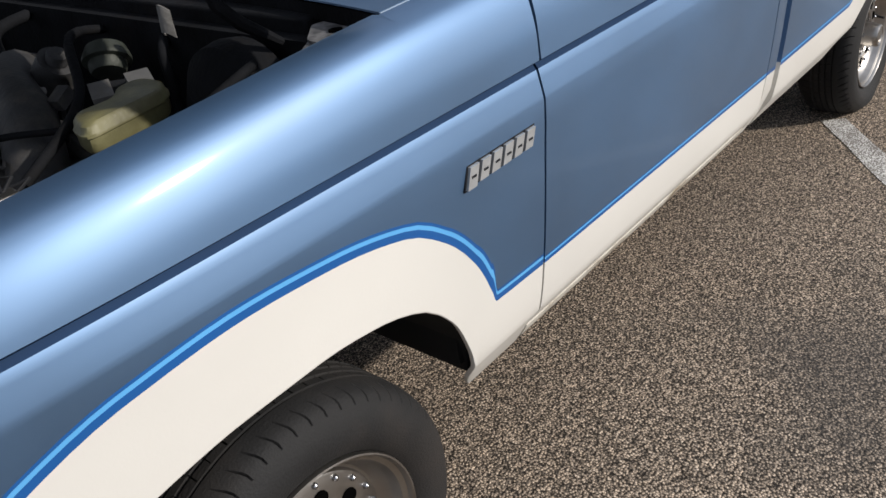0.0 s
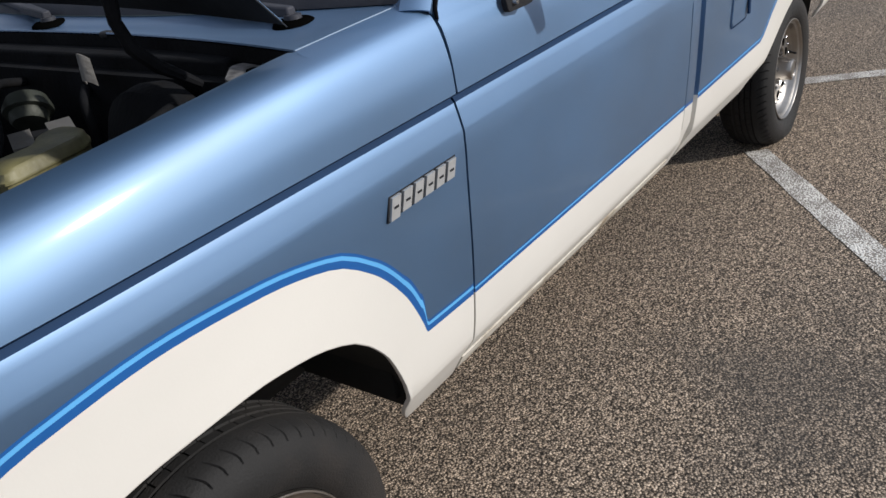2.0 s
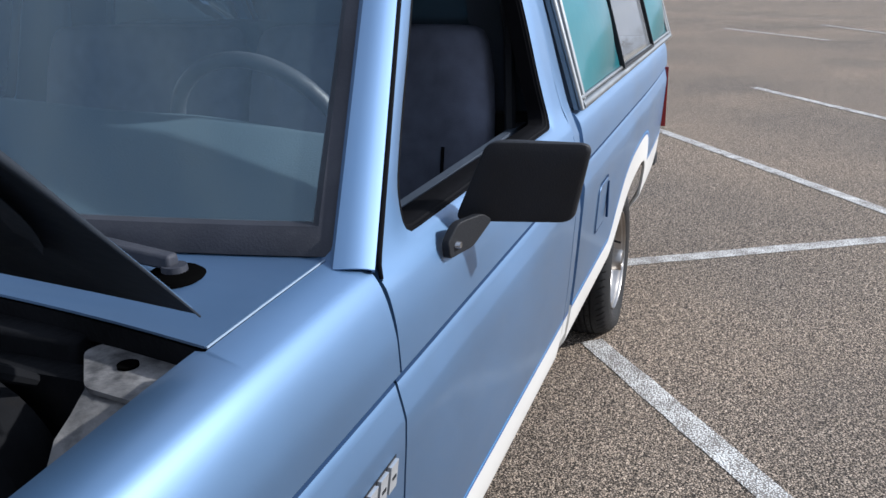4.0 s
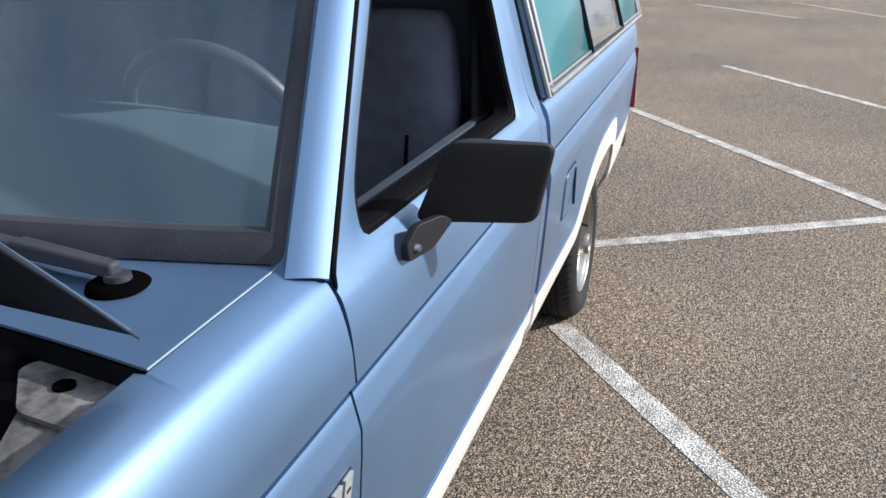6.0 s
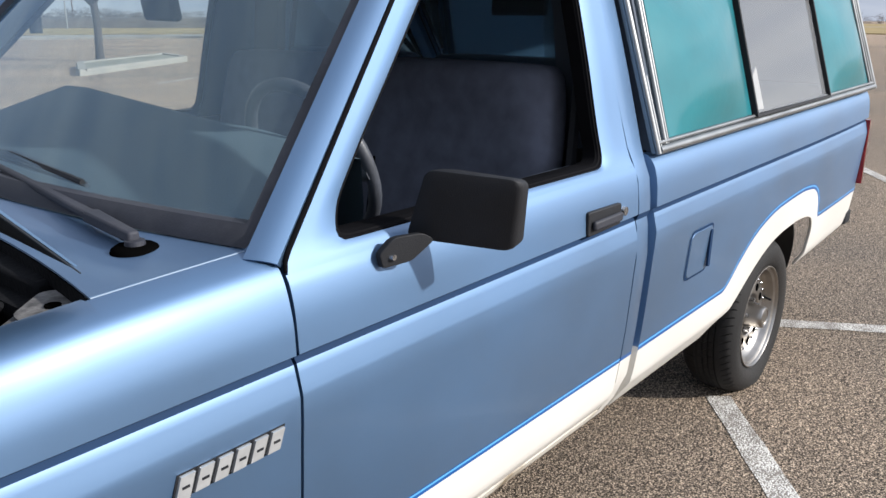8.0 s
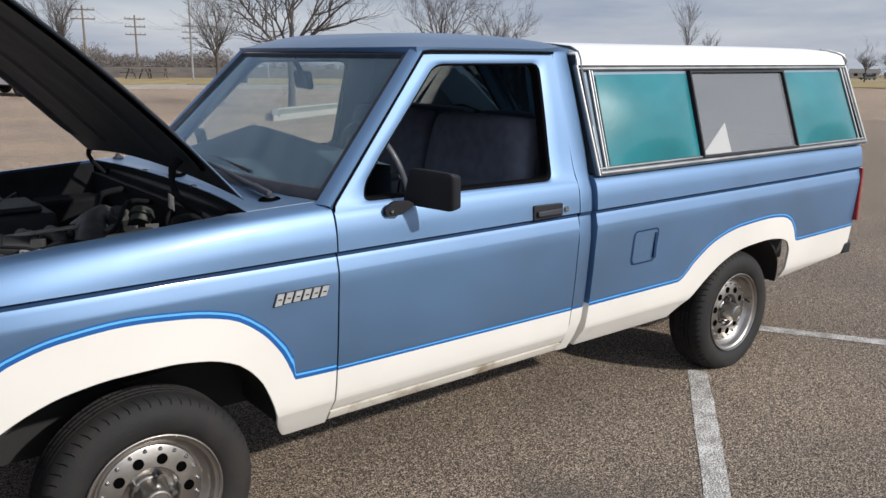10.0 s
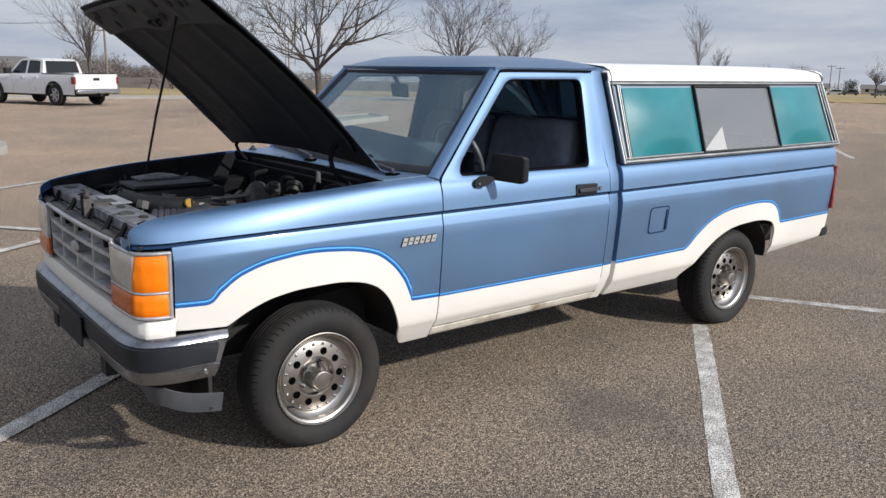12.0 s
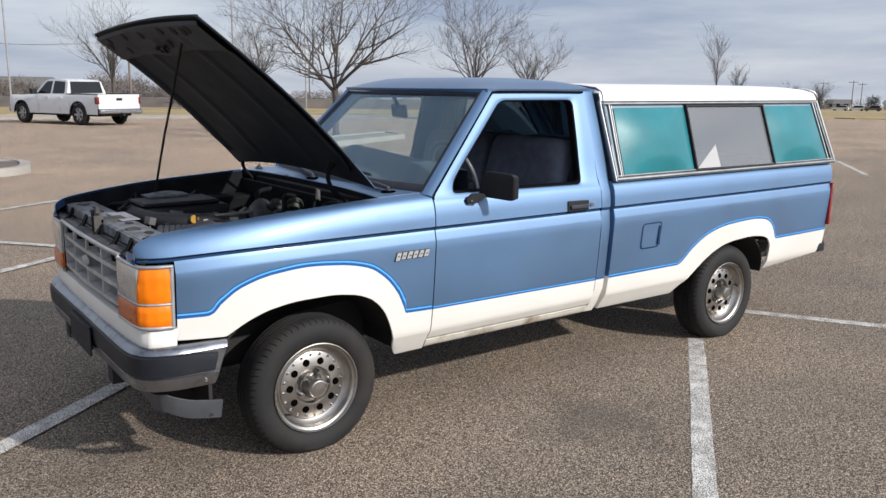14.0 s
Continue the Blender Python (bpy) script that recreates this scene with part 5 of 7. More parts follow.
def layer(k, z, w):
    return [(0.135 + (p[0] - 0.12) * k * w * 0.92, -0.36 + (p[1] + 0.36) * k, 1.003 - (1.003 - z) * 0.6) for p in out]
rings = [layer(0.72, 0.870, 1.08), layer(0.78, 0.915, 1.06), layer(0.97, 0.922, 1.0), layer(1.0, 0.930, 1.0), layer(1.0, 0.962, 1.0), layer(1.035, 0.965, 1.0), layer(1.035, 0.972, 1.0), layer(1.0, 0.976, 1.0), layer(0.97, 0.992, 1.0), layer(0.88, 1.001, 1.0), layer(0.5, 1.003, 1.0), layer(0.0, 1.003, 1.0)]
grid(bm, lambda i, j: rings[j][i], len(out), len(rings) - 1, 0, False, True)
bmesh.ops.remove_doubles(bm, verts=bm.verts, dist=1e-5)
part("brake_reservoir", bm, YELLOWED, truck, "yellowed translucent brake fluid reservoir", 40)
bm = bmesh.new()
rod(bm, (0.00, -0.40, 0.86), (0.22, -0.36, 0.88), 0.030, 0.032, 14)
part("master_cylinder", bm, ALU, truck, "dirty metal master cylinder", 40)
bm = bmesh.new()
rod(bm, (0.20, 0.02, 0.96), (0.21, -0.02, 1.005), 0.042, 0.036, 18)
rod(bm, (0.21, -0.02, 1.005), (0.212, -0.03, 1.02), 0.022, 0.020, 12)
part("filler_cap", bm, DUSTY, truck, "grey filler cap", 40)
bm = bmesh.new()
rod(bm, (-0.265, -0.12, 0.86), (-0.262, -0.12, 0.965), 0.012, seg=10)
rod(bm, (-0.262, -0.128, 0.978), (-0.262, -0.114, 0.978), 0.019, seg=14)
part("oil_cap", bm, mat("yellow_plastic", (0.34, 0.19, 0.02), 0.4, 0, 0.2, 0.2, 20), truck, "yellow plastic oil filler cap", 40)
bm = bmesh.new()
box(bm, -0.24, -0.10, -0.36, -0.20, 0.86, 0.925)
box(bm, -0.22, -0.19, -0.33, -0.30, 0.925, 0.955)
box(bm, -0.17, -0.14, -0.33, -0.30, 0.925, 0.955)
box(bm, -0.12, -0.07, -0.40, -0.36, 0.90, 0.94)
part("ignition_module", bm, ALU, truck, "dull metal bracketed module", 30, 0, 0.005)
bm = bmesh.new()
tube(bm, [(-0.47, -0.40, 0.93), (-0.40, -0.45, 0.97), (-0.30, -0.42, 0.98), (-0.22, -0.35, 0.93)], 0.040, 12)
part("coolant_duct", bm, GREY_TRIM, truck, "grey moulded duct", 50)
bm = bmesh.new()
box(bm, -0.50, -0.28, -0.64, -0.48, 0.80, 0.955)
box(bm, -0.46, -0.42, -0.60, -0.56, 0.955, 0.975)
box(bm, -0.36, -0.32, -0.60, -0.56, 0.955, 0.975)
part("battery", bm, BLACK, truck, "black battery", 30, 0, 0.008)
HEAT = mat("pale_dusty_metal", (0.20, 0.195, 0.19), 0.6, 0.3, 0, 0.25, 20, 0.2, 90, (0.16, 0.15, 0.13), (0.5, 0.7), 18)
# pale shield on the firewall
bm = bmesh.new()
grid(bm, lambda i, j: (0.305 - 0.012 * math.sin(math.pi * i / 6), -0.305 + 0.034 * i / 6 * (1 - 0.35 * j / 5), 1.058 + 0.048 * j / 5 - 0.012 * abs(i / 3 - 1) ** 2), 6, 5)
part("heat_shield", bm, HEAT, truck, "small pale metal shield on the firewall", 50, 0.003)
# round cap with its ring
bm = bmesh.new()
lathe(bm, [(0.0, -0.020), (0.030, -0.020), (0.034, -0.012), (0.034, 0.0), (0.044, 0.002), (0.044, 0.010), (0.036, 0.030)], 24)
bmesh.ops.transform(bm, matrix=Matrix.Translation((0.24, -0.155, 1.005)) @ Matrix.Rotation(radians(55), 4, "X") @ Matrix.Rotation(radians(-25), 4, "Z"), verts=bm.verts)
part("distributor_cap", bm, mat("grey_green_cap", (0.030, 0.035, 0.028), 0.6, 0.2, 0, 0.3, 20, 0.2, 60), truck, "grey-green round cap with a clamp ring", 40)
# intake runners
for k, x in enumerate((-0.20, -0.11, -0.02, 0.07)):
    bm = bmesh.new()
    tube(bm, [(x, 0.10, 0.91), (x + 0.005, 0.03, 0.955), (x + 0.01, -0.05, 0.955), (x + 0.012, -0.12, 0.915), (x + 0.012, -0.16, 0.84)], 0.026, 10)
    part("intake_runner", bm, DUSTY, truck, "dull cast intake runner", 50)
# injector rail, clamps and connectors
bm = bmesh.new()
tube(bm, [(-0.24, -0.08, 0.975), (0.10, -0.07, 0.985), (0.15, -0.06, 0.97)], 0.008, 8)
part("fuel_rail", bm, HEAT, truck, "thin bright fuel rail", 50)
rnd = random.Random(4)
CONN = [mat("grey_connector", (0.09, 0.09, 0.09), 0.5, 0, 0, 0.2, 30), BLACK, HEAT, DUSTY]
for k in range(34):
    x, y = rnd.uniform(-0.46, 0.28), rnd.uniform(-0.30, 0.55)
    z = 0.93 + rnd.uniform(-0.02, 0.05) - 0.05 * (y > 0.25)
    bm = bmesh.new()
    w, d, h = rnd.uniform(0.008, 0.022), rnd.uniform(0.008, 0.03), rnd.uniform(0.008, 0.018)
    box(bm, -w, w, -d, d, -h, h, Matrix.Translation((x, y, z)) @ Matrix.Rotation(rnd.uniform(0, 3.1), 4, "Z") @ Matrix.Rotation(rnd.uniform(-0.5, 0.5), 4, "X"))
    rod(bm, (x, y, z), (x + rnd.uniform(-0.03, 0.03), y + rnd.uniform(-0.03, 0.03), z - 0.09), 0.004, seg=6)
    part("connector", bm, CONN[k % 4], truck, "", 30)
for k in range(14):
    x, y = rnd.uniform(-0.45, 0.25), rnd.uniform(-0.40, 0.50)
    bm = bmesh.new()
    pts = [Vector((x, y, 0.93))]
    for q in range(5):
        pts.append(pts[-1] + Vector((rnd.uniform(-0.07, 0.07), rnd.uniform(-0.08, 0.08), rnd.uniform(-0.02, 0.035))))
    pts.append(pts[-1] + Vector((0, 0, -0.12)))
    tube(bm, pts, rnd.uniform(0.003, 0.007), 6)
    part("wire", bm, BLACK, truck, "black wire", 60)
# off-white block with dark bars, and a dusty duct by the filler cap
bm = bmesh.new()
box(bm, -0.050, 0.050, -0.018, 0.018, 0.0, 0.034, Matrix.Translation((-0.145, -0.30, 0.950)) @ Matrix.Rotation(radians(-38), 4, "Z") @ Matrix.Scale(0.7, 4))
blk2 = part("label_block", bm, mat("off_white_plastic", (0.24, 0.245, 0.25), 0.5, 0, 0, 0.15, 20), truck, "off-white plastic block with dark bars", 30, 0, 0.004)
bm = bmesh.new()
for q in (-0.030, -0.004, 0.026):
    box(bm, q - 0.006, q + 0.006, -0.0195, -0.0175, 0.006, 0.028, Matrix.Translation((-0.145, -0.30, 0.950)) @ Matrix.Rotation(radians(-38), 4, "Z") @ Matrix.Scale(0.7, 4))
part("bar", bm, BLACK, blk2)
bm = bmesh.new()
tube(bm, [(-0.44, -0.16, 0.90), (-0.38, -0.20, 0.925), (-0.31, -0.26, 0.915), (-0.26, -0.33, 0.87)], [0.030, 0.034, 0.036, 0.034], 12)
part("dusty_duct", bm, DUSTY, truck, "dusty grey duct beside the filler cap", 50)
# box added over the far inner fender's sun patch, and a pale lid
bm = bmesh.new()
box(bm, 0.06, 0.31, 0.50, 0.655, 0.86, 0.985)
part("sun_patch_box", bm, DARK, truck, "dark box added over a sun patch in the bay", 30, 0, 0.012)
bm = bmesh.new()
grid(bm, lambda i, j: (-0.30 + 0.22 * i / 6, 0.46 + 0.12 * j / 4, 1.022 + 0.018 * math.sin(math.pi * i / 6) * math.sin(math.pi * j / 4)), 6, 4)
part("air_lid", bm, SUPPORT, truck, "dusty grey air cleaner lid", 50, 0.01)
# torn rubber flaps and braces over the radiator support
for k in range(5):
    y = -0.60 + 0.29 * k + rnd.uniform(-0.02, 0.02)
    bm = bmesh.new()
    n = 8
    outl = [(-0.60 + rnd.uniform(0.4, 1.0) * 0.040 * math.cos(6.2832 * q / n), y + rnd.uniform(0.4, 1.1) * 0.055 * math.sin(6.2832 * q / n)) for q in range(n)]
    plate(bm, outl, 0.991, 0.9945 + 0.002 * (k % 2), "z")
    part("rubber_flap", bm, (BLACK, DUSTY, SUPPORT)[k % 3], support, "", 20)
for y in (-0.53, -0.34, -0.06, 0.21, 0.49):
    bm = bmesh.new()
    tube(bm, [(-0.700, y, 0.932), (-0.68, y + 0.01, 0.942), (-0.655, y + 0.02, 0.985)], 0.010, 6)
    part("stay", bm, DARK, support, "", 50)
bm = bmesh.new()
box(bm, -0.585, -0.50, -0.09, 0.16, 0.992, 0.998)
part("cover_plate", bm, mat("pale_grey_plate", (0.24, 0.25, 0.275), 0.5, 0.2, 0, 0.2, 14, 0.1, 80, (0.16, 0.16, 0.16), (0.5, 0.75), 12), support, "pale grey cover plate", 30, 0, 0.003)
# ribbed shroud piece beside the near end
bm = bmesh.new()
for q in range(5):
    lathe(bm, [(0.050, -0.012), (0.056, -0.006), (0.056, 0.006), (0.050, 0.012)], 20, 0, (0, 0.024 * q, 0))
bmesh.ops.transform(bm, matrix=Matrix.Translation((-0.40, -0.38, 0.945)) @ Matrix.Rotation(radians(65), 4, "Z"), verts=bm.verts)
part("ribbed_duct", bm, GREY_TRIM, truck, "weathered grey ribbed air duct", 40)
# corner gusset under the cowl, with its hole
bm = bmesh.new()
g_out = rounded([(0.395, -0.750), (0.385, -0.615), (0.360, -0.605), (0.295, -0.665), (0.285, -0.745)], 0.012, 3)
plate(bm, g_out, 1.071, 1.076, "z")
grid(bm, lambda i, j: (0.300 - 0.125 * j / 4 - 0.004 * math.sin(i * 2.1 + j), -0.662 - 0.045 * j / 4 - (0.095 - 0.045 * j / 4) * i / 6, 1.073 - 0.050 * (j / 4) ** 1.4 - 0.004 * math.sin(j * 2.3 + i)), 6, 4)
gus = part("cowl_gusset", bm, mat("bare_scuffed_metal", (0.25, 0.245, 0.245), 0.55, 0.3, 0, 0.3, 18, 0.2, 80, (0.06, 0.06, 0.062), (0.45, 0.65), 16), truck, "scuffed grey metal corner gusset", 30)
bm = bmesh.new()
rod(bm, (0.344, -0.676, 1.0755), (0.344, -0.676, 1.0790), 0.011, seg=20)
part("hole", bm, VOID, gus)
# hinges
for s in (-1, 1):
    bm = bmesh.new()
    short = s > 0
    tube(bm, [(0.345, 0.60, 1.070), (0.322, 0.60, 1.096), (0.300, 0.60, 1.120), (0.286, 0.60, 1.150), (0.290, 0.60, 1.172)] if short else [(0.315, s * 0.58, 1.060), (0.285, s * 0.58, 1.082), (0.248, s * 0.58, 1.108), (0.216, s * 0.58, 1.142), (0.202, s * 0.58, 1.185), (0.206, s * 0.58, 1.225), (0.228, s * 0.58, 1.255)], [0.007, 0.009, 0.009, 0.010, 0.012] if short else [0.007, 0.009, 0.011, 0.011, 0.010, 0.012, 0.018], 8)
    part("hood_hinge", bm, DARK, truck, "black curved hood hinge", 40)

# ---- cowl details ----
def on_cowl(u, v):
    back = screen(u, 0.0) + Vector((0.004, 0.004 * u, -0.005))
    front = Vector((0.350 + 0.060 * (1 - abs(u) ** 2.4), u * 0.767, 1.1055 + 0.003 * (1 - u * u)))
    p = front.lerp(back, v)
    return p + Vector((0, 0, -0.012 * math.sin(math.pi * v)))
vents = [on_cowl(-0.45 + 0.9 * c / 33, 0.30 + 0.115 * r) - Vector((0, 0, 0.003)) for r in range(5) for c in range(34)]
vm = bmesh.new()
for v in vents:
    box(vm, v.x - 0.004, v.x + 0.004, v.y - 0.0045, v.y + 0.0045, v.z, v.z + 0.005)
tagged(part("cowl_vent", vm, NAVY, truck, "perforated cowl vent", 30), kind="stuff")
for (px, py, tipx, tipy, tz) in ((0.505, -0.615, 0.560, 0.02, 1.150), (0.475, 0.10, 0.60, 0.66, 1.150)):
    wiper = new("wiper")
    wiper.parent = truck
    tagged(wiper, "black windscreen wiper")
    bm = bmesh.new()
    lathe(bm, [(0.0, 0.012), (0.030, 0.010), (0.036, 0.006), (0.038, 0.0)], 24)
    bmesh.ops.transform(bm, matrix=Matrix.Translation((px, py, 1.104)) @ Matrix.Rotation(radians(90), 4, "X"), verts=bm.verts)
    part("pivot_well", bm, VOID, wiper, "", 40)
    bm = bmesh.new()
    rod(bm, (px, py, 1.10), (px, py, 1.122), 0.018, 0.015, 16)
    part("pivot", bm, GREY_TRIM, wiper, "", 40)
    bm = bmesh.new()
    a, b = Vector((px, py, 1.126)), Vector((tipx, tipy, tz + 0.01))
    m1 = a.lerp(b, 0.24)
    for p, q, w0, w1, h in ((a, m1, 0.011, 0.016, 0.009), (m1, b, 0.013, 0.006, 0.006)):
        d = (q - p).normalized()
        sd = Vector((-d.y, d.x, 0)).normalized()
        vs = []
        for c, w in ((p, w0), (q, w1)):
            vs.append([bm.verts.new(c + sd * w * u + Vector((0, 0, h * v))) for u, v in ((-1, -1), (-0.8, 1), (0.8, 1), (1, -1))])
        for k in range(4):
            bm.faces.new((vs[0][k], vs[0][(k + 1) % 4], vs[1][(k + 1) % 4], vs[1][k]))
        bm.faces.new(vs[0][::-1])
        bm.faces.new(vs[1])
    bmesh.ops.recalc_face_normals(bm, faces=bm.faces)
    part("arm", bm, GREY_TRIM, wiper, "weathered dark grey wiper arm", 30, 0, 0.004)
    bm = bmesh.new()
    c0, c1 = b + Vector((0.012, -0.36 if py < 0 else -0.20, 0.002)), b + Vector((0.035, 0.22, 0.005))
    tube(bm, [c0, c0.lerp(c1, 0.5) + Vector((0, 0, 0.012)), c1], [0.006, 0.010, 0.006], 6)
    tube(bm, [c0 + Vector((0.008, 0, -0.006)), c1 + Vector((0.008, 0, -0.006))], 0.005, 6)
    part("blade", bm, BLACK, wiper, "black wiper blade", 40)
# thin pale tube paints in the highlight along the fender seam
bm = bmesh.new()
tube(bm, [(0.350, -0.7695, 1.1070), (0.45, -0.7698, 1.1105), (0.590, -0.7705, 1.1145)], 0.0013, 6)
part("seam_highlight", bm, mat("pale_highlight_paint", (0.22, 0.29, 0.38), 0.7, 0.0, 0.0, 0.05), truck, "pale line painted as the highlight on the fender seam", 40)

# antenna stub on the far fender, and washer nozzles on the cowl
antenna = new("antenna")
antenna.parent = truck
tagged(antenna, "dark antenna base with a short mast")
bm = bmesh.new()
lathe(bm, [(0.0, 0.022), (0.008, 0.020), (0.012, 0.010), (0.022, 0.003), (0.024, 0.0)], 16)
bmesh.ops.transform(bm, matrix=Matrix.Translation((0.445, 0.735, 1.112)) @ Matrix.Rotation(radians(90), 4, "X"), verts=bm.verts)
part("antenna_base", bm, GREY_TRIM, antenna, "", 40)
bm = bmesh.new()
rod(bm, (0.445, 0.735, 1.125), (0.455, 0.735, 1.20), 0.003, 0.002, 6)
part("mast", bm, CHROME, antenna, "", 40)
for y in (-0.20, 0.30):
    bm = bmesh.new()
    box(bm, 0.405, 0.425, y - 0.012, y + 0.012, 1.100, 1.112)
    part("washer_nozzle", bm, BLACK, truck, "small black washer nozzle", 30, 0, 0.004)
# ---- mirrors ----
for s in (-1, 1):
    mirror = new("side_mirror")
    mirror.parent = door_left if s < 0 else truck
    tagged(mirror, "square black side mirror on a bracket")
    bm = bmesh.new()
    front = [(0.855, 0.892, 1.216), (0.923, 1.036, 1.205), (0.952, 1.002, 1.071), (0.868, 0.832, 1.084)]
    back = [(0.915, 0.897, 1.207), (0.965, 1.022, 1.196), (0.985, 1.000, 1.078), (0.925, 0.850, 1.090)]
    ring = rounded([(0, 0), (1, 0), (1, 1), (0, 1)], 0.13, 6)
    def quad(c, u, v):
        return Vector(c[0]).lerp(Vector(c[1]), u).lerp(Vector(c[3]).lerp(Vector(c[2]), u), v)
    def shell_pt(i, j):
        w, k = ((1.0, 0.94), (1.0, 0.99), (0.7, 1.0), (0.3, 1.0), (0.12, 0.985), (0.03, 0.955), (0.0, 0.90), (-0.06, 0.55), (-0.08, 0.0))[j]
        u, v = 0.5 + (ring[i][0] - 0.5) * k, 0.5 + (ring[i][1] - 0.5) * k
        p = quad(front, u, v).lerp(quad(back, u, v), w)
        return (p.x, s * p.y, p.z)
    grid(bm, shell_pt, len(ring), 8, 0, False, True)
    bmesh.ops.remove_doubles(bm, verts=bm.verts, dist=1e-4)
    bmesh.ops.recalc_face_normals(bm, faces=bm.faces)
    part("housing", bm, BLACK, mirror, "matt black mirror housing", 50)
    bm = bmesh.new()
    p = [Vector((q[0], s * q[1], q[2])) for q in back]
    c = sum(p, Vector()) / 4
    f = bm.faces.new([bm.verts.new(c + (q - c) * 0.86 + Vector((0.002, 0, 0))) for q in p])
    if f.normal.x < 0:
        f.normal_flip()
    part("mirror_glass", bm, CHROME, mirror, "mirror glass", 0)
    bm = bmesh.new()
    leaf = rounded([(0.792, 1.054), (0.784, 1.080), (0.814, 1.104), (0.860, 1.106), (0.880, 1.092), (0.840, 1.060)], 0.008, 3)
    off = lambda x: 0.848 + 0.45 * max(0.0, x - 0.80)
    fa, fb = [bm.verts.new((p[0], s * off(p[0]), p[1])) for p in leaf], [bm.verts.new((p[0], s * (off(p[0]) + 0.012), p[1])) for p in leaf]
    fs = [bm.faces.new(fa), bm.faces.new(fb[::-1])] + [bm.faces.new((fa[i], fb[i], fb[(i + 1) % len(leaf)], fa[(i + 1) % len(leaf)])) for i in range(len(leaf))]
    bmesh.ops.recalc_face_normals(bm, faces=fs)
    br = part("bracket", bm, BLACK, mirror, "black mirror bracket", 40, 0, 0.004)
    bm = bmesh.new()
    rod(bm, (0.808, s * 0.862, 1.072), (0.808, s * 0.870, 1.072), 0.0065, 0.005, 10)
    part("screw", bm, CHROME, br, "bright screw")

SILVER = mat("silver_badge_paint", (0.42, 0.43, 0.44), 0.35, 0.5, 0.2, 0.08, 60)
# ---- door handle, lock, badge, fuel door ----
for s, par in ((-1, door_left), (1, truck)):
    bm = bmesh.new()
    plate(bm, rounded([(1.455, 0.962), (1.610, 0.964), (1.610, 1.016), (1.455, 1.020)], 0.008, 3), s * 0.850, s * 0.862, "y")
    hd = part("door_handle", bm, BLACK, par, "black door handle", 40, 0, 0.003)
    bm = bmesh.new()
    box(bm, 1.468, 1.600, s * 0.862, s * 0.874, 0.976, 0.998)
    part("grip", bm, GREY_TRIM, hd, "", 30, 0, 0.005)
    bm = bmesh.new()
    rod(bm, (1.634, s * 0.850, 0.990), (1.634, s * 0.862, 0.990), 0.014, 0.011, 16)
    part("lock", bm, CHROME, par, "round metal key lock", 40)
    # badge: plain slanted blocks on a dark back
    badge = new("badge")
    badge.parent = truck
    tagged(badge, "silver block badge with dark edges")
    for k in range(6):
        x0 = 0.388 + 0.0308 * k
        w, sl = 0.0255, 0.006
        low = 0.835 if k else 0.831
        bm = bmesh.new()
        plate(bm, [(x0 - 0.003 - sl, low - 0.003), (x0 + w - sl + 0.001, low - 0.003), (x0 + w + sl + 0.001, 0.8685), (x0 - 0.003 + sl, 0.8685)], s * 0.838, s * 0.8605, "y")
        part("backing", bm, BLACK, badge, "", 20)
        bm = bmesh.new()
        plate(bm, [(x0 - sl, low), (x0 + w - sl - 0.003, low), (x0 + w + sl - 0.003, 0.866), (x0 + sl, 0.866)], s * 0.860, s * 0.8655, "y")
        blk = part("block", bm, SILVER, badge, "", 20)
        bm = bmesh.new()
        box(bm, x0 + 0.006, x0 + w - 0.008, s * 0.8650, s * 0.8662, 0.8475, 0.8515)
        part("slit", bm, BLACK, blk, "", 0)

bm = bmesh.new()
FO = rounded([(2.050, 0.694), (2.218, 0.694), (2.228, 0.846), (2.056, 0.846)], 0.028, 5)
FI = rounded([(2.058, 0.701), (2.211, 0.701), (2.221, 0.839), (2.063, 0.839)], 0.025, 5)
grid(bm, lambda i, j: ((FO[i], FI[i])[j][0], -(y_bed(2.1, (FO[i], FI[i])[j][1]) + (0.0015, 0.0025)[j]), (FO[i], FI[i])[j][1]), len(FO), 1, 0, True, True)
part("fuel_door_gap", bm, NAVY, bed_left, "dark gap round the fuel door", 40)
bm = bmesh.new()
c = Vector((2.138, 0.770))
grid(bm, lambda i, j: (c.x + (FI[i][0] - c.x) * (1, 0.97, 0.6, 0.02)[j], -(y_bed(2.1, c.y + (FI[i][1] - c.y) * (1, 0.97, 0.6, 0.02)[j]) + (0.0, 0.004, 0.0045, 0.0045)[j]), c.y + (FI[i][1] - c.y) * (1, 0.97, 0.6, 0.02)[j]), len(FI), 3, 0, True, True)
part("fuel_door", bm, BLUE, bed_left, "blue fuel filler door", 40)
# raised dark plate drawn in for the shaded finger recess
bm = bmesh.new()
plate(bm, rounded([(2.190, 0.712), (2.206, 0.712), (2.211, 0.826), (2.195, 0.826)], 0.007, 3), -0.8575, -0.8640, "y")
part("finger_notch", bm, NAVY, bed_left, "", 30)

# ---- tail ----
for s in (-1, 1):
    lampr = new("tail_lamp")
    lampr.parent = truck
    tagged(lampr, "tall red tail lamp")
    bm = bmesh.new()
    grid(bm, lambda i, j: [(4.080, s * 0.850, 0), (4.100, s * 0.849, 0), (4.117, s * 0.841, 0), (4.124, s * 0.80, 0), (4.122, s * 0.70, 0)][i][:2] + (0.655 + 0.30 * j / 6,), 4, 6, 0, s > 0)
    part("red_lens", bm, RED, lampr, "red lens", 40, 0.03)
    bm = bmesh.new()
    box(bm, 4.122, 4.126, s * 0.72, s * 0.80, 0.665, 0.72)
    part("reverse_lens", bm, LENS, lampr, "", 30)
bm = bmesh.new()
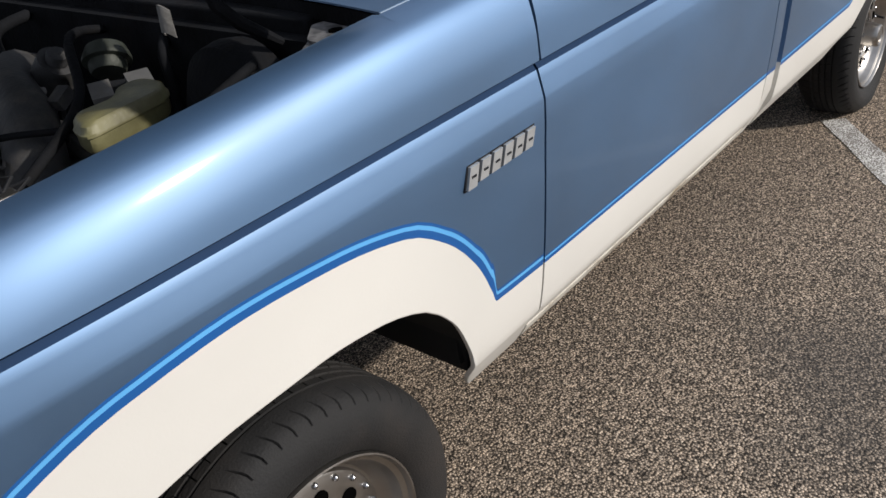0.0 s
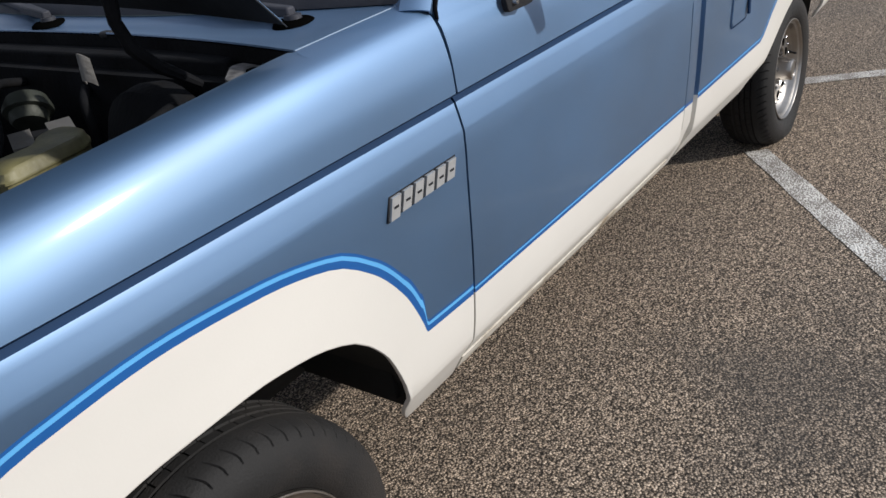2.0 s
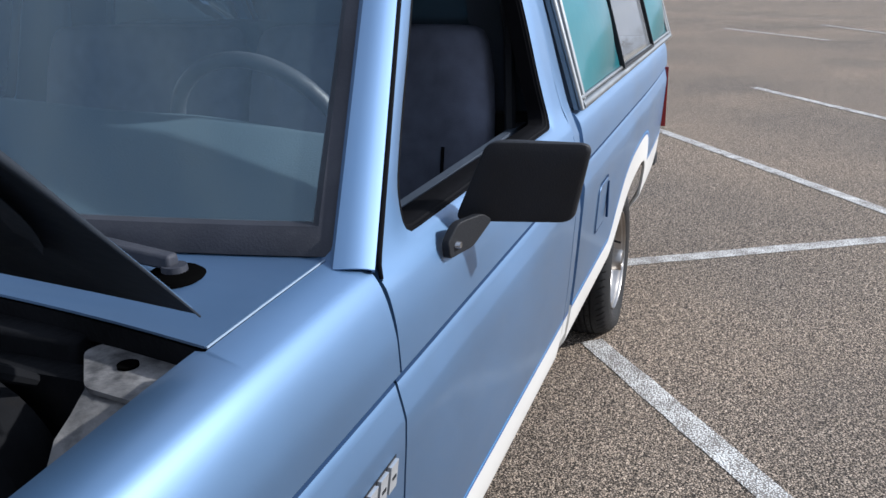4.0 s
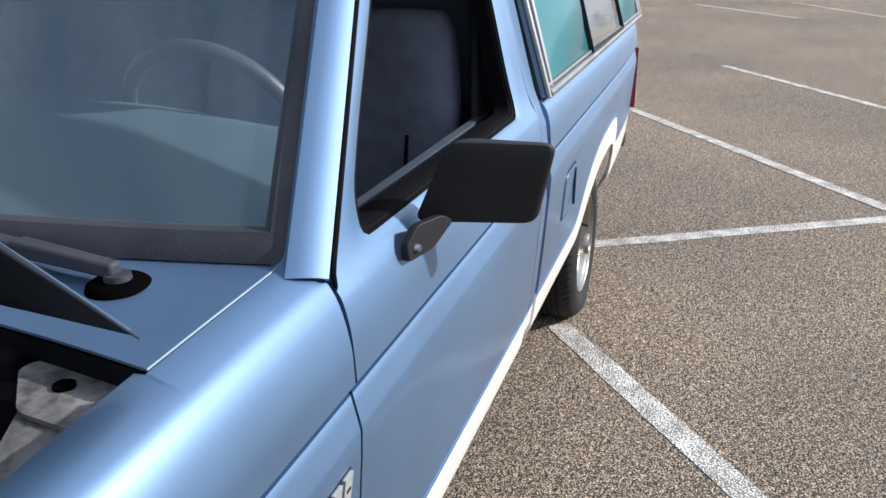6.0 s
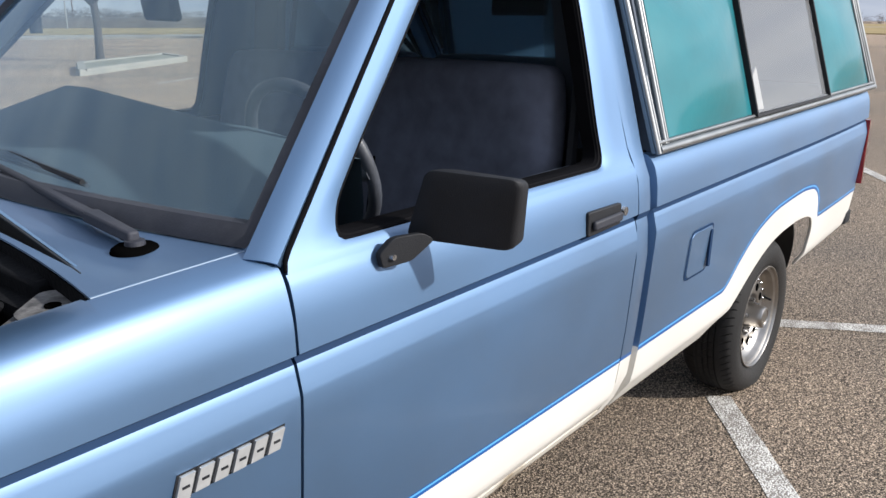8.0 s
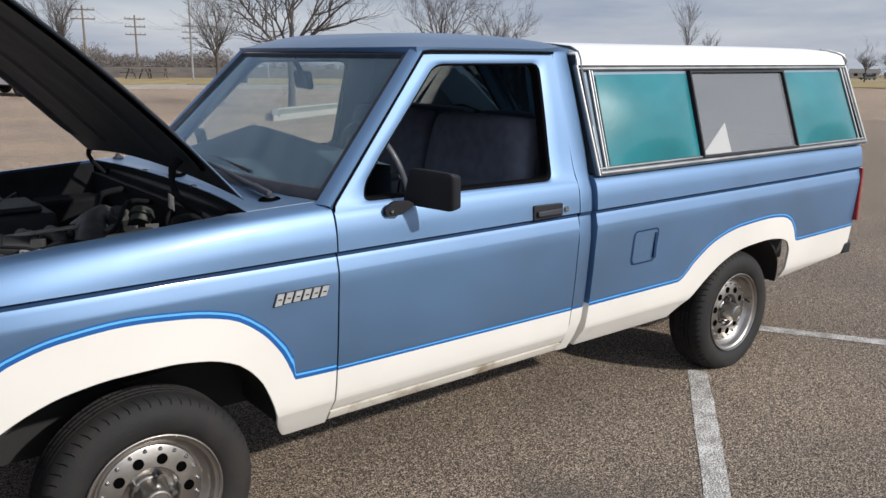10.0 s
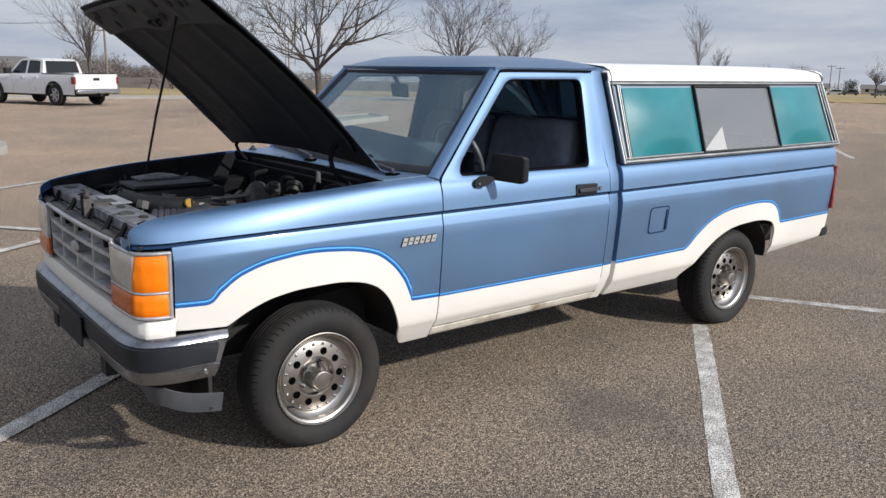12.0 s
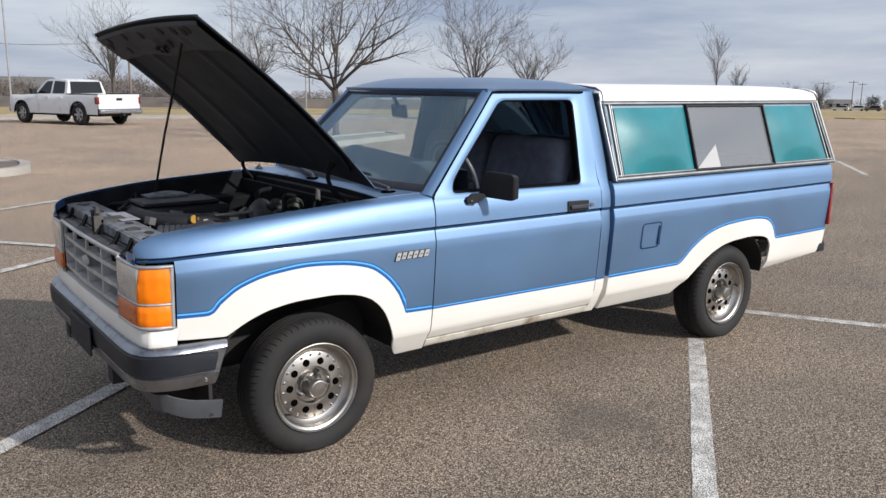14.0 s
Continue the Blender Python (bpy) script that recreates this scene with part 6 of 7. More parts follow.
out = [(4.03, -0.78), (4.05, -0.812), (4.12, -0.815), (4.18, -0.78), (4.19, -0.5), (4.19, 0.5), (4.18, 0.78), (4.12, 0.815), (4.05, 0.812), (4.03, 0.78), (4.10, 0.6), (4.10, -0.6)]
plate(bm, out, 0.45, 0.52, "z")
part("rear_bumper", bm, BLACK, truck, "black rear bumper", 30, 0, 0.012)

# ---- camper shell ----
shell = thing("camper_shell", "white-topped camper shell with teal side panels on the bed", "camper shell", (0, 0, 0))
def yc(z):
    return 0.833 - (z - 1.128) * 0.28
def xf(z):
    return 1.834 - 0.079 * (z - 1.1)
def xr(z):
    return 4.096 - (z - 1.10) * 0.27
ALU_TRIM = mat("bright_aluminium_trim", (0.32, 0.33, 0.335), 0.42, 1.0, 0, 0.12, 8, 0.03, 100, (0.2, 0.2, 0.195), (0.6, 0.85), 6)
PALE = mat("pale_blue_sheet", (0.17, 0.225, 0.28), 0.4, 0.3, 0.2, 0.08, 4)
for s in (-1, 1):
    # structural sheet behind the panels, with the window left open
    bm = bmesh.new()
    def sheet(x0, x1, z0, z1, d, mi=0):
        lean = lambda x, z: x - (0.079 if x < 2 else 0.10 if x > 3.9 else 0.0) * (z - 1.1)
        q = [(lean(x0, z0), s * (yc(z0) - d), z0), (lean(x1, z0), s * (yc(z0) - d), z0), (lean(x1, z1), s * (yc(z1) - d), z1), (lean(x0, z1), s * (yc(z1) - d), z1)]
        f = bm.faces.new([bm.verts.new(p) for p in (q if s < 0 else q[::-1])])
        f.material_index = mi
    sheet(1.834, 2.545, 1.10, 1.53, 0.006)
    sheet(3.335, 4.0, 1.10, 1.53, 0.006)
    sheet(2.545, 3.335, 1.10, 1.128, 0.006)
    sheet(2.545, 3.335, 1.496, 1.53, 0.006)
    side = part("side_wall", bm, PALE, shell, "pale blue-grey side sheet", 30, 0.012)
    for x0, x1, x2, x3 in ((1.910, 2.522, 2.511, 1.902), (3.374, 3.998, 3.910, 3.334)):
        bm = bmesh.new()
        def teal(i, j):
            u, v = i / 16, j / 10
            xa, xb = x0 + (x3 - x0) * v, x1 + (x2 - x1) * v
            z = 1.132 + 0.36 * v
            b = (1 - abs(2 * u - 1) ** 2.2) * (1 - abs(2 * v - 1) ** 2.2)
            return (xa + (xb - xa) * u, s * (yc(z) + 0.001 + 0.042 * b), z)
        grid(bm, teal, 16, 10, 0, s > 0)
        part("teal_panel", bm, TEAL, side, "glossy bulged teal panel", 60)
    # window
    win = new("camper_window")
    win.parent = shell
    tagged(win, "sliding camper window in a black frame")
    bm = bmesh.new()
    O = [(2.535, 1.124), (3.356, 1.121), (3.316, 1.503), (2.524, 1.505)]
    I = [(2.545, 1.132), (3.346, 1.129), (3.306, 1.495), (2.534, 1.497)]
    for k in range(4):
        a, b, c2, d2 = O[k], O[(k + 1) % 4], I[(k + 1) % 4], I[k]
        f0 = [bm.verts.new((p[0], s * (yc(p[1]) + 0.016), p[1])) for p in (a, b, c2, d2)]
        f1 = [bm.verts.new((p[0], s * (yc(p[1]) - 0.010), p[1])) for p in (a, b, c2, d2)]
        fs = [bm.faces.new(f0), bm.faces.new(f1[::-1])] + [bm.faces.new((f0[q], f1[q], f1[(q + 1) % 4], f0[(q + 1) % 4])) for q in range(4)]
        bmesh.ops.recalc_face_normals(bm, faces=fs)
    part("window_frame", bm, BLACK, win, "black window frame", 20)
    bm = bmesh.new()
    q = [(p[0], s * (yc(p[1]) + 0.001), p[1]) for p in I]
    bm.faces.new([bm.verts.new(p) for p in (q if s < 0 else q[::-1])])
    g = part("pane", bm, SCREEN, win, "grey pane with a pale veil for reflected sky", 0)
    g.visible_shadow = False
    # bright trims
    for a, b, r in (((1.836, 1.108), (4.094, 1.108), 0.012), ((1.836, 1.126), (4.086, 1.126), 0.006), ((1.803, 1.515), (3.986, 1.515), 0.009), ((1.801, 1.530), (3.982, 1.530), 0.007),
                    ((1.834, 1.10), (1.800, 1.53), 0.008), ((1.852, 1.11), (1.821, 1.52), 0.004), ((1.880, 1.12), (1.868, 1.51), 0.006), ((1.896, 1.12), (1.885, 1.51), 0.004),
                    ((4.090, 1.10), (3.978, 1.53), 0.011), ((4.060, 1.12), (3.955, 1.515), 0.006), ((4.016, 1.12), (3.925, 1.51), 0.007)):
        bm = bmesh.new()
        tube(bm, [(a[0], s * (yc(a[1]) + 0.002), a[1]), (b[0], s * (yc(b[1]) + 0.002), b[1])], r, 8)
        part("trim", bm, ALU_TRIM, shell, "bright aluminium trim strip", 60)
    bm = bmesh.new()
    tube(bm, [(3.978, s * (yc(1.53) + 0.004), 1.53), (3.974, s * 0.733, 1.552), (3.960, s * 0.722, 1.580), (3.930, s * 0.690, 1.599), (3.885, s * 0.66, 1.609)], [0.010, 0.009, 0.008, 0.006, 0.003], 8)
    part("trim", bm, ALU_TRIM, shell, "bright aluminium trim strip", 60)
# cap
bm = bmesh.new()
cap = [(-0.733, 1.530), (-0.731, 1.556), (-0.718, 1.584), (-0.675, 1.604), (-0.54, 1.617), (-0.31, 1.625), (0, 1.628), (0.31, 1.625), (0.54, 1.617), (0.675, 1.604), (0.718, 1.584), (0.731, 1.556), (0.733, 1.530)]
xsC = [1.797, 1.807, 1.832, 2.4, 3.0, 3.6, 3.84, 3.92, 3.962, 3.986]
drop = [0.03, 0.012, 0.0, 0.0, 0.0, 0.0, 0.002, 0.011, 0.030, 0.075]
rows = grid(bm, lambda i, j: (xsC[j], cap[i][0] * (1 - 0.10 * max(0, drop[j] - 0.02)), max(1.530 - 0.004 * (j > 8), cap[i][1] - drop[j] * (1 if abs(cap[i][0]) < 0.69 else 0.3))), 12, 9, 0, True)
part("cap_roof", bm, CAP_WHITE, shell, "white rounded shell roof", 60, 0.01)
bm = bmesh.new()
bm.faces.new([bm.verts.new((xf(z) + 0.012, y, z)) for y, z in [(-yc(1.1), 1.1)] + cap + [(yc(1.1), 1.1)]])
part("front_wall", bm, CABIN, shell, "", 0, 0.01)
bm = bmesh.new()
bm.faces.new([bm.verts.new((xr(z) - 0.02, y, z)) for y, z in [(-yc(1.1), 1.1), (-yc(1.53), 1.53), (yc(1.53), 1.53), (yc(1.1), 1.1)]])
part("rear_door", bm, PALE, shell, "", 0, 0.01)
bm = bmesh.new()
box(bm, 1.83, 4.08, -0.80, 0.80, 1.098, 1.104)
part("base_rail", bm, SHOE, shell, "", 0)

bm = bmesh.new()
bm.faces.new([bm.verts.new(p) for p in ((2.68, -0.735, 1.106), (2.93, -0.735, 1.106), (2.90, -0.70, 1.255))])
tagged(part("paper_sheet", bm, CAP_WHITE, None, "", 0, 0.003), "folded white sheet leaning inside the camper window", "paper")

# ---- cabin ----
bm = bmesh.new()
def dash_f(i, j):
    u = -1 + 2 * i / 20
    pr = [(0.60, 1.085), (0.74, 1.140), (0.97, 1.208), (1.030, 1.198), (1.035, 1.10), (0.93, 0.92), (0.92, 0.70)]
    hump = 0.008 * math.exp(-((u + 0.5) / 0.22) ** 2) if 2 <= j <= 4 else 0
    return (pr[j][0] - 0.07 * (1 - u * u) * (j < 2) + 0.085 * u * (2 <= j <= 4), u * (0.72, 0.70, 0.66, 0.66, 0.66, 0.66, 0.66)[j], pr[j][1] + hump + (0.010 + 0.018 * u) * (2 <= j <= 3))
grid(bm, dash_f, 20, 6)
part("dashboard", bm, mat("blue_grey_dash", (0.050, 0.083, 0.110), 0.7, 0, 0, 0.12, 6, 0.2, 300), truck, "blue-grey padded dashboard", 50)
bm = bmesh.new()
C0, ax1, ax2 = Vector((1.048, -0.405, 1.140)), Vector((0, 1, 0)), Vector((-0.362, 0, 0.932)).normalized()
tube(bm, [C0 + (ax1 * math.cos(6.2831853 * k / 40) + ax2 * math.sin(6.2831853 * k / 40)) * 0.180 for k in range(40)], 0.0145, 10, 0, True)
tube(bm, [C0 + ax1 * 0.18, C0 + ax1 * 0.05 + Vector((-0.03, 0, -0.03)), C0 - ax1 * 0.05 + Vector((-0.03, 0, -0.03)), C0 - ax1 * 0.18], 0.018, 8)
rod(bm, C0 + Vector((-0.05, 0, -0.05)), Vector((0.86, -0.37, 0.98)), 0.03, 0.04, 12)
part("steering_wheel", bm, mat("worn_grey_plastic", (0.045, 0.05, 0.062), 0.45, 0, 0.1, 0.15, 12, 0.1, 200), truck, "dark grey steering wheel", 50)
seatb = new("bench_seat")
seatb.parent = truck
tagged(seatb, "dark cloth bench seat")
for y0, y1 in ((-0.67, -0.012), (0.012, 0.67)):
    yc0, hy = (y0 + y1) / 2, (y1 - y0) / 2
    loop = rounded([(-1, -1), (1, -1), (1, 1), (-1, 1)], 0.62, 7)
    zs = [(0.76, 0.90), (0.80, 1.0), (0.90, 1.0), (1.00, 1.0), (1.045, 1.0), (1.052, 0.975), (1.060, 1.0), (1.12, 1.0), (1.20, 0.995), (1.25, 0.975), (1.285, 0.93), (1.305, 0.85), (1.316, 0.70), (1.320, 0.40), (1.321, 0.0)]
    bm = bmesh.new()
    def sb(i, j):
        z, k = zs[j]
        a, b = loop[i]
        # the sides sweep in towards the top, and the face is dished between its bolsters
        dish = 0.020 * max(0.0, 1 - (b / 0.72) ** 4) * (z < 1.25) * (a < 0)
        return (1.560 + 0.20 * (z - 0.78) + a * 0.070 * k + dish, yc0 + b * hy * (1 - 0.10 * max(0.0, (z - 1.05) / 0.27) ** 2) * (1 - 0.55 * (1 - k) ** 1.5), z)
    grid(bm, sb, len(loop), len(zs) - 1, 0, False, True)
    bmesh.ops.remove_doubles(bm, verts=bm.verts, dist=1e-4)
    bmesh.ops.recalc_face_normals(bm, faces=bm.faces)
    back = part("seat_back", bm, SEAT, seatb, "dark navy seat back", 60)
    for b0 in (-0.70, 0.70):
        bm = bmesh.new()
        tube(bm, [(1.560 + 0.20 * (z - 0.78) - 0.071, yc0 + b0 * hy, z) for z in np.linspace(0.80, 1.05, 8)], 0.0045, 6)
        part("piping", bm, SEAL, back, "dark stitched seam", 60)
    bm = bmesh.new()
    cush = rounded([(-1, -1), (1, -1), (1, 1), (-1, 1)], 0.35, 5)
    cz = [(0.60, 0.96), (0.66, 1.0), (0.74, 1.0), (0.78, 0.98), (0.80, 0.92), (0.808, 0.75), (0.806, 0.4), (0.804, 0.0)]
    grid(bm, lambda i, j: (1.28 + cush[i][0] * 0.27 * cz[j][1], yc0 + cush[i][1] * hy * cz[j][1], cz[j][0]), len(cush), len(cz) - 1, 0, False, True)
    bmesh.ops.remove_doubles(bm, verts=bm.verts, dist=1e-4)
    bmesh.ops.recalc_face_normals(bm, faces=bm.faces)
    part("seat_cushion", bm, SEAT, seatb, "", 60)
bm = bmesh.new()
tube(bm, [(1.70, -0.66, 1.50), (1.66, -0.70, 1.30), (1.60, -0.72, 1.05), (1.52, -0.72, 0.8)], 0.014, 6)
part("seat_belt", bm, BLACK, truck, "black seat belt")
bm = bmesh.new()
box(bm, -0.012, 0.012, -0.112, 0.112, -0.037, 0.037, Matrix.Translation((1.025, 0.085, 1.462)) @ Matrix.Rotation(radians(-14), 4, "Z") @ Matrix.Rotation(radians(-8), 4, "Y"))
rear_mirror = part("rear_view_mirror", bm, BLACK, truck, "black rear-view mirror", 30, 0, 0.010)
bm = bmesh.new()
rod(bm, (1.02, 0.085, 1.485), (0.985, 0.085, 1.545), 0.012, seg=8)
part("mirror_stem", bm, BLACK, rear_mirror)
bm = bmesh.new()
grid(bm, lambda i, j: (1.02 + 0.76 * j / 4, -0.60 + 1.2 * i / 6, 1.555 + 0.02 * (1 - (i / 3 - 1) ** 2)), 6, 4)
part("headliner", bm, CABIN, truck, "grey headliner", 50)
for s in (-1, 1):
    bm = bmesh.new()
    grid(bm, lambda i, j: (0.64 + 1.05 * i / 8, s * (0.775 - 0.01 * j), 0.45 + 0.64 * j / 4), 8, 4, 0, s > 0)
    part("door_card", bm, CABIN, door_left if s < 0 else truck, "dark blue-grey inner door trim", 50, 0.02)
bm = bmesh.new()
box(bm, 1.735, 1.79, -0.74, 0.74, 0.44, 1.10)
part("cab_lower_back", bm, SHOE, truck)


# ---- surroundings ----
GRASS = mat("dormant_tan_grass", (0.30, 0.23, 0.125), 0.95, 0, 0, 0.3, 0.8, 0.6, 12, (0.19, 0.17, 0.08), (0.45, 0.7), 0.25, 0.1)
CONCRETE = mat("pale_concrete", (0.27, 0.25, 0.225), 0.85, 0, 0, 0.12, 2.0, 0.3, 60, (0.30, 0.27, 0.23), (0.5, 0.8), 1.2)
BARK = mat("grey_brown_bark", (0.066, 0.056, 0.050), 0.9, 0, 0, 0.3, 8, 0.6, 40)
BRUSH = mat("bare_brown_brush", (0.115, 0.098, 0.090), 0.95, 0, 0, 0.35, 0.4, 0, 10, (0.09, 0.078, 0.072), (0.45, 0.65), 0.2)
EVERGREEN = mat("dark_evergreen", (0.022, 0.030, 0.020), 0.9, 0, 0, 0.4, 1.0)
WOODPOLE = mat("weathered_pole", (0.14, 0.11, 0.09), 0.85, 0, 0, 0.25, 4, 0.3, 30)
METALPOLE = mat("grey_metal_pole", (0.30, 0.30, 0.30), 0.5, 0.5, 0, 0.15, 3)
WHITE_PAINT = mat("white_car_paint", (0.53, 0.53, 0.54), 0.28, 0, 0.6, 0.02, 2)
SILVER_PAINT = mat("dark_grey_car_paint", (0.07, 0.072, 0.078), 0.3, 0.5, 0.6, 0.05, 2)
TINT = mat("dark_car_glass", (0.010, 0.012, 0.014), 0.08, 0, 0.05, 0.1, 2, spec=0.3)
ROOFING = mat("grey_shingle_roof", (0.12, 0.115, 0.11), 0.9, 0, 0, 0.2, 2, 0.3, 10)
SIDING = mat("pale_siding", (0.42, 0.40, 0.37), 0.8, 0, 0, 0.1, 1)
BERM = mat("dark_rail_ballast", (0.085, 0.070, 0.058), 0.95, 0, 0, 0.3, 0.6, 0.5, 8)
CX, CY = -1.0, -3.5


def ring_sheet(name, r0, r1, a0, a1, material, lift, label, category, n=60, m=6, rag=0.0, kind="structure", hump=0.0):
    bm = bmesh.new()
    rnd = random.Random(7)
    jit = [rnd.uniform(-rag, rag) for _ in range(n + 1)]
    def f(i, j):
        a = radians(a0 + (a1 - a0) * i / n)
        r = r0 + (r1 - r0) * j / m + jit[i] * (1 if j in (0, m) else 0)
        x, y = CX + r * math.cos(a), CY + r * math.sin(a)
        return (x, y, ground_z(x, y) + lift + hump * math.sin(math.pi * j / m))
    grid(bm, f, n, m, 0, True)
    # the edges run down into the ground
    for row in (0, m):
        grid(bm, lambda i, j: Vector(f(i, row)) - Vector((0, 0, 0.35 * j)), n, 1, 0, row == 0)
    return tagged(part(name, bm, material, None, "", 60), label, category, kind=kind)


ring_sheet("sidewalk", 43.0, 46.5, 40, 118, CONCRETE, 0.10, "pale concrete sidewalk beyond the lot", "sidewalk")
ring_sheet("grass_verge", 46.5, 75.0, 40, 118, GRASS, 0.12, "dormant tan grass verge behind the sidewalk", "grass", rag=0.8)
ring_sheet("rail_berm", 75.0, 82.0, 36, 118, BERM, 0.1, "low dark ballast bank behind the grass", "embankment", rag=0.5, hump=0.9)
ring_sheet("field", 82.0, 230.0, 30, 120, GRASS, 0.05, "dry tan field", "field", m=10)
ring_sheet("grass_strip", 66.0, 200.0, -30, 40, GRASS, 0.06, "dormant tan grass strip past the lot", "grass", rag=0.8)
ring_sheet("far_road", 200.0, 212.0, -30, 40, CONCRETE, 0.08, "pale road behind the grass strip", "road")
ring_sheet("far_lawn", 212.0, 400.0, -30, 30, GRASS, 0.05, "dry tan lawns", "lawn", m=8)


def kerb_island(outline, material, label):
    """A raised kerb round a bed."""
    isl = thing("kerb_island", label, "kerb island")
    n = len(outline)
    c = sum((Vector(p) for p in outline), Vector((0, 0))) / n
    bm = bmesh.new()
    def at(i, d, z):
        p, a, b = Vector(outline[i]), Vector(outline[i - 1]), Vector(outline[(i + 1) % n])
        t = (b - a).normalized()
        nn = Vector((-t.y, t.x))
        if nn.dot(c - p) < 0:
            nn = -nn
        q = p + nn * d
        return (q.x, q.y, ground_z(p.x, p.y) + z)
    prof = [(0, -0.02), (0.01, 0.11), (0.03, 0.14), (0.19, 0.14), (0.20, 0.10)]
    grid(bm, lambda i, j: at(i, *prof[j]), n, 4, 0, False, True)
    bmesh.ops.recalc_face_normals(bm, faces=bm.faces)
    part("kerb", bm, CONCRETE, isl, "pale concrete kerb", 40)
    bm = bmesh.new()
    bm.faces.new([bm.verts.new(at(i, 0.19, 0.11)) for i in range(n)])
    bmesh.ops.triangulate(bm, faces=bm.faces)
    part("bed", bm, material, isl, "", 0)
    return isl


def smooth_outline(pts, r):
    return rounded(pts, r, 6)


kerb_island(smooth_outline([(-9, 11.75), (1.1, 11.95), (1.45, 14.2), (-9, 14.5)], 0.9), BERM, "concrete kerbed island with a dark bed")
kerb_island(smooth_outline([(8.4, 15.1), (12.8, 17.6), (13.3, 19.6), (9.7, 17.7)], 0.35), mat("pale_gravel_bed", (0.26, 0.25, 0.21), 0.95, 0, 0, 0.25, 3, 0.6, 30, (0.18, 0.165, 0.13), (0.45, 0.7), 1.5, 0.1), "pale concrete kerbed island with a gravel bed")


def bare_tree(x, y, height, spread, fork, seed, label, limbs=7, r0=0.10, twigs=5, slim=1.0):
    rnd = random.Random(seed)
    z0 = ground_z(x, y)
    tree = thing("bare_tree", label, "tree", (x, y, z0))
    bm = bmesh.new()
    tube(bm, [(0, 0, -0.1), (0.01, 0.01, 0.2), (0.02, -0.01, fork * 0.6), (0, 0.02, fork)], [r0 * 1.35, r0 * 1.05, r0 * 0.95, r0 * 0.9], 10)
    cb = bmesh.new()

    def branch(p, d, length, r, level):
        n = 5 if level < 2 else 4
        pts, rad, q, dd = [p], [r], p.copy(), d.copy()
        spots = []
        for k in range(n):
            dd = (dd + Vector((rnd.uniform(-1, 1), rnd.uniform(-1, 1), rnd.uniform(-0.6, 1.0))) * (0.16 if level == 0 else 0.24)).normalized()
            q = q + dd * length / n
            pts.append(q.copy())
            rad.append(max(0.0035, r * (1 - 0.82 * (k + 1) / n)))
            spots.append((q.copy(), dd.copy(), rad[-1]))
        tube(cb if level else bm, pts, rad, 6 if level == 0 else 4 if level < 3 else 3)
        if level < 3:
            for k, (s, sd, sr) in enumerate(spots):
                for _ in range(2 if level < 2 else (2 if k > 0 else 1)):
                    if rnd.random() < (0.85 if level == 0 else 0.62):
                        side = Vector((rnd.uniform(-1, 1), rnd.uniform(-1, 1), rnd.uniform(-0.3, 0.8)))
                        side = (side - sd * side.dot(sd)).normalized()
                        nd = (sd * rnd.uniform(0.6, 1.0) + side * rnd.uniform(0.5, 0.9) * (0.30 + 0.70 * min(1.0, slim))).normalized()
                        branch(s, nd, length * rnd.uniform(0.38, 0.62), max(0.004, sr * 0.75), level + 1)
    for k in range(limbs):
        a = 6.2831853 * (k + rnd.uniform(-0.25, 0.25)) / limbs
        up = rnd.uniform(0.55, 1.3) if k else 3.0
        d = Vector((math.cos(a) * slim, math.sin(a) * slim, up)).normalized()
        ln = min((height - fork) / max(0.25, d.z), spread / max(0.12, math.hypot(d.x, d.y))) * rnd.uniform(0.62, 0.85)
        branch(Vector((0, 0, fork * rnd.uniform(0.86, 1.0))), d, ln, r0 * rnd.uniform(0.42, 0.6), 0)
    part("trunk", bm, BARK, tree, "grey-brown trunk with main limbs", 60)
    part("crown", cb, BARK, tree, "leafless twigs", 60)
    return tree


bare_tree(11.25, 19.4, 6.3, 3.7, 1.55, 3, "leafless spreading tree in a grassy island", 6, 0.105)
bare_tree(24.5, 29.0, 5.6, 2.4, 1.6, 11, "leafless young tree beyond the lot", 7, 0.09, slim=0.7)
bare_tree(32.0, 33.0, 4.4, 2.2, 1.5, 5, "leafless young tree beyond the lot", 7, 0.08, slim=0.7)
bare_tree(46.5, 30.5, 4.9, 0.55, 1.9, 8, "slim leafless tree beyond the lot", 3, 0.05, slim=0.10)
bare_tree(48.2, 30.0, 3.2, 0.5, 1.4, 9, "slim leafless tree beyond the lot", 3, 0.04, slim=0.15)
bare_tree(58.0, 32.0, 2.2, 1.2, 0.9, 12, "low leafless tree beyond the lot", 6, 0.08)
bare_tree(23.1, 52.3, 7.2, 2.5, 1.9, 21, "leafless young tree on the grass verge", 7, 0.12, slim=0.6)
bare_tree(13.0, 52.0, 6.6, 2.2, 2.0, 22, "leafless tree on the grass verge", 6, 0.11, slim=0.5)
for k, (a, r, h, w) in enumerate(((24.9, 180, 7.1, 2.2), (23.5, 182, 5.9, 2.0), (22.3, 178, 7.0, 1.8), (18.6, 190, 9.0, 3.0), (17.9, 185, 10.0, 3.2), (29.4, 190, 5.4, 3.0))):
    bare_tree(CX + r * math.cos(radians(a)), CY + r * math.sin(radians(a)), h, w, h * 0.36, 40 + k, "leafless street tree on the far grass strip", 9, 0.15, slim=0.8)


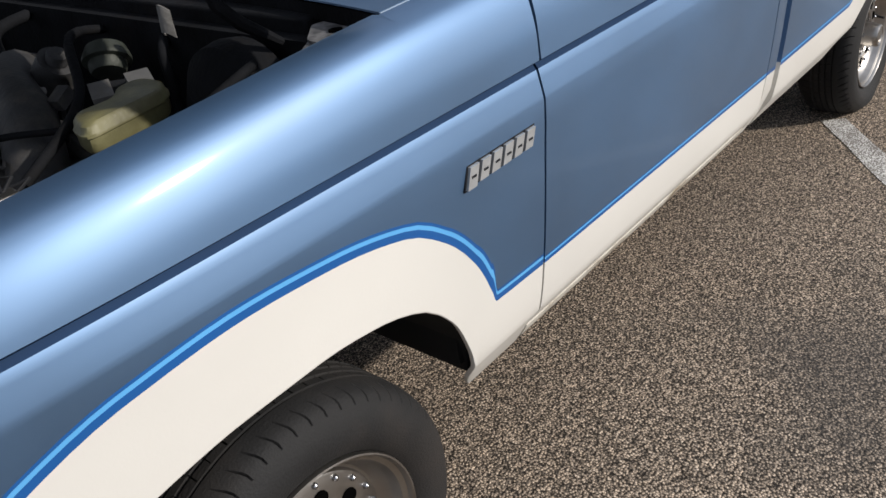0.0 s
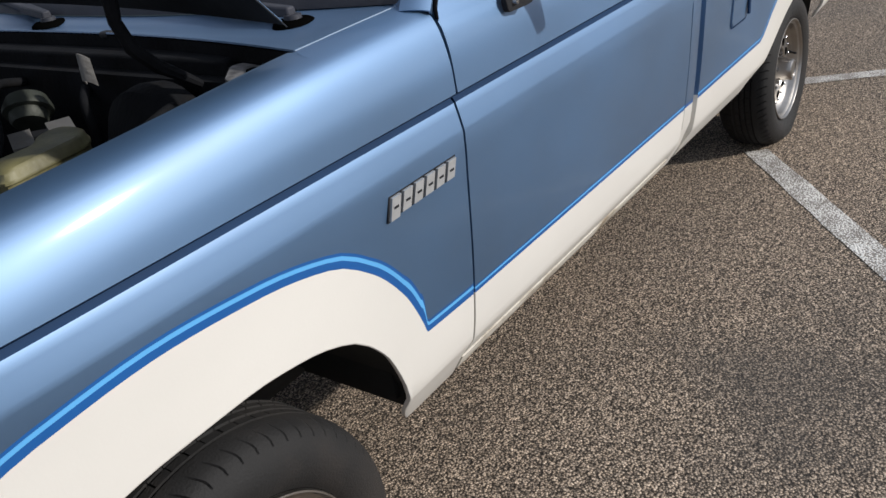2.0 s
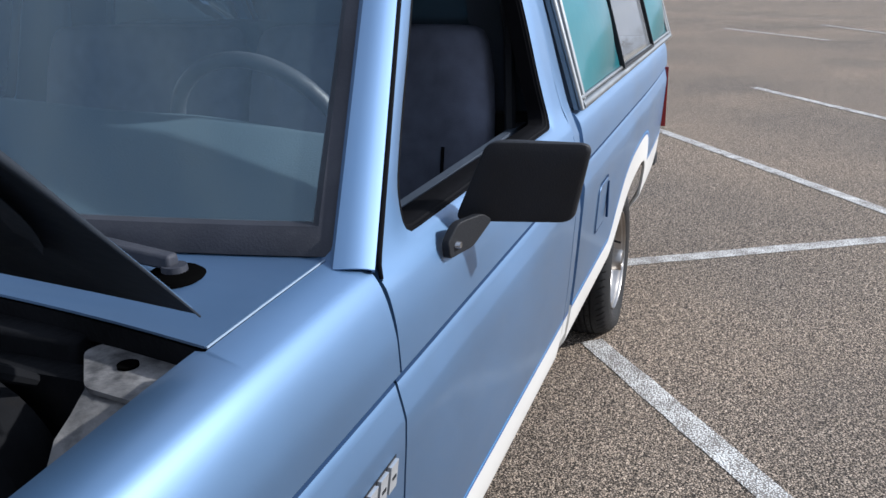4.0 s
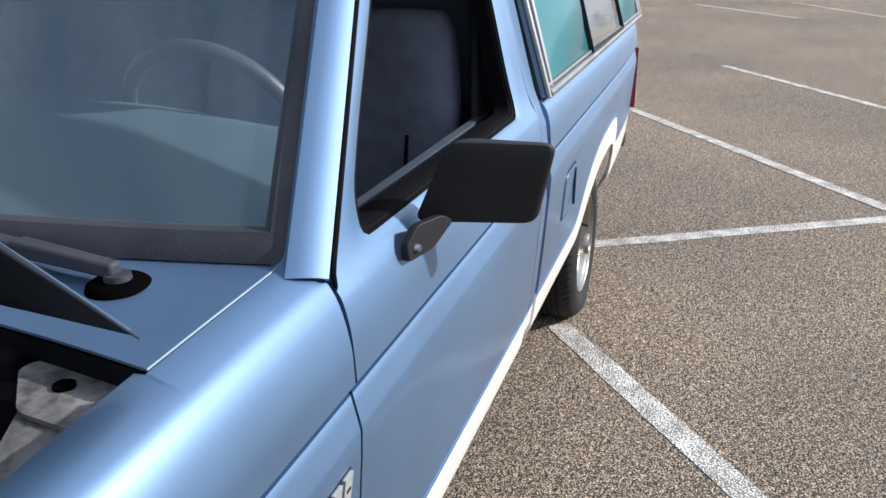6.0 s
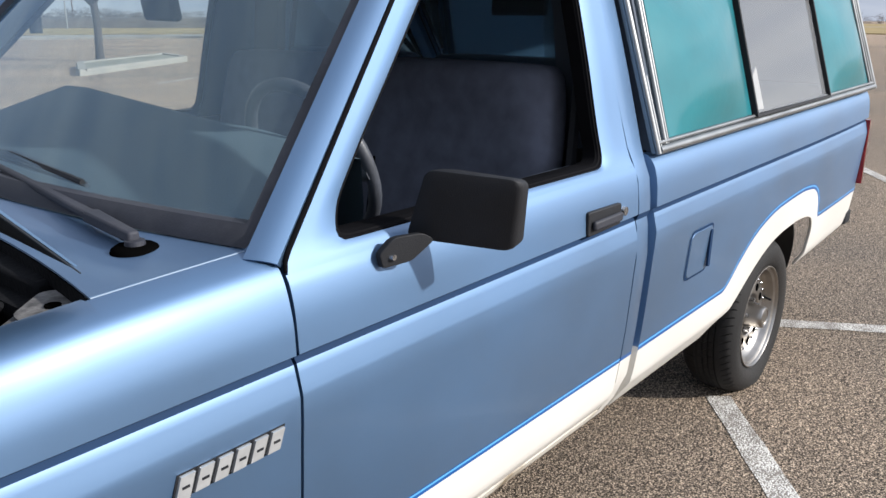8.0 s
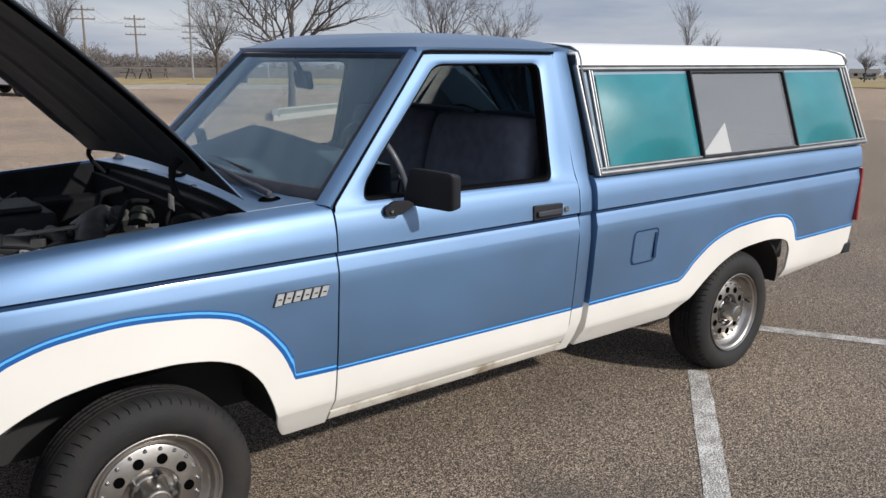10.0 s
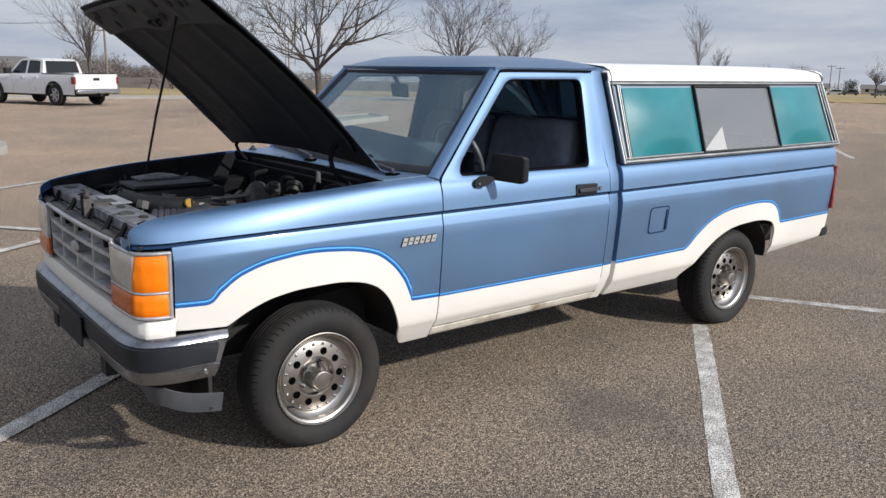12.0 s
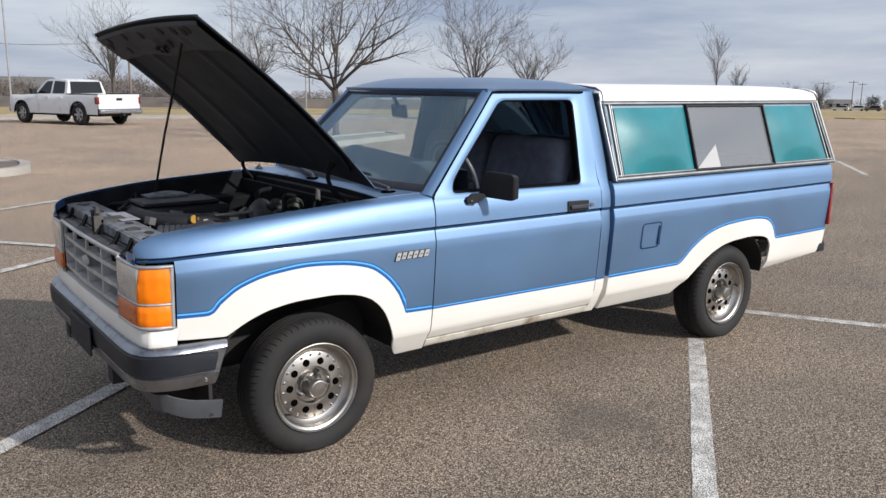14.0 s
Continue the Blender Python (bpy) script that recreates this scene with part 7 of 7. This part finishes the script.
def brush_mass(name, a0, a1, r0, r1, count, size, material, label, seed, leafy=0.5):
    """Far woods: many rounded crowns of short thin twigs, with an uneven top and gaps."""
    rnd = random.Random(seed)
    verts, faces = [], []
    per = 90
    for _ in range(count // per):
        a, r = radians(rnd.uniform(a0, a1)), rnd.uniform(r0, r1)
        x0, y0 = CX + r * math.cos(a), CY + r * math.sin(a)
        top = size * (0.62 + 0.40 * noise.noise(Vector((a * 14, seed, 0))) + 0.2 * noise.noise(Vector((a * 60, seed, 3)))) * rnd.uniform(0.6, 1.0)
        wide = top * rnd.uniform(0.32, 0.5)
        z0 = ground_z(x0, y0)
        for _ in range(per):
            q = Vector((rnd.gauss(0, 0.45), rnd.gauss(0, 0.45), rnd.uniform(-1, 1)))
            if q.length > 1:
                q.normalize()
            x, y, z = x0 + q.x * wide, y0 + q.y * wide, z0 + top * (0.52 + 0.48 * q.z)
            s = rnd.uniform(0.25, 0.7) * leafy * size / 7
            d = Vector((q.x + rnd.uniform(-0.6, 0.6), q.y + rnd.uniform(-0.6, 0.6), rnd.uniform(0.1, 1.1))).normalized() * s * 2.0
            w = Vector((rnd.uniform(-1, 1), rnd.uniform(-1, 1), rnd.uniform(-1, 1))).normalized() * s * 0.22
            b = len(verts)
            verts += [(x - w.x, y - w.y, z - w.z), (x + w.x, y + w.y, z + w.z), (x + d.x, y + d.y, z + d.z)]
            faces.append((b, b + 1, b + 2))
    me = bpy.data.meshes.new(name)
    me.from_pydata(verts, [], faces)
    me.materials.append(material)
    return tagged(new(name, me), label, "woods", kind="stuff")


brush_mass("far_woods", 66, 86, 108, 130, 46000, 5.8, BRUSH, "bare brown woods behind the field", 1)
brush_mass("far_woods", 86, 108, 95, 118, 30000, 4.0, BRUSH, "bare brown woods behind the field", 2)
brush_mass("far_woods", 58, 67, 150, 170, 14000, 5.0, BRUSH, "bare brown woods behind the field", 3)
brush_mass("far_woods", 10, 58, 335, 360, 40000, 6.5, BRUSH, "bare brown woods on the horizon, unseen parts included", 4)
# unseen woods, made tall so the camper pane reflects them instead of sky
brush_mass("far_woods", -30, 10, 335, 360, 20000, 13.0, BRUSH, "bare brown woods on the horizon, unseen parts included", 5)
brush_mass("evergreen_clump", 28.6, 29.6, 285, 290, 1400, 5.0, EVERGREEN, "dark evergreen clump by the far houses", 6, 0.8)
brush_mass("evergreen_clump", 26.0, 26.5, 280, 284, 1400, 5.5, EVERGREEN, "dark evergreen clump by the far houses", 7, 0.8)
brush_mass("evergreen_clump", 22.0, 22.6, 270, 274, 1400, 4.5, EVERGREEN, "dark evergreen clump by the far houses", 8, 0.8)


def far(a, r, up=0.0):
    x, y = CX + r * math.cos(radians(a)), CY + r * math.sin(radians(a))
    return Vector((x, y, ground_z(x, y) + up))


def utility_pole(a, r, h, arms=2):
    p = far(a, r)
    pole = thing("utility_pole", "brown wooden utility pole with crossarms", "utility pole", p, "utility poles")
    bm = bmesh.new()
    rod(bm, (0, 0, -0.3), (0, 0, h), 0.16, 0.10, 8)
    part("post", bm, WOODPOLE, pole)
    side = Vector((-math.sin(radians(a)), math.cos(radians(a)), 0))
    for k in range(arms):
        bm = bmesh.new()
        z = h - 0.5 - 1.0 * k
        rod(bm, Vector((0, 0, z)) - side * 1.3, Vector((0, 0, z)) + side * 1.3, 0.07, seg=6)
        for t in (-1.2, -0.6, 0.6, 1.2):
            rod(bm, Vector((0, 0, z + 0.05)) + side * t, Vector((0, 0, z + 0.25)) + side * t, 0.05, 0.03, 6)
        part("crossarm", bm, WOODPOLE, pole)
    return p + Vector((0, 0, h - 0.3))


tops = [utility_pole(a, r, h, n) for a, r, h, n in ((71.6, 120, 8.0, 3), (68.3, 150, 8.6, 3), (63.0, 165, 8.6, 3), (74.6, 105, 8.0, 2), (90.0, 95, 8.0, 2))]
for a, b in zip(sorted(tops, key=lambda p: p.x / p.y), sorted(tops, key=lambda p: p.x / p.y)[1:]):
    bm = bmesh.new()
    for k in (-1.1, 0.0, 1.1):
        pts = [a.lerp(b, t / 12) + Vector((k, 0, -1.2 * math.sin(math.pi * t / 12))) for t in range(13)]
        tube(bm, pts, 0.011, 3)
    tagged(part("power_line", bm, BLACK, None), "thin dark power lines between poles", "power line", kind="stuff")
for a, r, h in ((27.5, 285, 9.0), (27.0, 290, 8.5), (29.2, 280, 8.5), (19.0, 285, 8.0)):
    utility_pole(a, r, h, 1)


def light_pole(a, r, h, rad=0.06):
    pole = thing("light_pole", "slim grey metal light pole", "light pole", far(a, r))
    bm = bmesh.new()
    rod(bm, (0, 0, 0), (0, 0, h), rad, rad * 0.7, 8)
    part("post", bm, METALPOLE, pole)
    bm = bmesh.new()
    box(bm, -0.35, 0.35, -0.12, 0.12, h, h + 0.12)
    part("lamp_head", bm, METALPOLE, pole)


light_pole(68.2, 60, 11, 0.07)
light_pole(63.4, 70, 9, 0.06)
light_pole(81.8, 53, 9, 0.055)


def house(a, r, w, d, h, roof, turn, label):
    ob = thing("house", label, "house", far(a, r))
    ob.rotation_euler = (0, 0, radians(turn))
    bm = bmesh.new()
    box(bm, -w / 2, w / 2, -d / 2, d / 2, -0.3, h)
    part("wall", bm, SIDING, ob)
    bm = bmesh.new()
    plate(bm, [(-d / 2 - 0.5, h - 0.1), (d / 2 + 0.5, h - 0.1), (0, h + roof)], -w / 2 - 0.4, w / 2 + 0.4, "x")
    part("roof", bm, ROOFING, ob, "grey shingle roof")
    for k in range(3):
        bm = bmesh.new()
        x = -w * 0.32 + w * 0.32 * k
        box(bm, x - 0.6, x + 0.6, -d / 2 - 0.05, d / 2 + 0.05, 0.9, 2.1)
        part("window", bm, TINT, ob)
    bm = bmesh.new()
    box(bm, w * 0.16 - 0.45, w * 0.16 + 0.45, -d / 2 - 0.06, -d / 2, 0.0, 2.0)
    part("door", bm, CAP_WHITE, ob)


for a, r, w, d, h, ro, tu in ((24.9, 330, 9, 7, 2.0, 1.4, 118), (23.2, 340, 6, 6, 1.9, 1.4, 40), (21.1, 330, 6, 6, 2.1, 1.8, 32), (19.7, 335, 7, 6, 2.0, 1.4, 112), (81.4, 135, 12, 8, 2.4, 1.5, 20), (28.2, 335, 8, 7, 2.2, 1.4, 115)):
    house(a, r, w, d, h, ro, tu, "pale single-storey house with a grey roof")


def pickup(name, place, turn, paint, label, length=5.85, width=2.03, height=1.93, detail=True):
    """A crew-cab pickup: x forward."""
    ob = thing(name, label, "pickup truck", place)
    ob.rotation_euler = (0, 0, radians(turn))
    wb, hw = 3.70, width / 2
    xfw, xrw = 1.86, 1.86 - wb
    nose, tail = xfw + 0.95, xrw - 1.20
    def cut(x):
        for c in (xfw, xrw):
            if abs(x - c) < 0.50:
                return 0.42 + math.sqrt(0.50 ** 2 - (x - c) ** 2)
        return 0.44
    bm = bmesh.new()
    xs = sorted(set(list(np.round(np.linspace(tail, nose, 60), 3)) + [round(c + 0.5 * math.cos(t), 3) for c in (xfw, xrw) for t in np.linspace(0.02, 3.12, 18)]))
    def top(x):
        return 1.16 if x > 0.95 else 1.22 if x < -1.05 else 1.20
    for s in (-1, 1):
        grid(bm, lambda i, j: (xs[i], s * (hw - (0.0, 0.0, 0.01, 0.04, 0.10)[j] - 0.10 * max(0, (xs[i] - nose + 0.35) / 0.35) ** 2), [cut(xs[i]), max(cut(xs[i]) + 0.01, 0.72), max(cut(xs[i]) + 0.02, 0.98), top(xs[i]) - 0.06, top(xs[i])][j]), len(xs) - 1, 4, 0, s > 0)
    grid(bm, lambda i, j: (0.95 + (nose - 0.05 - 0.95) * i / 8, -hw + 0.1 + (width - 0.2) * j / 8, 1.16 + 0.05 * (1 - (j / 4 - 1) ** 2) - 0.06 * (i / 8) ** 2), 8, 8)
    box(bm, nose - 0.12, nose - 0.02, -hw + 0.1, hw - 0.1, 0.55, 1.14)
    box(bm, tail, tail + 0.06, -hw + 0.05, hw - 0.05, 0.66, 1.22)
    box(bm, tail + 0.05, -1.05, -hw + 0.12, hw - 0.12, 0.78, 0.84)
    part("body", bm, paint, ob, "", 35)
    bm = bmesh.new()
    cab = [(-1.08, 1.18), (-0.98, 1.70), (-0.80, 1.775), (-0.2, 1.80), (0.22, 1.795), (0.46, 1.74), (1.10, 1.18)]
    grid(bm, lambda i, j: (cab[j][0], (-1 + 2 * i / 10) * (hw - 0.10 - 0.30 * (cab[j][1] - 1.18)), cab[j][1] + 0.03 * (1 - (i / 5 - 1) ** 2) * (1.3 < cab[j][1])), 10, 6, 0, True)
    for s in (-1, 1):
        f = bm.faces.new([bm.verts.new((p[0], s * (hw - 0.10 - 0.30 * (p[1] - 1.18)), p[1])) for p in (cab if s < 0 else cab[::-1])])
    part("cab", bm, paint, ob, "", 35)
    for s in (-1, 1):
        for w in (rounded([(-0.90, 1.24), (-0.83, 1.70), (-0.14, 1.735), (-0.12, 1.23)], 0.05, 3), rounded([(0.0, 1.23), (-0.02, 1.735), (0.36, 1.71), (0.90, 1.22)], 0.05, 3)):
            bm = bmesh.new()
            bm.faces.new([bm.verts.new((p[0], s * (hw - 0.10 - 0.30 * (p[1] - 1.18) + 0.008), p[1])) for p in (w if s > 0 else w[::-1])])
            part("window", bm, TINT, ob, "dark tinted side window", 0, 0.004)
        bm = bmesh.new()
        box(bm, 0.72, 0.92, s * (hw - 0.02), s * (hw + 0.22), 1.20, 1.42)
        part("side_mirror", bm, BLACK, ob, "", 30, 0, 0.02)
        bm = bmesh.new()
        box(bm, tail - 0.012, tail + 0.16, s * (hw - 0.10), s * (hw + 0.008), 0.84, 1.12)
        part("tail_lamp", bm, mat("dark_red_lens", (0.13, 0.006, 0.008), 0.3, 0, 0.2, 0.2, 12), ob, "dark red tail lamp", 30, 0, 0.02)
        bm = bmesh.new()
        box(bm, nose - 0.25, nose - 0.005, s * (hw - 0.45), s * (hw - 0.08), 0.82, 1.05)
        part("headlamp", bm, LENS, ob, "clear headlamp", 30, 0, 0.03)
        for hx in (0.10, -0.75):
            bm = bmesh.new()
            box(bm, hx - 0.10, hx + 0.10, s * (hw - 0.02), s * (hw + 0.02), 1.06, 1.10)
            part("door_handle", bm, paint, ob, "", 30)
        for x in (xfw, xrw):
            bm = bmesh.new()
            tube(bm, [(x + 0.51 * math.cos(math.pi * k / 14), s * (hw + 0.004), 0.42 + 0.51 * math.sin(math.pi * k / 14)) for k in range(15)], 0.028, 6)
            part("wheel_arch_trim", bm, BLACK, ob, "black wheel arch trim", 60)
            whl = new("wheel")
            whl.parent, whl.location = ob, (x, s * (hw - 0.12), 0.42)
            whl.rotation_euler = (0, 0, 0 if s < 0 else math.pi)
            bm = bmesh.new()
            lathe(bm, [(0.26, -0.12), (0.33, -0.14), (0.39, -0.12), (0.42, -0.08), (0.42, 0.08), (0.39, 0.12), (0.26, 0.12)], 28)
            part("tyre", bm, RUBBER, whl, "", 40)
            bm = bmesh.new()
            lathe(bm, [(0.26, -0.12), (0.24, -0.13), (0.23, -0.06), (0.0, -0.05)], 24)
            for k in range(6):
                box(bm, 0.03, 0.24, -0.12, -0.07, -0.028, 0.028, Matrix.Rotation(6.2832 * k / 6, 4, "Y"))
            part("rim", bm, CHROME, whl, "bright six-spoke rim", 30)
    bm = bmesh.new()
    box(bm, tail + 0.02, -1.06, -hw + 0.06, -hw + 0.13, 1.222, 1.245)
    box(bm, tail + 0.02, -1.06, hw - 0.13, hw - 0.06, 1.222, 1.245)
    box(bm, tail + 0.01, tail + 0.055, -hw + 0.13, hw - 0.13, 1.222, 1.240)
    part("bed_rail_cap", bm, BLACK, ob, "black cap along the bed rails", 30)
    bm = bmesh.new()
    bm.faces.new([bm.verts.new((-1.05 + 0.10 * (z - 1.28) / 0.5 - 0.035, y, z)) for y, z in ((-0.74, 1.25), (0.74, 1.25), (0.68, 1.71), (-0.68, 1.71))])
    part("rear_window", bm, TINT, ob, "dark rear window", 0, 0.004)
    bm = bmesh.new()
    bm.faces.new([bm.verts.new(p) for p in ((0.985, -0.80, 1.26), (0.985, 0.80, 1.26), (0.50, 0.66, 1.74), (0.50, -0.66, 1.74))])
    part("windscreen", bm, TINT, ob, "dark windscreen", 0, 0.004)
    bm = bmesh.new()
    box(bm, tail - 0.16, tail + 0.02, -hw + 0.04, hw - 0.04, 0.48, 0.64)
    part("rear_bumper", bm, CHROME, ob, "chrome rear bumper", 30, 0, 0.03)
    bm = bmesh.new()
    box(bm, tail - 0.26, tail - 0.10, -0.06, 0.06, 0.40, 0.50)
    part("tow_hitch", bm, BLACK, ob)
    bm = bmesh.new()
    box(bm, tail - 0.008, tail + 0.004, -0.14, 0.14, 0.98, 1.08)
    part("tailgate_badge", bm, BLACK, ob, "", 20)
    bm = bmesh.new()
    box(bm, nose - 0.04, nose + 0.06, -hw + 0.06, hw - 0.06, 0.45, 0.66)
    part("front_bumper", bm, CHROME, ob, "chrome front bumper", 30, 0, 0.04)
    bm = bmesh.new()
    box(bm, nose - 0.03, nose + 0.01, -0.62, 0.62, 0.68, 1.08)
    part("grille", bm, BLACK, ob, "dark grille", 30, 0, 0.02)
    bm = bmesh.new()
    box(bm, tail + 0.3, nose - 0.3, -hw + 0.24, hw - 0.24, 0.36, 0.98)
    part("underside", bm, SHOE, ob)
    return ob


pickup("parked_pickup", Vector((6.35, 33.1, ground_z(6.3, 33))), 113, WHITE_PAINT, "white crew-cab pickup parked across the lot")
pickup("parked_pickup", Vector((70.6, 20.8, ground_z(70.6, 20.8))), 222, SILVER_PAINT, "dark grey pickup parked at the far side of the lot")


def far_car(a, r, turn, paint):
    ob = thing("parked_car", "pale car parked far beyond the lot", "car", far(a, r), "far parked cars")
    ob.rotation_euler = (0, 0, radians(turn))
    bm = bmesh.new()
    plate(bm, rounded([(-2.2, 0.35), (2.2, 0.35), (2.25, 0.75), (1.2, 0.9), (-2.1, 0.95)], 0.15, 3), -0.88, 0.88, "y")
    part("body", bm, paint, ob, "", 40)
    bm = bmesh.new()
    plate(bm, rounded([(-1.9, 0.93), (1.1, 0.90), (0.4, 1.45), (-1.5, 1.47)], 0.12, 3), -0.75, 0.75, "y")
    part("windows", bm, TINT, ob, "", 40)
    bm = bmesh.new()
    plate(bm, rounded([(-1.5, 1.44), (0.4, 1.43), (0.3, 1.52), (-1.4, 1.53)], 0.03, 3), -0.72, 0.72, "y")
    part("roof", bm, paint, ob, "", 40)
    for x in (-1.4, 1.4):
        for s in (-1, 1):
            bm = bmesh.new()
            lathe(bm, [(0.0, -0.1), (0.30, -0.1), (0.32, 0.1), (0.0, 0.1)], 16)
            w = part("wheel", bm, RUBBER, ob, "", 40)
            w.location = (x, s * 0.78, 0.32)


for k, (a, r) in enumerate(((28.1, 255), (27.2, 258), (26.3, 252), (64.6, 185), (65.4, 190), (66.4, 182), (67.3, 188), (62.5, 195), (24.7, 250))):
    far_car(a, r, a + 80 + 7 * k, (WHITE_PAINT, WHITE_PAINT, SILVER_PAINT)[k % 3])


def picnic_table(a, r, turn):
    ob = thing("picnic_table", "brown picnic table on the grass verge", "picnic table", far(a, r, 0.1), "picnic tables")
    ob.rotation_euler = (0, 0, radians(turn))
    for name, y0, y1, z in (("tabletop", -0.38, 0.38, 0.74), ("bench", -0.80, -0.52, 0.44), ("bench", 0.52, 0.80, 0.44)):
        bm = bmesh.new()
        box(bm, -0.95, 0.95, y0, y1, z, z + 0.05)
        part(name, bm, WOODPOLE, ob)
    for x in (-0.6, 0.6):
        for s in (-1, 1):
            bm = bmesh.new()
            rod(bm, (x, s * 0.15, 0.74), (x, s * 0.62, 0.0), 0.05, seg=6)
            part("leg", bm, WOODPOLE, ob)


picnic_table(71.6, 66, 20)
picnic_table(70.4, 69, -30)
bin_ob = thing("trash_bin", "black trash bin on the verge by the sidewalk", "trash bin", far(65.1, 50, 0.1))
bm = bmesh.new()
rod(bm, (0, 0, 0), (0, 0, 0.9), 0.30, 0.33, 16)
part("body", bm, BLACK, bin_ob)
bm = bmesh.new()
rod(bm, (0, 0, 0.9), (0, 0, 1.05), 0.35, 0.22, 16)
part("lid", bm, BLACK, bin_ob)
